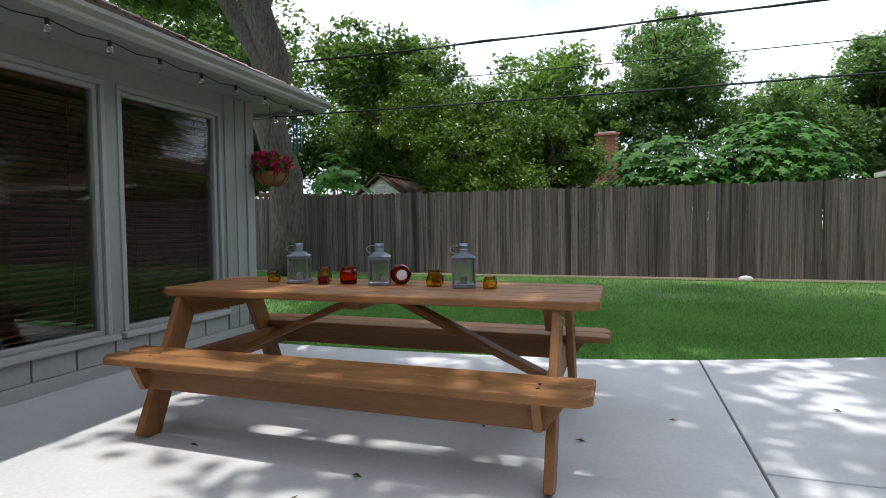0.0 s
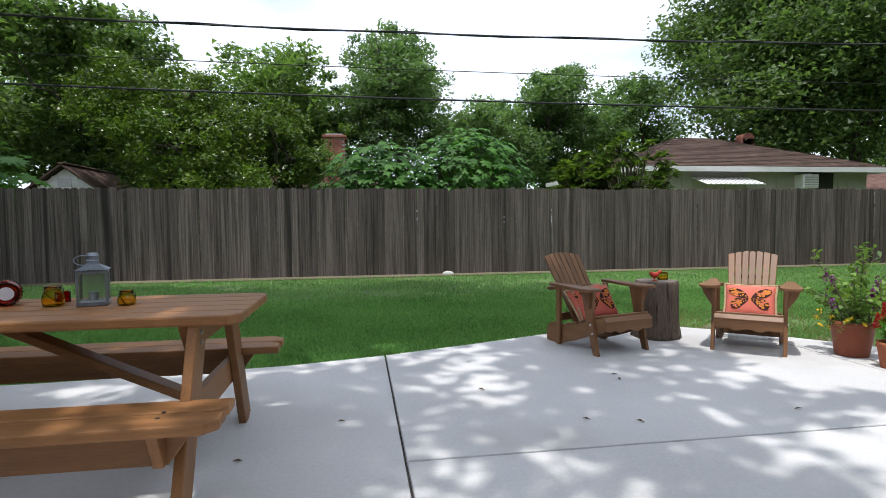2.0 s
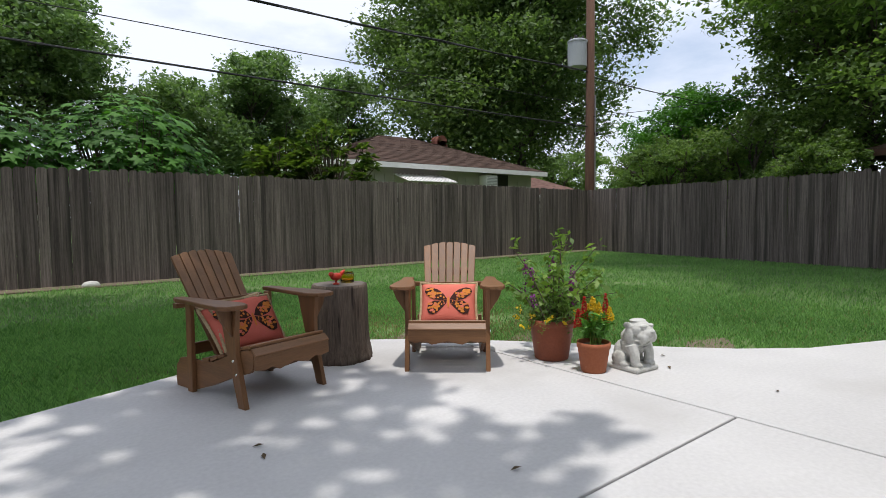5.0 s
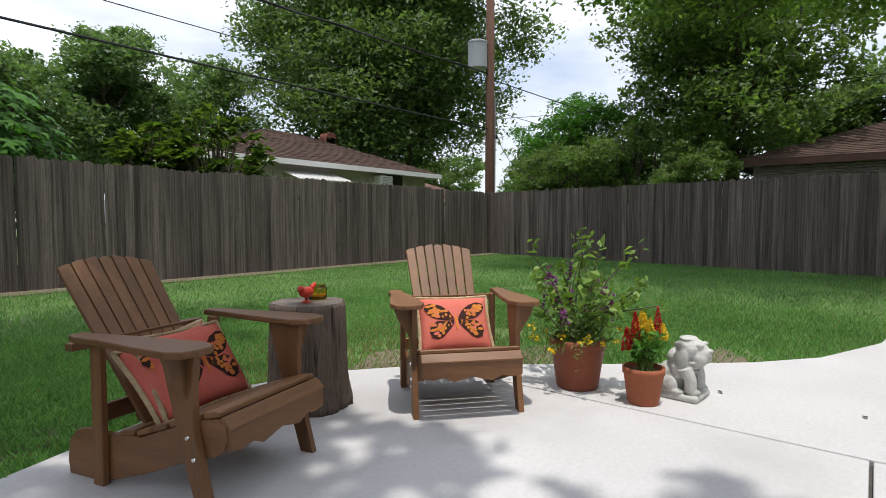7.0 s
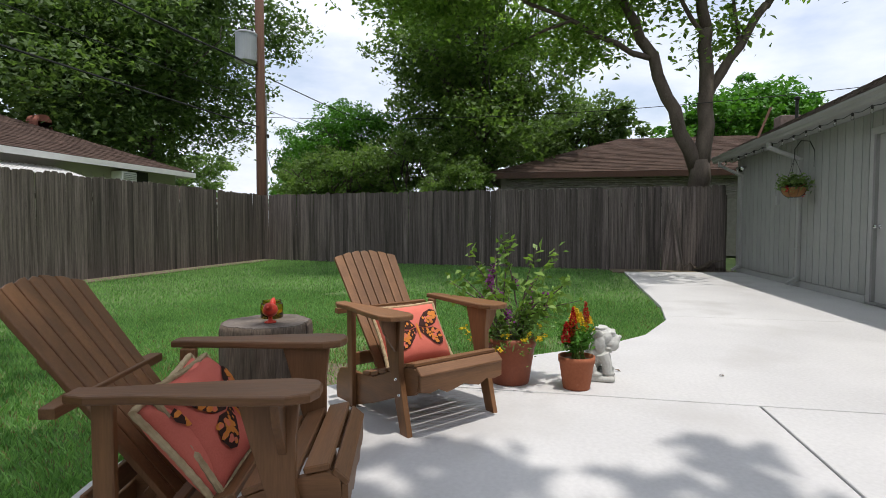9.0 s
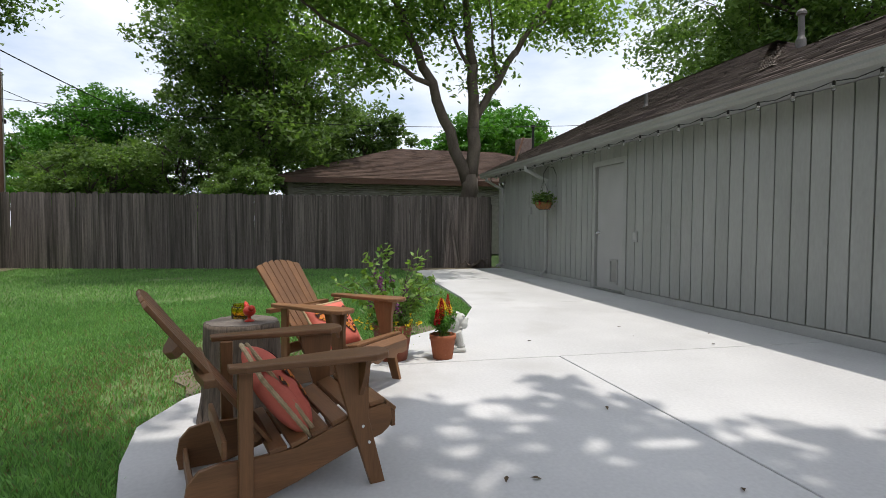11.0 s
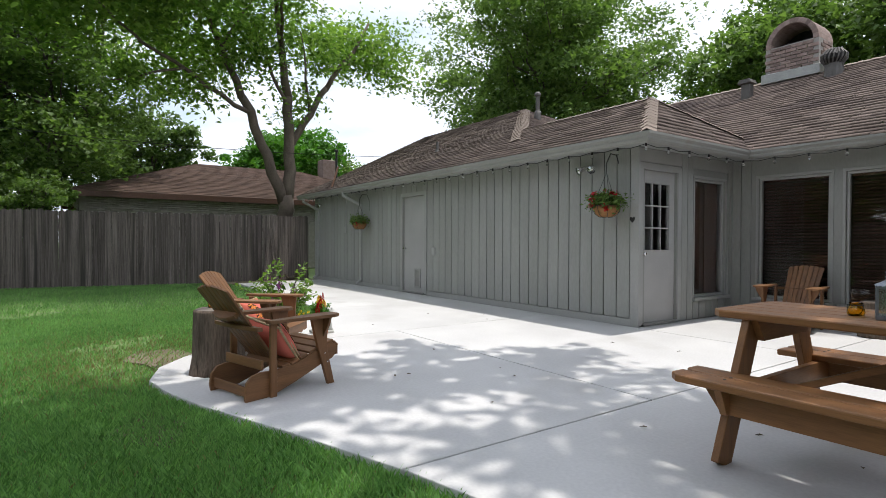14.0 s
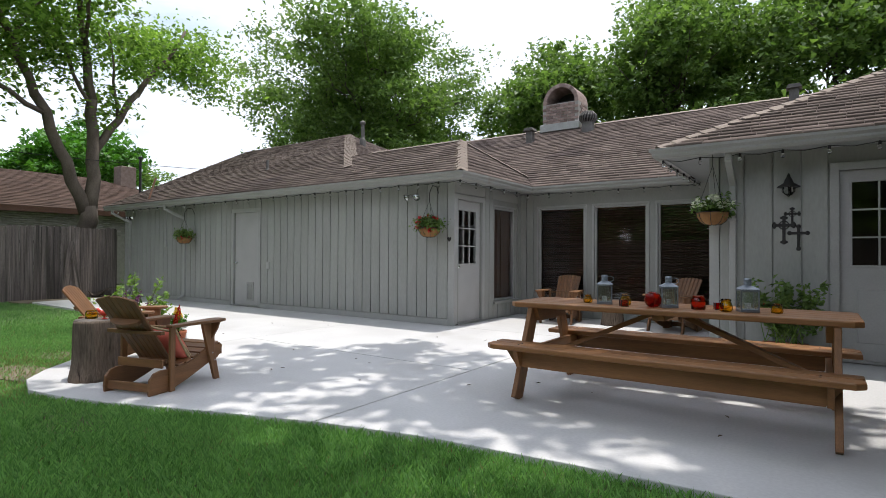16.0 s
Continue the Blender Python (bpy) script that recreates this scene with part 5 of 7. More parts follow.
def knob(t, x, z, mat=None):
    k = part("knob", lathe([(0.028, 0), (0.028, 0.006), (0.012, 0.012), (0.012, 0.035), (0.026, 0.045), (0.027, 0.06), (0.015, 0.07), (0, 0.072)], 20, Matrix.Translation((x, 0.0, z)) @ pose(0, 0, 0, -90, 0, 0)), mat or CHROME, t, "", True)
    return k


def door(name, m, w, h, label, lite=None, knob_at=0.0, pet=False, panels=False, bolt=False):
    t = thing(name, m, label, "door", "", "structure")
    y = -0.06
    if lite:
        x0, x1, z0, z1 = lite
        for cx, cz, sx, sz in ((x0 / 2, h / 2, x0, h), ((x1 + w) / 2, h / 2, w - x1, h), ((x0 + x1) / 2, z0 / 2, x1 - x0, z0), ((x0 + x1) / 2, (z1 + h) / 2, x1 - x0, h - z1)):
            part("leaf", box(cx, y, cz, sx, 0.045, sz), DOORPAINT, t)
        part("lite_frame", box((x0 + x1) / 2, y + 0.026, z0 - 0.012, x1 - x0 + 0.05, 0.012, 0.025, 0.004), DOORPAINT, t)
        part("lite_frame", box((x0 + x1) / 2, y + 0.026, z1 + 0.012, x1 - x0 + 0.05, 0.012, 0.025, 0.004), DOORPAINT, t)
        for x in (x0 - 0.012, x1 + 0.012):
            part("lite_frame", box(x, y + 0.026, (z0 + z1) / 2, 0.025, 0.012, z1 - z0, 0.004), DOORPAINT, t)
        for i in (1, 2):
            part("muntin", box(x0 + (x1 - x0) * i / 3, y, (z0 + z1) / 2, 0.018, 0.04, z1 - z0, 0.003), DOORPAINT, t)
            part("muntin", box((x0 + x1) / 2, y, z0 + (z1 - z0) * i / 3, x1 - x0, 0.038, 0.018, 0.003), DOORPAINT, t)
        dx, dz = (x1 - x0) / 3, (z1 - z0) / 3
        for i in range(3):
            for j in range(3):
                g = part("pane", box(x0 + dx * (i + 0.5), y, z0 + dz * (j + 0.5), dx - 0.016, 0.004, dz - 0.016), CLEAR, t)
                g.visible_shadow = False
    else:
        part("leaf", box(w / 2, y, h / 2, w, 0.045, h), DOORPAINT, t)
    if panels:
        for x in (w * 0.3, w * 0.7):
            part("panel", box(x, y + 0.024, h * 0.23, w * 0.28, 0.014, h * 0.28, 0.006), DOORPAINT, t)
    for x in (-0.045, w + 0.045):
        part("casing", box(x, 0.012, h / 2, 0.085, 0.024, h + 0.02, 0.004), TRIM, t)
    part("casing", box(w / 2, 0.012, h + 0.045, w + 0.17, 0.024, 0.085, 0.004), TRIM, t)
    part("threshold", box(w / 2, -0.02, -0.012, w, 0.12, 0.03, 0.005), STEEL, t)
    kb = knob(t, abs(knob_at) if knob_at > 0 else w + knob_at, 0.93)
    kb.location.y = y + 0.022
    if bolt:
        kb = part("deadbolt", lathe([(0.03, 0), (0.03, 0.01), (0.022, 0.02), (0, 0.022)], 20, Matrix.Translation((knob_at, y + 0.022, 1.07)) @ pose(0, 0, 0, -90, 0, 0)), CHROME, t, "", True)
    for z in (0.25, 1.75):
        part("hinge", box(w - 0.004 if knob_at > 0 else 0.004, y + 0.024, z, 0.02, 0.01, 0.09, 0.002), STEEL, t)
    if pet:
        x, z = w * 0.62, 0.30
        for cx, cz, sx, sz in ((x, z - 0.185, 0.24, 0.04), (x, z + 0.185, 0.24, 0.04), (x - 0.105, z, 0.035, 0.34), (x + 0.105, z, 0.035, 0.34)):
            part("pet_door_frame", box(cx, y + 0.03, cz, sx, 0.025, sz, 0.004), TRIM, t)
        part("pet_flap", box(x, y + 0.027, z, 0.18, 0.006, 0.33), STEEL, t, "grey rubber flap")
    return t


door("door_1", on_wall(3.2, 0.92, 0.035, W), 0.80, 2.05, "painted grey back door with a nine-pane window", (0.10, 0.67, 0.98, 1.88), 0.055, bolt=True)
door("door_2", on_wall(9.18, 1.0, 0.035, N), 0.88, 2.05, "plain painted side door with a pet flap", None, 0.06, pet=True)
door("door_3", on_wall(-1.90, 1.0, 0.035, N), 0.92, 2.07, "painted panel door with a nine-pane window", (0.11, 0.81, 1.03, 1.94), 0.86, panels=True)


# ---- vertical board siding: separate boards with open joints between them ----
def boards(parent, edges, out, axis, fixed, z0, z1):
    """Boards standing on the wall's face between neighbouring edges."""
    for a, c in zip(edges, edges[1:]):
        w = abs(c - a) - 0.015
        if w < 0.02:
            continue
        s = (a + c) / 2
        x, y = (s, fixed) if axis == 0 else (fixed, s)
        sx, sy = (w, 0.032) if axis == 0 else (0.032, w)
        b = box(x + out[0] * 0.006, y + out[1] * 0.006, (z0 + z1) / 2, sx, sy, z1 - z0, 0.003)
        part("board", b, SIDING_PIECE, parent)


def trim_board(name, x0, x1, y0, y1, z0, z1, label="painted trim board"):
    b = box((x0 + x1) / 2, (y0 + y1) / 2, (z0 + z1) / 2, abs(x1 - x0), abs(y1 - y0), z1 - z0, 0.004)
    setting(name, b, TRIM, label, "trim")


sp = [3.31 + 0.2115 * k for k in range(52)]
boards(wall_wing, [x for x in sp if x < 8.2] + [8.2], N, 0, 1.0, 0.11, 2.365)
boards(wall_wing, [9.28] + [x for x in sp if 9.3 < x < 14.1] + [14.1], N, 0, 1.0, 0.11, 2.365)
boards(wall_wing, [8.2] + [x for x in sp if 8.25 < x < 9.25] + [9.28], N, 0, 1.0, 2.155, 2.365)
trim_board("trim", 3.24, 8.20, 1.0, 1.026, 0.0, 0.10, "painted skirt board along the wall foot")
trim_board("trim", 9.28, 14.2, 1.0, 1.026, 0.0, 0.10, "painted skirt board along the wall foot")
trim_board("trim", 3.172, 3.305, 0.997, 1.028, 0.0, 2.365, "painted corner board")
trim_board("trim", 14.1, 14.22, 0.998, 1.028, 0.0, 2.365, "painted corner board")
trim_board("trim", 3.184, 3.2, -1.37, 0.995, 2.185, 2.36, "painted frieze board under the eave")
boards(wall_west, [0.03, -0.12, -0.27], W, 1, 3.2, 0.02, 2.365)
boards(wall_west, [-1.24, -1.315, -1.39], W, 1, 3.2, 0.02, 2.365)
boards(wall_west, [-0.27, -0.44, -0.61, -0.78, -0.95, -1.12, -1.24], W, 1, 3.2, 0.02, 0.265)
boards(wall_window, [3.19, 3.05, 2.9], N, 0, -1.4, 0.02, 2.365)
boards(wall_window, [2.9 - 0.2 * k for k in range(18)], N, 0, -1.4, 0.02, 0.245)
boards(wall_cross, [-0.71, -0.98, -1.27, -1.55, -1.80], N, 0, 1.0, 0.02, 2.365)
trim_board("trim", -0.60, -0.71, 0.998, 1.028, 0.0, 2.365, "painted corner board")
boards(wall_east, [5.45, 5.6, 5.75], E_, 1, -3.09, 0.10, 2.365)
boards(wall_east, [1.1 + 0.31 * k for k in range(15)], E_, 1, -3.09, 0.1, 0.245)
trim_board("trim", -3.09, -3.06, 5.76, 5.875, 0.0, 2.365, "painted corner board")
trim_board("trim", -3.09, -3.064, 1.0, 5.76, 0.0, 0.095, "painted skirt board along the wall foot")
boards(wall_end, [-3.08 - 0.21 * k for k in range(20)], N, 0, 5.87, 0.02, 2.365)


# ---- string lights under the eaves ----
def string_lights(pts, label):
    t = thing("string_lights", Matrix.Identity(4), label, "string lights", "string lights")
    sock = finish("socket", lathe([(0.012, -0.035), (0.014, -0.03), (0.014, 0.0), (0.006, 0.008)], 10), IRON)
    globe = finish("bulb", lathe([(0.0, -0.085), (0.012, -0.082), (0.02, -0.065), (0.018, -0.048), (0.011, -0.033)], 12), CLEAR)
    for f in globe.polygons:
        f.use_smooth = True
    line = []
    P = [Vector(p) for p in pts]
    for p, q in zip(P, P[1:]):
        n = max(1, int((q - p).length / 0.40))
        for i in range(n):
            a, c = p.lerp(q, i / n), p.lerp(q, (i + 1) / n)
            line += [a, a.lerp(c, 0.5) - Vector((0, 0, 0.025))]
            s = new("socket", sock)
            s.parent = t
            s.location = a
            g = new("bulb", globe)
            g.parent = s
    line.append(P[-1])
    part("cable", tube(line, 0.0045, 5), CABLE, t)


string_lights([(13.9, 1.36, 2.32), (2.85, 1.36, 2.32), (2.85, -1.02, 2.32), (-0.15, -1.02, 2.32), (-0.15, 1.42, 2.32), (-2.63, 1.42, 2.32), (-2.63, 6.31, 2.32), (-4.0, 6.31, 2.32)],
              "clear-bulb string lights hanging along the eaves")


# ---- hanging baskets ----
def basket(m, hook, flowers, label, seed, leafy=260, drop=0.55):
    rng = np.random.default_rng(seed)
    t = thing("hanging_basket", m, label, "hanging basket", "hanging baskets")
    r = 0.175
    prof = [(0.03, -0.15), (0.09, -0.142), (0.14, -0.105), (0.168, -0.05), (r, 0.0), (r * 0.93, 0.0), (r * 0.85, -0.04), (0.05, -0.05)]
    part("liner", lathe(prof, 30, None, None, lambda a, z: 0.02 * math.sin(9 * a + z * 30)), COIR, t, "", True)
    for k in range(8):
        a = k * math.pi / 4
        pts = [(rr * 1.03 * math.cos(a), rr * 1.03 * math.sin(a), z) for rr, z in ((0.03, -0.155), (0.09, -0.147), (0.142, -0.108), (0.17, -0.052), (0.178, 0.0))]
        part("wire", tube(pts, 0.003, 5), IRON, t)
    ring = [(0.18 * math.cos(a), 0.18 * math.sin(a), 0.0) for a in [i * math.pi / 12 for i in range(25)]]
    part("rim", tube(ring, 0.004, 6), IRON, t)
    for k in range(3):
        a = k * 2.094 + 0.4
        part("chain", tube([(0.18 * math.cos(a), 0.18 * math.sin(a), 0.0), (0, 0, drop * 0.8)], 0.003, 5), IRON, t)
    if hook:
        hx, hy = hook
        pts = [(hx, hy, drop * 0.55), (hx, hy, drop), (hx * 0.75, hy * 0.75, drop + 0.14), (hx * 0.3, hy * 0.3, drop + 0.15), (0, 0, drop + 0.02), (0, 0, drop * 0.8)]
        part("bracket", tube(pts, 0.007, 8), IRON, t, "black wrought iron wall bracket")
    else:
        part("hook", tube([(0, 0, drop * 0.8), (0, 0, drop + 0.06)], 0.004, 6), IRON, t)
    pts = np.array((0, 0, 0.05)) + rng.normal(size=(leafy * 3, 3)) * np.array((0.095, 0.095, 0.055))
    v, f = leaves(rng, pts, 0.03, 0.4, 0.5)
    raw("foliage", v, f, MIDLEAF, t)
    tips = [(rng.uniform(-0.26, 0.26), rng.uniform(-0.24, 0.24), rng.uniform(-0.04, 0.16)) for k in range(9)]
    stems(rng, t, tips, 0.0, 0.003, MIDLEAF)
    v, f = leaves(rng, sprays(rng, tips, 0.0, 12, 0.02, 0.02), 0.028, 0.3, 0.5)
    raw("foliage", v, f, MIDLEAF, t)
    if flowers:
        mat, count, zlow = flowers
        for k in range(count):
            a, rr = rng.uniform(0, 6.28), rng.uniform(0.04, 0.23)
            c = np.array((rr * math.cos(a), rr * math.sin(a), rng.uniform(zlow, 0.2) - rr * 0.25))
            v, f = leaves(rng, c + rng.normal(size=(10, 3)) * 0.017, 0.025, 0.5, 0.8)
            raw("flower", v, f, mat, t)
    return t


basket(Matrix.Translation((3.50, 1.27, 1.60)), (0, -0.27), (REDPETAL, 24, 0.0), "coir hanging basket of trailing red flowers on an iron bracket", 91, 420)
basket(Matrix.Translation((10.75, 1.29, 1.56)), (0, -0.27), (REDPETAL, 4, -0.1), "coir hanging basket of greenery with few red flowers", 92, 340)
basket(Matrix.Translation((-0.67, 1.24, 1.68)), None, (WHITEPETAL, 46, 0.06), "coir hanging basket of white flowers under the eave corner", 93, drop=0.70)
basket(Matrix.Translation((-2.93, 5.98, 1.67)), None, (PINKPETAL, 110, 0.02), "coir hanging basket of bright pink flowers at the house corner", 94, drop=0.62)


# ---- small things on the walls ----
def flood_light(x, y, z):
    t = thing("flood_light", on_wall(x, y, z, N), "twin chrome flood light on the wall under the eave", "flood light", "flood lights")
    part("plate", lathe([(0.05, 0), (0.05, 0.015), (0.03, 0.03), (0, 0.032)], 20, pose(0, 0, 0, -90, 0, 0)), STEEL, t)
    for sx in (-1, 1):
        m = Matrix.Translation((sx * 0.09, 0.10, -0.02)) @ pose(0, 0, 0, -90 - 25, 0, -30 * sx)
        part("arm", tube([(0, 0.02, 0), (sx * 0.05, 0.05, 0.0), (sx * 0.085, 0.08, -0.01)], 0.012, 8), STEEL, t)
        h = part("lamp_head", lathe([(0.02, -0.07), (0.03, -0.05), (0.035, 0.0), (0.062, 0.05), (0.062, 0.06)], 20, m), CHROME, t, "", True)
        part("lens", lathe([(0.058, 0.058), (0.04, 0.068), (0, 0.072)], 20, m), FROST, h)


flood_light(3.98, 1.0, 2.17)
flood_light(13.75, 1.0, 2.17)
b = box(7.93, 1.02, 0.92, 0.11, 0.045, 0.16, 0.006)
t = tagged(part("outlet_box", b, TRIM), "painted weatherproof outlet box on the siding", "outlet box")
part("cover", box(7.93, 1.048, 0.93, 0.085, 0.012, 0.11, 0.004), DOORPAINT, t)
t = tagged(part("meter_box", box(12.05, 1.03, 1.42, 0.1, 0.06, 0.16, 0.006), TRIM), "small painted junction box with conduit", "junction box")
part("conduit", tube([(12.05, 1.03, 1.5), (12.05, 1.03, 2.365)], 0.012, 8), TRIM, t)


def wall_lamp(x, z):
    t = thing("wall_lamp", on_wall(x, 1.0, z, N), "black iron barn-style wall lamp with a glass globe", "wall lamp")
    part("back_plate", box(0, 0.01, 0.0, 0.07, 0.02, 0.12, 0.005), IRON, t)
    part("arm", tube([(0, 0.02, 0.02), (0, 0.08, 0.10), (0, 0.13, 0.09), (0, 0.13, 0.06)], 0.009, 8), IRON, t)
    part("shade", lathe([(0.115, -0.06), (0.11, -0.05), (0.05, -0.01), (0.035, 0.03), (0.018, 0.06), (0.018, 0.08), (0.0, 0.085)], 24, Matrix.Translation((0, 0.13, 0))), IRON, t, "", True)
    part("globe", lathe([(0.0, -0.155), (0.035, -0.145), (0.055, -0.11), (0.055, -0.06)], 20, Matrix.Translation((0, 0.13, 0))), FROST, t, "", True)
    for k in range(4):
        a = k * 1.571
        part("guard", tube([(0.06 * math.cos(a), 0.13 + 0.06 * math.sin(a), -0.05), (0.062 * math.cos(a), 0.13 + 0.062 * math.sin(a), -0.11), (0, 0.13, -0.165)], 0.004, 5), IRON, t)


wall_lamp(-1.43, 2.0)


def cross(x, z, s, fancy, label):
    t = thing("wall_cross", on_wall(x, 1.0, z, N), label, "cross", "crosses on the wall")
    b = box(0, 0.025, -0.02 * s, 0.03 * s, 0.018, 0.26 * s, 0.004)
    b = box(0, 0.0255, 0.035 * s, 0.17 * s, 0.018, 0.03 * s, 0.004, None, b)
    for px, pz in ((0, 0.115), (0, -0.15), (0.09, 0.035), (-0.09, 0.035)):
        b = blob(px * s, 0.026, pz * s, 0.026 * s, 0.012, 0.026 * s, b, 10)
        if fancy:
            for q in (-1, 1):
                b = blob(px * s + q * 0.022 * s * (1 if px == 0 else 0), 0.026, pz * s + q * 0.022 * s * (0 if px == 0 else 1), 0.015 * s, 0.010, 0.015 * s, b, 8)
    part("body", b, IRON, t)
    if fancy:
        ring = [(0.045 * s * math.cos(a), 0.027, 0.035 * s + 0.045 * s * math.sin(a)) for a in [i * math.pi / 10 for i in range(21)]]
        part("ring", tube(ring, 0.006 * s, 6), IRON, t)


cross(-1.38, 1.48, 1.05, True, "ornate black iron cross hung on the wall")
cross(-1.46, 1.62, 0.72, True, "small ornate rusty iron cross hung on the wall")
cross(-1.52, 1.39, 0.95, False, "plain black iron cross hung on the wall")
t = thing("heart_ornament", on_wall(3.27, 1.02, 1.42, N), "small dark metal heart on the corner board", "ornament")
part("body", prism([(0, -0.045), (0.04, 0.0), (0.035, 0.03), (0.018, 0.035), (0, 0.02), (-0.018, 0.035), (-0.035, 0.03), (-0.04, 0.0)], 0.012, pose(0, 0.014, 0, 90, 0, 0), 0.003), IRON, t)


def wind_chime(x, y, z):
    t = thing("wind_chime", Matrix.Translation((x, y, z)), "teal-tubed wind chime hanging from the eave", "wind chime")
    part("cord", tube([(0, 0, 0), (0, 0, -0.12)], 0.002, 5), CABLE, t)
    part("top_disc", lathe([(0.055, -0.135), (0.055, -0.12), (0, -0.115)], 20), CHAIR_Z, t)
    teal = material("teal_metal", (0.03, 0.16, 0.18), (0.05, 0.25, 0.27), 0.4, 6, metal=0.5, bump=0)
    for k in range(6):
        a = k * 1.047
        part("chime_tube", tube([(0.042 * math.cos(a), 0.042 * math.sin(a), -0.15), (0.042 * math.cos(a), 0.042 * math.sin(a), -0.42 - 0.02 * k)], 0.008, 8), teal, t)
    part("clapper_cord", tube([(0, 0, -0.13), (0, 0, -0.62)], 0.0015, 5), CABLE, t)
    part("wind_sail", lathe([(0.035, -0.65), (0.035, -0.64), (0, -0.638)], 16), CHAIR_Z, t)


wind_chime(-2.75, 6.2, 2.365)


def planter(x, y):
    rng = np.random.default_rng(101)
    t = thing("planter_trough", Matrix.Translation((x, y, 0)), "terracotta trough of leafy peppers with red fruit against the wall", "planter")
    o = [(-0.2, -0.1), (0.2, -0.1), (0.2, 0.1), (-0.2, 0.1)]
    part("trough", prism(o, 0.19, None, 0.015), TERRA, t)
    part("rim", box(0, 0, 0.185, 0.44, 0.24, 0.03, 0.008), TERRA, t)
    tips = [(rng.uniform(-0.38, 0.38), rng.uniform(-0.15, 0.2), rng.uniform(0.4, 0.85)) for k in range(26)]
    stems(rng, t, tips, 0.18, 0.005, None, 0.1)
    v, f = leaves(rng, sprays(rng, tips, 0.2, 60, 0.035, 0.03), 0.036, 0.4, 0.5)
    raw("foliage", v, f, MIDLEAF, t)
    for k in range(5):
        p = tips[k]
        part("fruit", blob(p[0] * 0.7, p[1] * 0.7, p[2] * 0.75, 0.018, 0.018, 0.025, None, 10), REDPAINT, t)


planter(-1.4, 1.32)


# ---- on the roof ----
def brick_box(t, x0, x1, y0, y1, z0, z1, mat, L=0.2, H=0.075, seed=1):
    """Courses of bricks round a box; each brick stands a little proud of the mortar."""
    rng = np.random.default_rng(seed)
    part("core", box((x0 + x1) / 2, (y0 + y1) / 2, (z0 + z1) / 2, x1 - x0 - 0.02, y1 - y0 - 0.02, z1 - z0), MORTAR, t)
    me_x = finish("brick", box(0, 0, 0, L - 0.012, 0.03, H - 0.012, 0.003), mat)
    me_y = finish("brick", box(0, 0, 0, 0.03, L - 0.012, H - 0.012, 0.003), mat)
    rows = int((z1 - z0) / H)
    for r in range(rows):
        z = z0 + H * (r + 0.5)
        off = (r % 2) * L / 2
        n = int((x1 - x0 - off) / L)
        for i in range(n):
            for y, s in ((y0, 1), (y1, -1)):
                ob = new("brick", me_x)
                ob.parent = t
                ob.location = (x0 + off + L * (i + 0.5), y + s * rng.uniform(0.004, 0.009), z)
        n = int((y1 - y0 - off) / L)
        for i in range(n):
            for x, s in ((x0, 1), (x1, -1)):
                ob = new("brick", me_y)
                ob.parent = t
                ob.location = (x + s * rng.uniform(0.004, 0.009), y0 + off + L * (i + 0.5), z)


def chimney(x, y, z):
    t = thing("chimney", Matrix.Translation((x, y, z)), "old brick chimney with an arched brick hood", "chimney", "chimneys")
    brick_box(t, -0.5, 0.5, -0.35, 0.35, -0.6, 0.62, OLDBRICK)
    part("flashing", box(0, 0.02, -0.02, 1.1, 0.82, 0.2, 0.01), STEEL, t, "grey metal flashing")
    me = finish("brick", box(0, 0, 0, 0.098, 0.70, 0.10, 0.004), OLDBRICK)
    n = 17
    for i in range(n):
        a = math.pi * (i + 0.5) / n
        ob = new("brick", me)
        ob.parent = t
        ob.matrix_basis = Matrix.Translation((0.44 * math.cos(a), 0, 0.62 + 0.46 * math.sin(a))) @ Matrix.Rotation(math.pi / 2 - a, 4, "Y")
    # black flue, and a black plate across the back of the arch
    part("flue", box(0, -0.1, 0.68, 0.5, 0.3, 0.12, 0.01), IRON, t, "black flue")
    part("inner_back", prism([(0.4 * math.cos(a), 0.4 * math.sin(a)) for a in [i * math.pi / 12 for i in range(13)]], 0.03, Matrix.Translation((0, -0.30, 0.62)) @ pose(0, 0, 0, 90, 0, 0)), IRON, t, "black plate closing the hood's back")


chimney(3.86, -5.35, 4.56)


def turbine(x, y, z):
    t = thing("turbine_vent", Matrix.Translation((x, y, z)), "grey spinning turbine vent on the roof", "roof vent", "roof vents")
    part("base", lathe([(0.17, -0.25), (0.15, 0.05), (0.15, 0.12)], 24), VENT, t)
    part("core", lathe([(0.12, 0.12), (0.17, 0.2), (0.17, 0.28), (0.10, 0.38), (0, 0.4)], 24), IRON, t)
    fin = finish("fin", tube([(0.15, 0, 0.12), (0.205, 0.02, 0.2), (0.205, 0.04, 0.28), (0.12, 0.05, 0.38), (0.02, 0.02, 0.405)], 0.014, 5), VENT)
    for k in range(18):
        ob = new("fin", fin)
        ob.parent = t
        ob.rotation_euler = (0, 0, k * math.pi / 9)


def pipe_vent(x, y, z, h, r, cap, label):
    t = thing("pipe_vent", Matrix.Translation((x, y, z)), label, "roof vent", "roof vents")
    part("pipe", lathe([(r * 1.8, -0.2), (r * 1.6, 0.0), (r * 1.05, 0.06), (r, 0.08), (r, h)], 16), VENT, t)
    if cap:
        part("cap", lathe([(r * 1.0, h), (r * 1.6, h + 0.01), (r * 1.6, h + 0.05), (r * 1.1, h + 0.09), (0, h + 0.11)], 16), VENT, t)


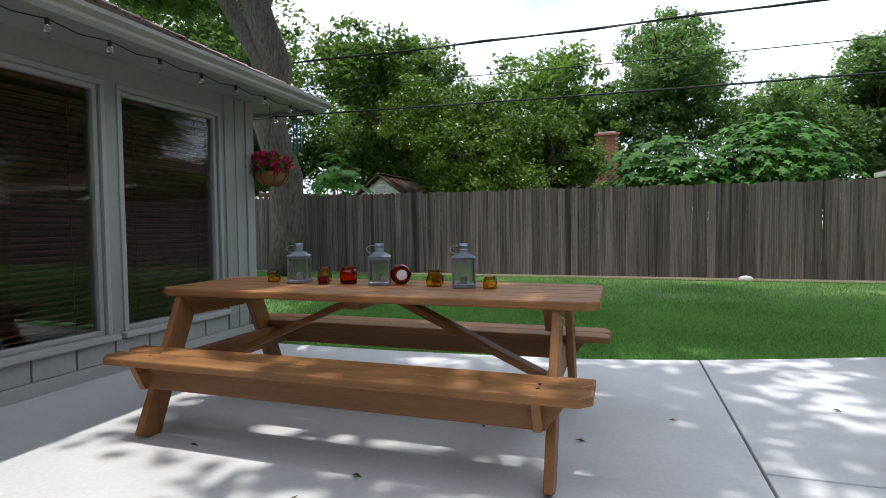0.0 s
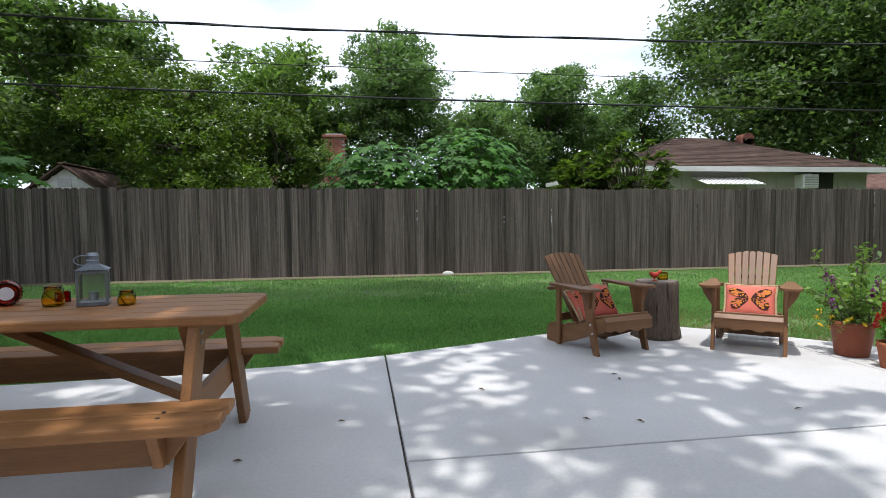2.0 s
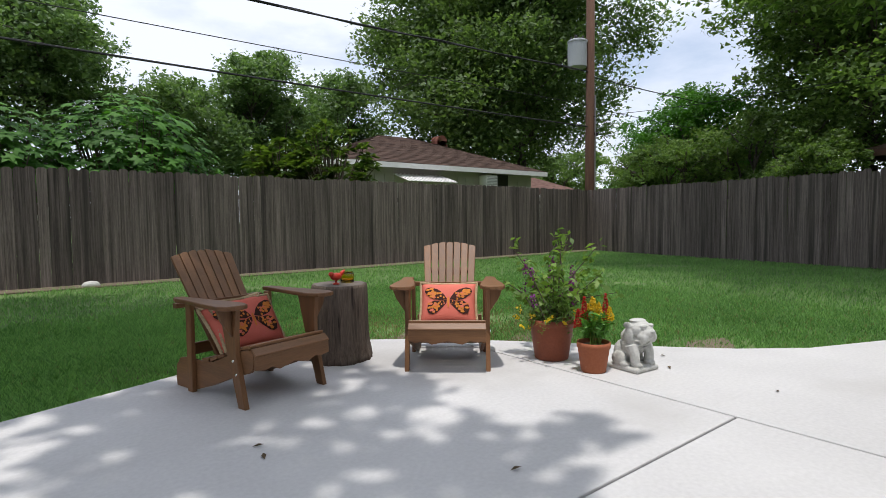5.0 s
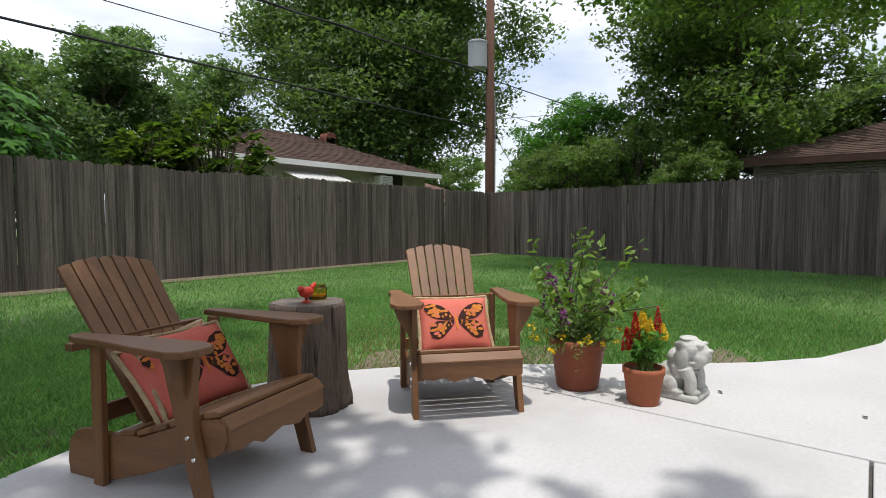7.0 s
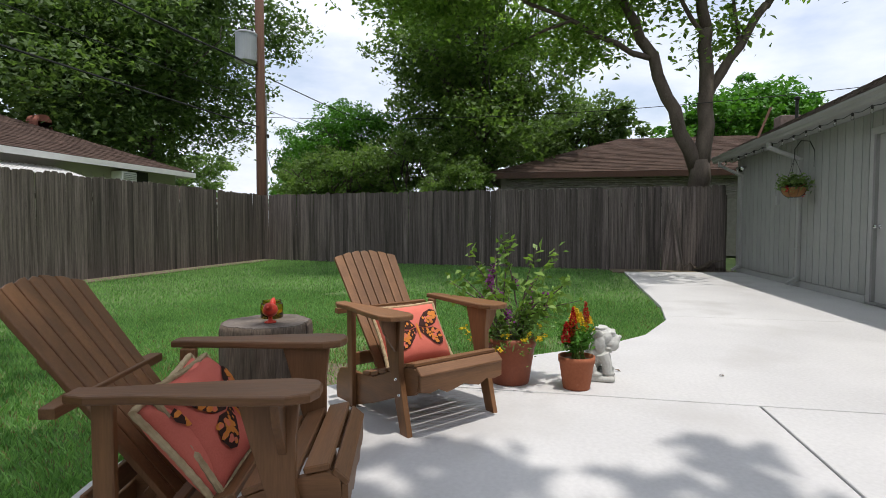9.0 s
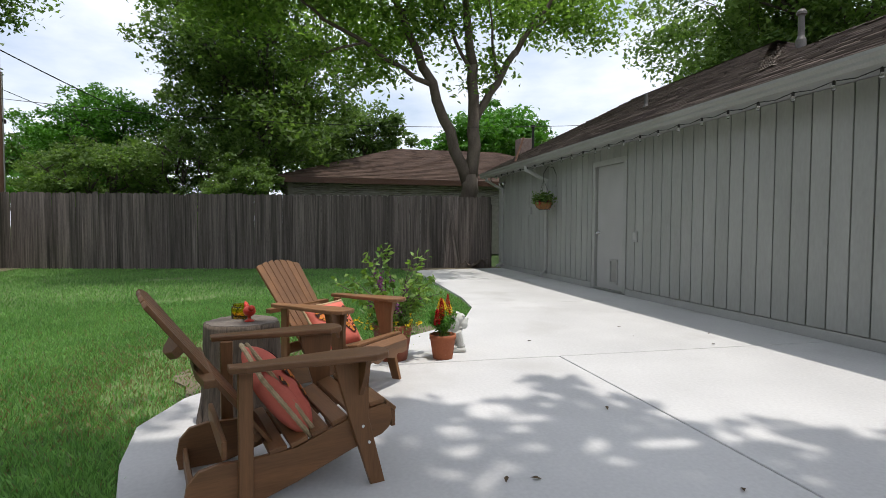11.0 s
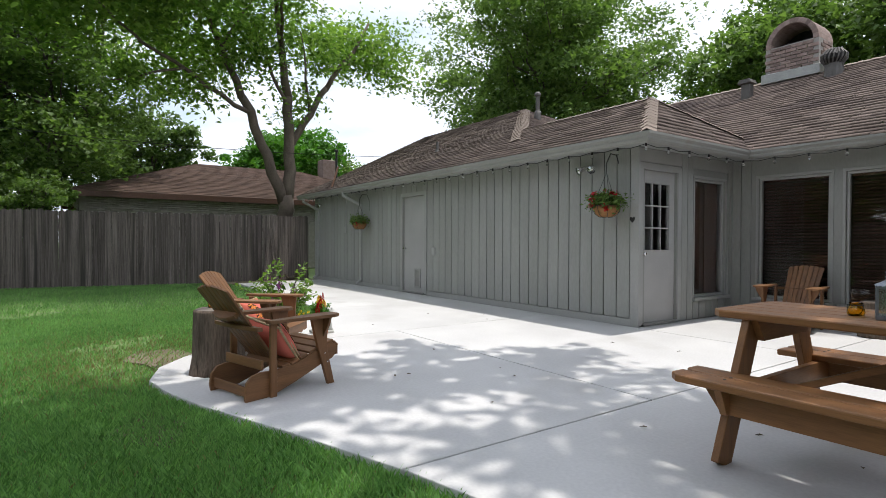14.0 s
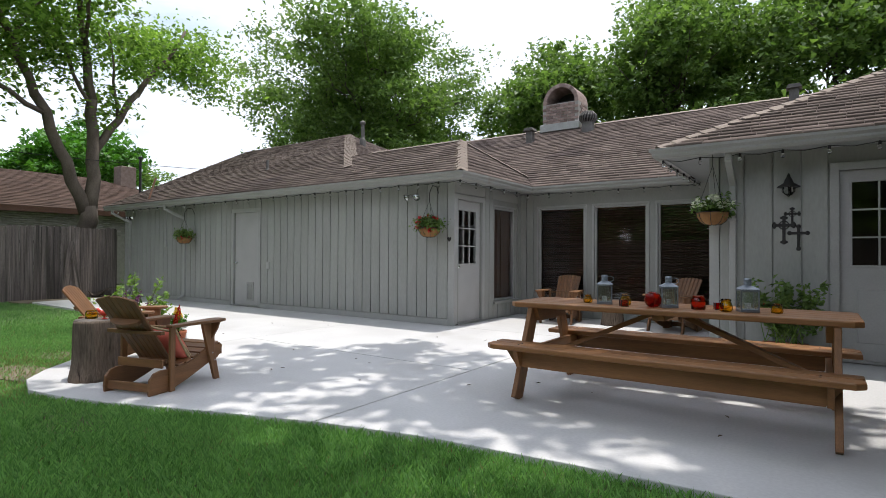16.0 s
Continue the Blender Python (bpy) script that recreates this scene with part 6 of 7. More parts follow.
turbine(3.0, -4.7, 4.36)
pipe_vent(8.45, -2.4, 4.28, 0.42, 0.05, True, "capped galvanised flue pipe on the roof")
pipe_vent(9.6, -0.2, 3.26, 0.25, 0.035, False, "thin grey plumbing vent on the roof")
pipe_vent(-2.3, -4.7, 4.28, 0.18, 0.03, False, "short white plumbing vent on the roof")


def box_vent(x, y, z):
    t = thing("box_vent", Matrix.Translation((x, y, z)), "square metal vent hood on the roof", "roof vent", "roof vents")
    part("duct", box(0, 0, 0.05, 0.17, 0.17, 0.4, 0.008), VENT, t)
    part("hood", prism([(-0.14, 0.24), (0.14, 0.24), (0.10, 0.32), (-0.10, 0.32)], 0.26, Matrix.Translation((0, 0.13, 0)) @ pose(0, 0, 0, 90, 0, 0), 0.004), VENT, t)


box_vent(4.36, -4.25, 4.10)
box_vent(-1.3, -4.85, 4.38)
t = thing("roof_strap", Matrix.Translation((12.6, 1.2, 2.57)), "rusty bent metal strap standing on the eave", "bracket")
part("strap", beam((0, 0, 0), (0.25, -0.3, 0.62), 0.05, 0.02, 0.004), POLE, t)


# ---- cushions with a butterfly print ----
def cushion(m, label):
    t = thing("cushion", m, label, "cushion", "butterfly cushions")
    A, B, T = 0.203, 0.166, 0.064
    def swell(x, z):
        u, v = min(1, abs(x) / A), min(1, abs(z) / B)
        return T * math.sqrt(max(0, 1 - u ** 3.5)) * math.sqrt(max(0, 1 - v ** 3.5))
    b = bmesh.new()
    n, k = 22, 18
    def corner(u, v):
        pin = 1 - 0.05 * (1 - abs(u) ** 2) * abs(v) - 0.05 * (1 - abs(v) ** 2) * abs(u)
        return u * A * pin, v * B * pin
    for side in (1, -1):
        g = []
        for i in range(n + 1):
            row = []
            for j in range(k + 1):
                u, v = -1 + 2 * i / n, -1 + 2 * j / k
                x, z = corner(u, v)
                row.append(b.verts.new((x, side * T * math.sqrt(max(0, 1 - abs(u) ** 3.5)) * math.sqrt(max(0, 1 - abs(v) ** 3.5)), z)))
            g.append(row)
        for i in range(n):
            for j in range(k):
                q = (g[i][j], g[i + 1][j], g[i + 1][j + 1], g[i][j + 1])
                b.faces.new(q if side < 0 else q[::-1])
    bmesh.ops.remove_doubles(b, verts=b.verts, dist=1e-5)
    part("cover", b, FABRIC, t, "", True)
    ring = []
    for i in range(81):
        q = i / 80 * 4
        e, f = int(q) % 4, (q % 1) * 2 - 1
        u, v = ((f, -1), (1, f), (-f, 1), (-1, -f))[e]
        x, z = corner(u, v)
        ring.append((x * 1.02, 0, z * 1.02))
    part("piping", tube(ring, [0.009 + 0.0015 * (i % 2) for i in range(81)], 7), JUTE, t, "braided jute piping")

    def flat(name, outline, mat, lift):
        """A printed patch that follows the cushion's swell."""
        bb = bmesh.new()
        vs = [bb.verts.new((x, 0, z)) for x, z in outline]
        bb.faces.new(vs)
        bmesh.ops.triangulate(bb, faces=bb.faces)
        for _ in range(2):
            bmesh.ops.subdivide_edges(bb, edges=bb.edges[:], cuts=1, use_grid_fill=True)
        for v in bb.verts:
            v.co.y = swell(v.co.x, v.co.z) + lift
        bmesh.ops.recalc_face_normals(bb, faces=bb.faces)
        return part(name, bb, mat, t)
    rng = np.random.default_rng(7)
    for s in (-1, 1):
        upper = [(0.008, 0.01), (0.03, 0.045), (0.06, 0.07), (0.10, 0.085), (0.128, 0.08), (0.132, 0.06), (0.12, 0.04), (0.10, 0.018), (0.08, 0.008), (0.04, 0.0)]
        lower = [(0.008, 0.006), (0.04, -0.004), (0.08, 0.0), (0.108, -0.015), (0.118, -0.045), (0.108, -0.072), (0.085, -0.08), (0.06, -0.07), (0.03, -0.04), (0.01, -0.015)]
        flat("wing_print", [(s * x * 1.28, z * 1.28) for x, z in upper], INK, 0.0035)
        flat("wing_print", [(s * x * 1.28, z * 1.28) for x, z in lower], INK, 0.0032)
        upper, lower = [(x * 1.28, z * 1.28) for x, z in upper], [(x * 1.28, z * 1.28) for x, z in lower]
        for poly, cnt in ((upper, 30), (lower, 34)):
            made = 0
            cx, cz = sum(p[0] for p in poly) / len(poly), sum(p[1] for p in poly) / len(poly)
            for i in range(400):
                if made >= cnt:
                    break
                a = poly[rng.integers(len(poly))]
                q = rng.uniform(0.1, 0.86)
                x, z = cx + (a[0] - cx) * q, cz + (a[1] - cz) * q
                r = rng.uniform(0.006, 0.0105)
                pts = [(s * (x + r * 1.5 * math.cos(w) * x / 0.1), z + r * math.sin(w)) for w in (0, 1.05, 2.1, 3.14, 4.2, 5.25)]
                flat("spot_print", pts, ORANGEINK if rng.uniform() < 0.8 else FABRIC, 0.0052)
                made += 1
    flat("body_print", [(-0.004, 0.028), (0.004, 0.028), (0.007, 0.0), (0.004, -0.055), (-0.004, -0.055), (-0.007, 0.0)], ORANGEINK, 0.0058)
    return t


CUSHION = Matrix.Translation((0.0, -0.285, 0.385)) @ pose(0, 0, 0, 34, 0, 0)
c1 = cushion(CH1 @ Matrix.Translation((0.03, -0.305, 0.375)) @ pose(0, 0, 0, 36, 7, 2), "coral cushion with a printed butterfly and jute piping")
copy_thing(c1, CH2 @ CUSHION)
copy_thing(c1, third.matrix_world @ CUSHION)
copy_thing(c1, fourth.matrix_world @ CUSHION)


# ---- lanterns and candle jars on the picnic table ----
TT = 0.755


def lantern(x, y, turn):
    t = thing("lantern", pose(x, y, TT, 0, 0, turn), "galvanised metal candle lantern with ribbed glass sides", "lantern", "lanterns on the picnic table")
    a = 0.056
    part("base", box(0, 0, 0.011, 0.124, 0.124, 0.022, 0.003), GALV, t)
    for sx in (-1, 1):
        for sy in (-1, 1):
            part("post", box(sx * a, sy * a, 0.088, 0.010, 0.010, 0.134, 0.001), GALV, t)
    for k in range(4):
        m = Matrix.Rotation(k * math.pi / 2, 4, "Z")
        g = part("glass_side", box(0, a, 0.085, 0.1, 0.003, 0.125, 0, None), FROST, t)
        g.matrix_basis = m
        b = bmesh.new()
        for i in range(6):
            b = box(-0.035 + i * 0.014, a + 0.001, 0.085, 0.004, 0.003, 0.122, 0.0008, None, b)
        g2 = part("glass_ribs", b, FROST, t)
        g2.matrix_basis = m
        for i in range(6):
            c = part("crown_tooth", box(-0.045 + i * 0.018, a + 0.004, 0.160, 0.010, 0.004, 0.012, 0.001), GALV, t)
            c.matrix_basis = m
    part("top_band", box(0, 0, 0.153, 0.122, 0.122, 0.012, 0.002), GALV, t)
    b = bmesh.new()
    lo = [b.verts.new((sx * 0.066, sy * 0.066, 0.163)) for sx, sy in ((-1, -1), (1, -1), (1, 1), (-1, 1))]
    hi = [b.verts.new((sx * 0.024, sy * 0.024, 0.188)) for sx, sy in ((-1, -1), (1, -1), (1, 1), (-1, 1))]
    b.faces.new(lo[::-1])
    b.faces.new(hi)
    for i in range(4):
        b.faces.new((lo[i], lo[(i + 1) % 4], hi[(i + 1) % 4], hi[i]))
    part("roof", b, GALV, t)
    part("chimney_cap", lathe([(0.026, 0.186), (0.024, 0.20), (0.027, 0.203), (0.024, 0.207), (0.024, 0.222), (0.027, 0.225), (0.022, 0.238), (0, 0.24)], 24), GALV, t)
    ring = [(-0.018 + 0.034 * math.cos(w) - 0.02, 0.0, 0.205 + 0.022 * math.sin(w)) for w in [i * math.pi / 9 for i in range(19)]]
    part("ring", tube(ring, 0.0028, 6), GALV, t)
    part("candle", lathe([(0.02, 0.022), (0.02, 0.06), (0.015, 0.062), (0, 0.06)], 16), PAPER, t)


for x, y, a in ((-1.29, 3.95, 22), (-0.755, 3.94, 20), (-0.255, 3.94, 18)):
    lantern(x, y, a)


def glass_jar(name, x, y, z, prof, mat, label, wire=True, m=None):
    t = thing(name, m or Matrix.Translation((x, y, z)), label, "candle jar", "candle jars")
    rev = [(max(0.001, r - 0.004), zz + (0.005 if i == 0 else 0)) for i, (r, zz) in enumerate(prof)][::-1]
    part("jar", lathe(prof + rev, 28), mat, t, "", True)
    r1, z1 = prof[-1]
    if wire:
        part("wire", tube([((r1 + 0.002) * math.cos(a), (r1 + 0.002) * math.sin(a), z1 - 0.012) for a in [i * math.pi / 12 for i in range(25)]], 0.0018, 6), IRON, t)
        part("handle", tube([((r1 + 0.004) * math.cos(a), 0.006 + 0.02 * math.sin(a), z1 - 0.012 - 0.055 * math.sin(a)) for a in [i * math.pi / 10 for i in range(11)]], 0.0018, 6), IRON, t)
    return t


AMB = [(0.026, 0), (0.036, 0.004), (0.039, 0.02), (0.037, 0.04), (0.028, 0.06), (0.027, 0.072), (0.031, 0.08)]
AMB = [(r * 1.16, z * 1.12) for r, z in AMB]
AMBS = [(r * 0.86, z * 0.74) for r, z in AMB]
BIGRED = [(0.045, 0), (0.05, 0.005), (0.051, 0.06), (0.048, 0.078), (0.041, 0.085), (0.041, 0.094), (0.044, 0.098)]
amber = "amber glass votive jar with a wire handle on the table"
glass_jar("amber_jar", -1.47, 3.95, TT, AMBS, AMBER, amber)
glass_jar("amber_jar", -1.16, 4.02, TT, AMB, AMBER, amber)
glass_jar("amber_jar", -0.425, 3.94, TT, AMB, AMBER, amber)
glass_jar("amber_jar", -0.10, 3.90, TT, AMBS, AMBER, amber)
glass_jar("red_jar", -0.97, 3.97, TT, BIGRED, ORANGEGLASS, "wide red-orange glass jar standing on the table", False)
tipped = Matrix.Translation((-0.66, 4.02, TT + 0.0595)) @ pose(0, 0, 0, 90, 0, 28) @ Matrix.Translation((0, 0, -0.03)) @ Matrix.Scale(1.15, 4)
t = glass_jar("red_jar", 0, 0, 0, BIGRED, REDGLASS, "ribbed red glass jar lying on its side on the table", False, tipped)
part("label_disc", lathe([(0.026, 0.1), (0.026, 0.101), (0, 0.1015)], 24), PAPER, t, "round white paper label")
for i in range(24):
    a = i * math.pi / 12
    part("rib", tube([(0.0515 * math.cos(a), 0.0515 * math.sin(a), 0.008), (0.0515 * math.cos(a), 0.0515 * math.sin(a), 0.07)], 0.0022, 5), REDGLASS, t)
def square_votive(x, y, turn):
    t = thing("square_votive", pose(x, y, TT, 0, 0, turn), "small square red glass votive with dark edges", "candle holder", "square votives")
    for k in range(4):
        g = part("glass_side", box(0, 0.024, 0.026, 0.048, 0.003, 0.046), REDGLASS, t)
        g.matrix_basis = Matrix.Rotation(k * math.pi / 2, 4, "Z")
        part("edge", box(0.0255 * (1 if k in (0, 1) else -1), 0.0255 * (1 if k in (0, 3) else -1), 0.026, 0.005, 0.005, 0.052), IRON, t)
    part("base", box(0, 0, 0.003, 0.05, 0.05, 0.006), IRON, t)


square_votive(-1.095, 3.90, 20)
square_votive(-0.45, 4.07, 35)
# on the stump: an amber jar and a red bird dish
glass_jar("amber_jar", 3.85, 6.10, 0.543, [(r * 1.0, z * 0.8) for r, z in BIGRED], AMBER, "amber glass jar standing on the log stump")
t = thing("bird_dish", pose(3.73, 6.04, 0.543, 0, 0, 200), "small red glazed bird figurine on a foot", "figurine")
b = lathe([(0.026, 0), (0.024, 0.006), (0.009, 0.012), (0.008, 0.025), (0.02, 0.032)], 20)
b = blob(0, 0, 0.055, 0.05, 0.032, 0.028, b, 16)
b = blob(0.048, 0, 0.075, 0.02, 0.018, 0.018, b, 12)
b = tube([(-0.04, 0, 0.06), (-0.075, 0, 0.085), (-0.09, 0, 0.095)], [0.016, 0.012, 0.005], 8, b)
b = tube([(0.062, 0, 0.076), (0.08, 0, 0.074)], [0.006, 0.001], 6, b)
part("body", b, REDPAINT, t, "", True)


# ---- utility pole and wires ----
t = thing("utility_pole", Matrix.Translation((16.9, 13.72, 0)), "brown timber utility pole with a grey transformer drum", "utility pole")
part("pole", lathe([(0.16, -0.05), (0.15, 2), (0.125, 9.6), (0.0, 9.62)], 20), POLE, t, "", True)
drum = part("transformer", lathe([(0.27, 5.87), (0.31, 5.89), (0.31, 6.66), (0.325, 6.67), (0.325, 6.71), (0.29, 6.74), (0.1, 6.78), (0, 6.78)], 28, Matrix.Translation((-0.36, 0.24, 0))), TRANSFORMER, t, "grey painted transformer drum")
for k, a in enumerate((2.4, 3.6, 4.8)):
    part("bushing", lathe([(0.03, 0), (0.045, 0.02), (0.03, 0.04), (0.045, 0.06), (0.03, 0.08), (0.015, 0.12), (0, 0.125)], 12, Matrix.Translation((-0.36 + 0.2 * math.cos(a), 0.24 + 0.2 * math.sin(a), 6.75))), IRON, drum)
for z in (6.05, 6.5):
    part("bracket", box(-0.15, 0.1, z, 0.3, 0.1, 0.06, 0.01), STEEL, t)
part("crossarm", box(0, 0.1, 9.2, 2.2, 0.1, 0.12, 0.01), POLE, t)
part("conduit", tube([(0.14, -0.1, 0), (0.14, -0.1, 5.0)], 0.03, 8), STEEL, t)
part("clamp", box(0.15, -0.05, 3.75, 0.3, 0.14, 0.12, 0.02), IRON, t)


def wire(p0, p1, r, sag, label, twist=False):
    p0, p1 = Vector(p0), Vector(p1)
    n = 40
    pts = [p0.lerp(p1, i / n) - Vector((0, 0, sag * 4 * (i / n) * (1 - i / n))) for i in range(n + 1)]
    b = tube(pts, r, 6)
    if twist:
        b = tube([p + Vector((0, 0.03 * math.cos(i * 1.7), 0.03 * math.sin(i * 1.7))) for i, p in enumerate(pts)], r * 0.8, 5, b)
    tagged(part("overhead_wire", b, CABLE), label, "wire", "overhead wires")


wire((16.9, 13.72, 5.75), (-32, 14.9, 6.7), 0.022, 0.6, "black twisted overhead service cable", True)
wire((16.9, 13.72, 4.68), (-32, 14.9, 5.7), 0.010, 0.35, "thin black overhead wire")
wire((16.9, 13.72, 3.97), (-32, 14.9, 5.1), 0.022, 0.35, "thick black overhead telephone cable")
wire((16.9, 13.72, 5.6), (45, 6, 5.4), 0.018, 0.8, "black overhead cable running past the trees")
wire((16.9, 13.72, 4.6), (45, 6, 4.6), 0.01, 0.8, "thin black overhead wire past the trees")
wire((16.9, 13.72, 4.2), (40, 26, 5.0), 0.012, 0.5, "thin black overhead wire to the far houses")
wire((16.9, 13.72, 9.2), (30, 5, 8.6), 0.006, 0.4, "thin overhead wire from the pole top")
wire((16.9, 13.72, 4.3), (14.5, -3.0, 4.0), 0.008, 0.35, "thin wire drooping to the neighbouring roof")


# ---- houses beyond the fence ----
def hip_house(name, x0, x1, y0, y1, wall_h, ridge_h, wall_mat, roof_mat, label, over=0.5):
    t = thing(name, Matrix.Translation((x0, y0, 0)), label, "house", "neighbouring houses")
    w, d = x1 - x0, y1 - y0
    b = bmesh.new()
    for cx, cy, sx, sy in ((w / 2, 0.1, w, 0.2), (w / 2, d - 0.1, w, 0.2), (0.1, d / 2, 0.2, d - 0.4), (w - 0.1, d / 2, 0.2, d - 0.4)):
        b = box(cx, cy, wall_h / 2, sx, sy, wall_h, 0, None, b)
    part("wall", b, wall_mat, t)
    e = wall_h
    lo = [(-over, -over, e), (w + over, -over, e), (w + over, d + over, e), (-over, d + over, e)]
    if w > d:
        r = [(d / 2, d / 2, ridge_h), (w - d / 2, d / 2, ridge_h)]
        faces = [(lo[0], lo[1], r[1], r[0]), (lo[2], lo[3], r[0], r[1]), (lo[1], lo[2], r[1]), (lo[3], lo[0], r[0])]
    else:
        r = [(w / 2, w / 2, ridge_h), (w / 2, d - w / 2, ridge_h)]
        faces = [(lo[1], lo[2], r[1], r[0]), (lo[3], lo[0], r[0], r[1]), (lo[0], lo[1], r[0]), (lo[2], lo[3], r[1])]
    rf = part("roof", prism([(p[0], p[1]) for p in lo], 0.02, Matrix.Translation((0, 0, e - 0.03))), wall_mat, t)
    for i, f in enumerate(faces):
        slope(rf, f, 0.2, 0.45, 200 + i + int(x0), roof_mat)
    b = bmesh.new()
    for p, q in zip(lo, lo[1:] + lo[:1]):
        b = beam(Vector(p) - Vector((0, 0, 0.09)), Vector(q) - Vector((0, 0, 0.09)), 0.03, 0.18, 0, b)
    part("fascia", b, WHITE if wall_mat is BEIGE else DARKWOOD, t)
    return t


h1 = hip_house("house", 10.6, 19.8, 19.0, 26.5, 2.98, 4.62, BEIGE, ROOFBROWN, "beige neighbouring house with a brown shingle hip roof")
for k in range(20):
    part("batten", box(0.4 + 0.42 * k, -0.012, 1.3, 0.03, 0.025, 2.6), BEIGE, h1)
w1 = part("window", box(7.3, -0.02, 2.46, 0.9, 0.05, 0.7, 0.01), IRON, h1, "dark window beside the air conditioner")
part("air_conditioner", box(6.45, -0.22, 2.48, 0.62, 0.45, 0.5, 0.02), WHITE, h1, "white window air conditioner")
for k in range(7):
    part("grille_bar", box(6.45, -0.45, 2.30 + 0.06 * k, 0.54, 0.012, 0.02), STEEL, h1)
aw = part("awning", beam((3.1, -0.02, 2.62), (3.1, -1.0, 2.32), 2.2, 0.02, 0.002), WHITE, h1, "white corrugated metal awning")
for k in range(12):
    part("rib", beam((2.12 + 0.18 * k, -0.02, 2.645), (2.12 + 0.18 * k, -1.02, 2.34), 0.05, 0.03, 0.004), WHITE, aw)
ch = part("chimney", box(6.9, 3.6, 4.1, 0.6, 0.5, 1.0, 0.02), BRICK, h1, "low brick chimney with an arched top")
part("hood", lathe([(0.28, -0.25), (0.28, 0.25)], 20, Matrix.Translation((6.9, 3.6, 4.55)) @ pose(0, 0, 0, 90, 0, 0)), BRICK, ch)
hip_house("house", 27, 39, 30, 40, 2.7, 5.0, BEIGE, ROOFRED, "distant house with a red-brown shingle roof")
h2 = hip_house("house", 20.6, 29.5, -7.0, 6.7, 2.75, 4.55, PALEBRICK, ROOFBROWN, "brick neighbouring house with a low dark brown roof")
b = bmesh.new()
rng = np.random.default_rng(5)
vs, fs = [], []
for r in range(12):
    for k in range(62):
        y, z = 0.1 + (k + 0.5 * (r % 2)) * 0.215, 1.85 + r * 0.075
        n0 = len(vs)
        for dx, dy, dz in ((-0.012, 0, 0), (-0.012, 0.2, 0), (-0.012, 0.2, 0.062), (-0.012, 0, 0.062), (0, 0, 0), (0, 0.2, 0), (0, 0.2, 0.062), (0, 0, 0.062)):
            vs.append((dx, y + dy, z + dz))
        fs += [(n0, n0 + 3, n0 + 2, n0 + 1), (n0 + 3, n0 + 7, n0 + 6, n0 + 2), (n0, n0 + 1, n0 + 5, n0 + 4)]
b.free()
tagged(raw("bricks", vs, fs, PALEBRICK, h2), kind="stuff")
part("vent_pipe", lathe([(0.05, 3.0), (0.05, 5.1), (0.09, 5.12), (0.09, 5.2), (0, 5.24)], 12, Matrix.Translation((0.9, 4.1, 0))), IRON, h2)
hc = part("chimney", box(4.6, 3.0, 4.6, 0.7, 0.7, 1.3, 0.02), OLDBRICK, h2, "short brick chimney")
h3 = hip_house("house", -7.5, 3.2, 25.0, 33.0, 2.5, 4.0, BEIGE, ROOFBROWN, "house with a grey-brown roof mostly hidden by trees")
bc = thing("chimney", Matrix.Translation((0.0, 24.4, 0)), "tall red brick chimney beyond the fence", "chimney", "chimneys")
brick_box(bc, -0.42, 0.42, -0.3, 0.3, 1.8, 4.65, BRICK, 0.21, 0.08, 4)
part("cap", box(0, 0, 4.68, 0.98, 0.74, 0.09, 0.01), BRICK, bc)
part("crown", box(0, 0, 4.76, 0.7, 0.5, 0.08, 0.01), MORTAR, bc)


def shed(x, y):
    t = thing("shed", Matrix.Translation((x, y, 0)), "small white gabled shed beyond the fence", "shed")
    part("wall", prism([(-0.95, 0), (0.95, 0), (0.95, 2.05), (0, 2.75), (-0.95, 2.05)], 3.0, Matrix.Translation((0, 3.0, 0)) @ pose(0, 0, 0, 90, 0, 0)), WHITE, t)
    for k in range(8):
        z = 1.5 + k * 0.14
        hw = 0.95 if z < 2.05 else 0.95 * (2.75 - z) / 0.7
        part("clapboard", box(0, -0.012, z, 2 * hw - 0.04, 0.02, 0.12, 0.003), WHITE, t)
    for s in (-1, 1):
        part("roof", beam((s * 0.52, -0.2, 2.46), (s * 0.52, 3.2, 2.46), 1.5, 0.05, 0.005, up=(s * 0.75, 0, 1.0)), ROOFBROWN, t)
    part("louvre", box(0, -0.02, 2.35, 0.36, 0.02, 0.26), STEEL, t)


shed(-7.4, 18.4)
t = thing("shed", Matrix.Translation((-9.8, 17.2, 0)), "low dark-roofed outbuilding beyond the fence", "shed")
part("wall", box(0, 1.2, 1.0, 2.6, 2.4, 2.0), BEIGE, t)
part("roof", box(0.2, 1.2, 2.12, 3.4, 3.0, 0.16, 0.02, pose(0, 0, 0, 0, 3, 0)), ROOFBROWN, t)
rock = part("rock", blob(0, 0, 0.02, 0.14, 0.09, 0.07, None, 12), STONE)
rock.matrix_world = pose(2.85, 12.85, -0.03, 0, 0, 20)
tagged(rock, "small pale rock at the fence foot", "rock")
for k, (y, lean) in enumerate(((2.1, 8), (2.45, -5))):
    q = part("loose_board", box(0, 0, 0.75, 0.12, 0.02, 1.5, 0.003), FENCEWOOD)
    q.matrix_world = Matrix.Translation((14.16 + 0.169 * (y - 1.3), y, -0.02)) @ pose(0, 0, 0, 0, lean, 80)
    tagged(q, "loose weathered board leaning against the fence", "board", "loose boards")
t = thing("root_tangle", Matrix.Translation((14.25, 1.75, 0)), "tangle of dry roots and twigs by the fence", "roots")
rng = np.random.default_rng(9)
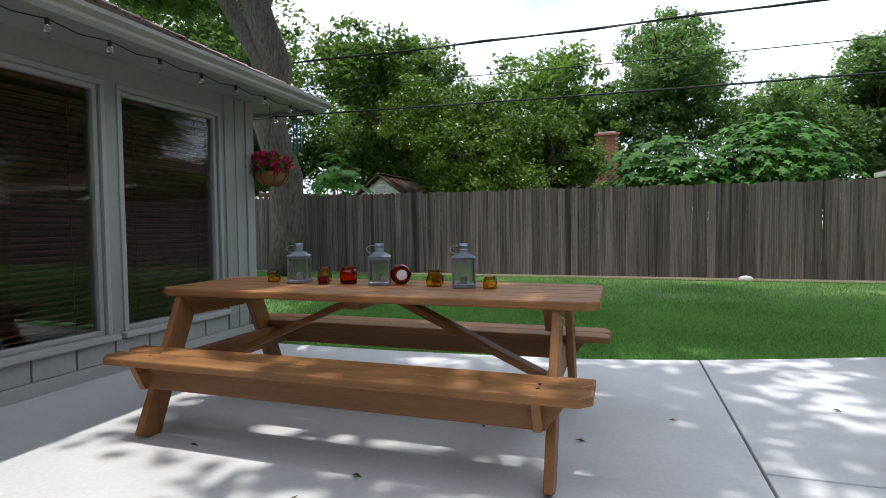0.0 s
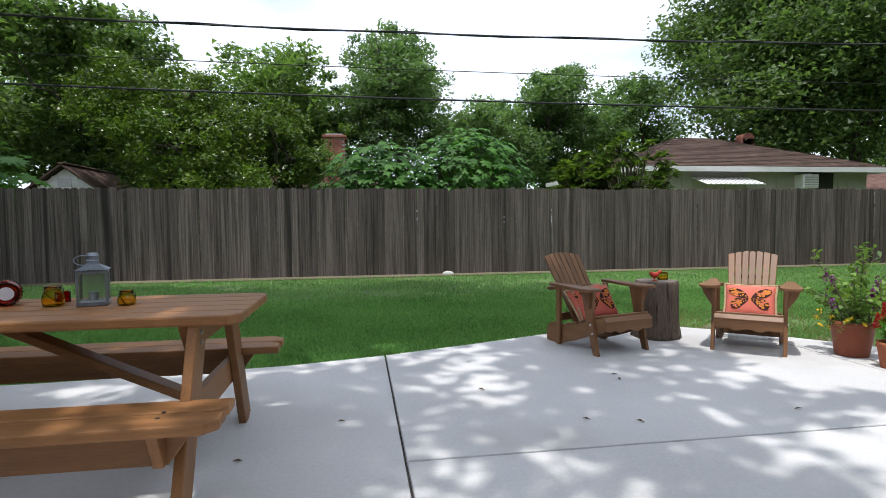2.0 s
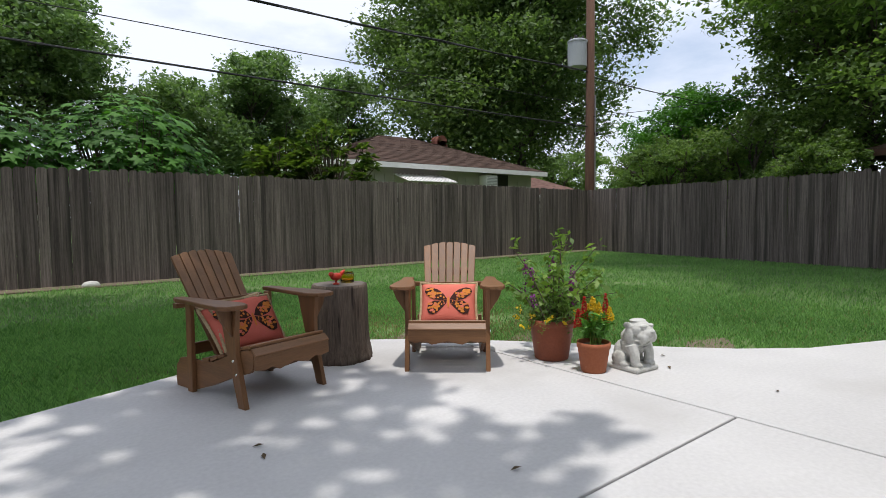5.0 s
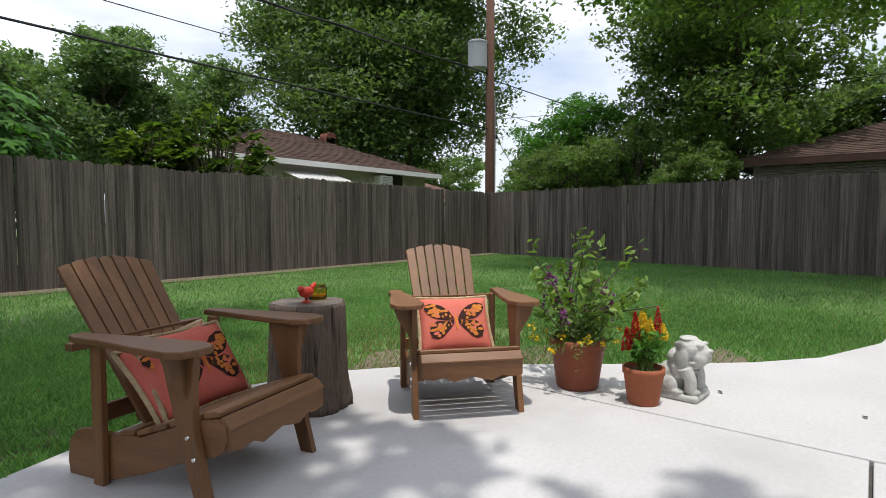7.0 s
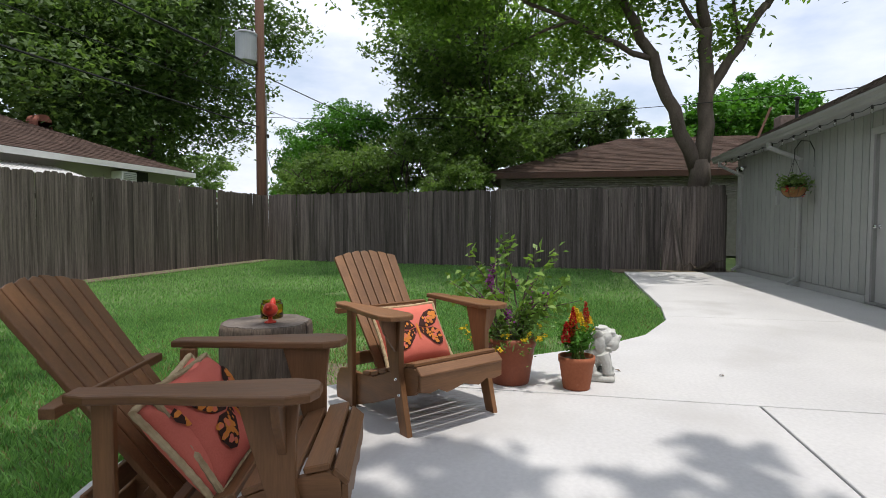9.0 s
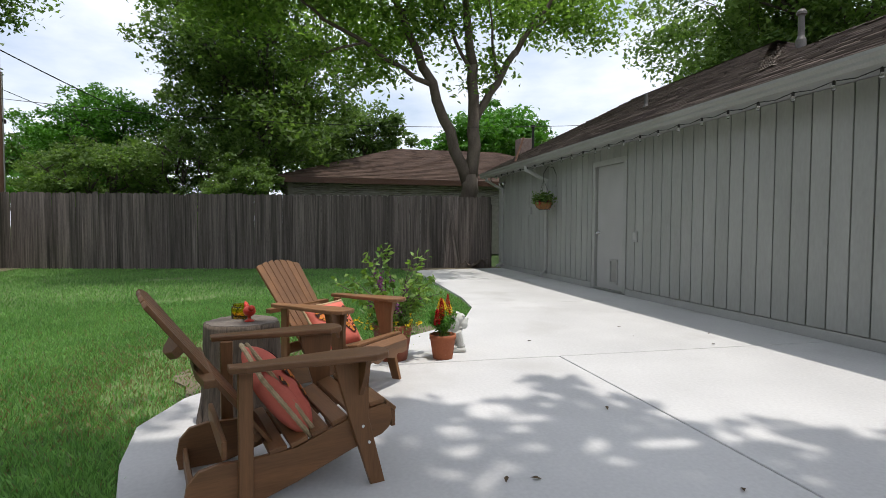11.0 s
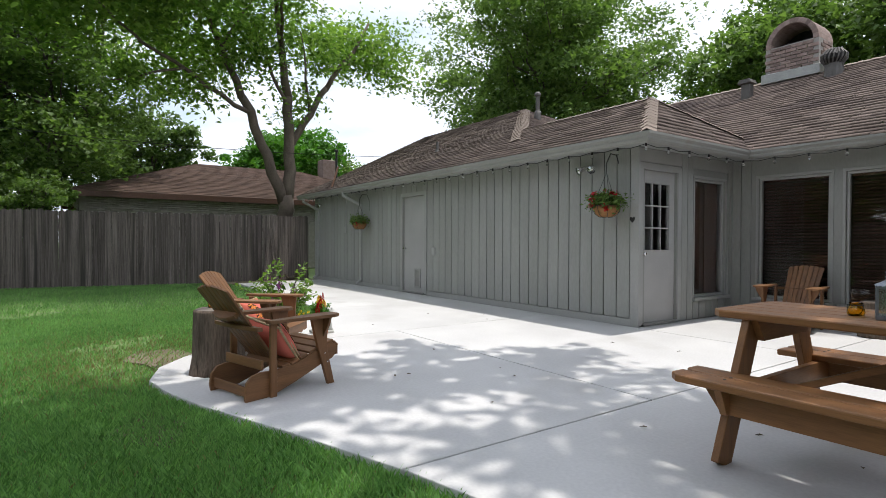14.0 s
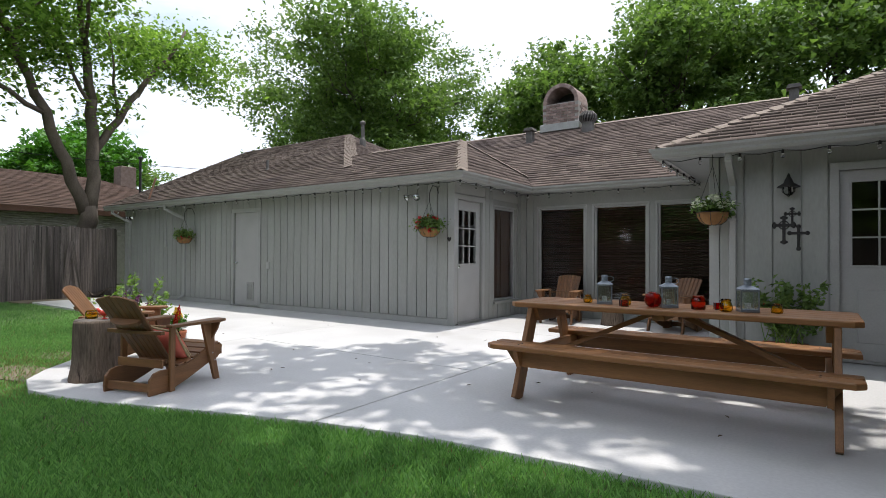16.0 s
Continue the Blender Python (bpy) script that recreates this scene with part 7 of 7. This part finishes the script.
for k in range(9):
    a = rng.uniform(0, 6.28)
    part("root", limb(rng, (0, 0, 0.03), (0.45 * math.cos(a), 0.55 * math.sin(a), rng.uniform(0.0, 0.28)), 0.025, 0.006, 5, 0.2, 0.1, 6)[0], SMOOTHBARK, t)


# ---- fallen leaves and twigs on the concrete ----
rng = np.random.default_rng(77)
LITTER = material("dry_leaf", (0.05, 0.035, 0.02), (0.13, 0.085, 0.045), 0.9, 30)
vs, fs = leaves(rng, np.zeros((1, 3)), 0.022, 1.5, 0.4, 0.25)
base = raw("fallen_leaf", vs - np.array((0, 0, vs[:, 2].min())), fs, LITTER)
tagged(base, "dry brown fallen leaf on the concrete", "leaf", "fallen leaves")
base.location = (2.2, 4.1, 0.002)
for k in range(26):
    x, y = rng.uniform(-1.5, 7.5), rng.uniform(1.6, 5.2)
    if x > 5.8 and y > 3.4:
        continue
    copy_thing(base, Matrix.Translation((x, y, 0.002)) @ Matrix.Rotation(rng.uniform(0, 6.28), 4, "Z"))


# ---- grass ----
def inside_patio(x, y):
    hit = np.zeros(len(x), dtype=bool)
    P = PATIO
    for (x0, y0), (x1, y1) in zip(P, P[1:] + P[:1]):
        c = ((y0 > y) != (y1 > y)) & (x < (x1 - x0) * (y - y0) / (y1 - y0 + 1e-12) + x0)
        hit ^= c
    return hit


def grass(name, x0, x1, y0, y1, count, h, w, seed, label, mat=None):
    rng = np.random.default_rng(seed)
    x, y = rng.uniform(x0, x1, count), rng.uniform(y0, y1, count)
    x, y = x + rng.normal(size=count) * 0.45, y + rng.normal(size=count) * 0.45
    keep = ~inside_patio(x, y) & (y < 12.98 + 0.0097 * x) & (x < 14.1 + 0.169 * (y - 1.3)) & ~((x < -3.0) & (y < 6.3)) & ~((x > 13.7) & (y < 3.5))
    bare = np.sin(x * 1.7 + 0.6 * y) * np.cos(y * 1.3 - x * 0.4) + 0.5 * np.sin(3.1 * x + 2.2 * y)
    worn = (((x - 4.95) / 0.95) ** 2 + ((y - 6.6) / 0.5) ** 2 < 1) | (((x - 6.25) / 0.5) ** 2 + ((y - 4.62) / 0.3) ** 2 < 1)
    keep &= ~((bare > 1.16) & (rng.uniform(size=count) < 0.75)) & ~(worn & (rng.uniform(size=count) < 0.6))
    x, y = x[keep], y[keep]
    n = len(x)
    a = rng.uniform(0, 2 * math.pi, n)
    hh = h * rng.uniform(0.5, 1.4, n)
    lean = rng.uniform(0.1, 0.75, n) * hh
    b = a + rng.normal(size=n) * 0.6 + 1.57
    ww = w * rng.uniform(0.6, 1.3, n)
    z0 = -0.052
    v = np.empty((n, 4, 3))
    v[:, 0] = np.stack((x - ww * np.cos(a), y - ww * np.sin(a), np.full(n, z0)), 1)
    v[:, 1] = np.stack((x + ww * np.cos(a), y + ww * np.sin(a), np.full(n, z0)), 1)
    v[:, 2] = np.stack((x + lean * 0.35 * np.cos(b) + ww * 0.7 * np.cos(a), y + lean * 0.35 * np.sin(b) + ww * 0.7 * np.sin(a), z0 + hh * 0.62), 1)
    v[:, 3] = np.stack((x + lean * np.cos(b), y + lean * np.sin(b), z0 + hh), 1)
    f = np.arange(n * 4).reshape(n, 4)
    ob = raw(name, v.reshape(-1, 3), f, mat or GRASS)
    tagged(ob, label, "grass", "", "stuff")


grass("lawn_grass", -3.2, 3.2, 5.3, 8.9, 190000, 0.05, 0.003, 1, "dense short green lawn blades by the patio edge")
grass("lawn_grass", 2.8, 9.0, 3.4, 9.4, 170000, 0.036, 0.0032, 2, "short green lawn blades round the patio")
grass("lawn_grass", -9.5, 17.0, 3.4, 13.6, 300000, 0.04, 0.0042, 3, "short green lawn blades over the wider yard")
grass("dry_grass", -3.2, 9.0, 3.4, 9.0, 15000, 0.038, 0.003, 4, "dry straw-coloured blades scattered through the lawn", DRYGRASS)
grass("dry_grass", 3.9, 6.0, 6.0, 7.2, 9000, 0.04, 0.003, 5, "dry straw-coloured blades on the worn patch of lawn", DRYGRASS)
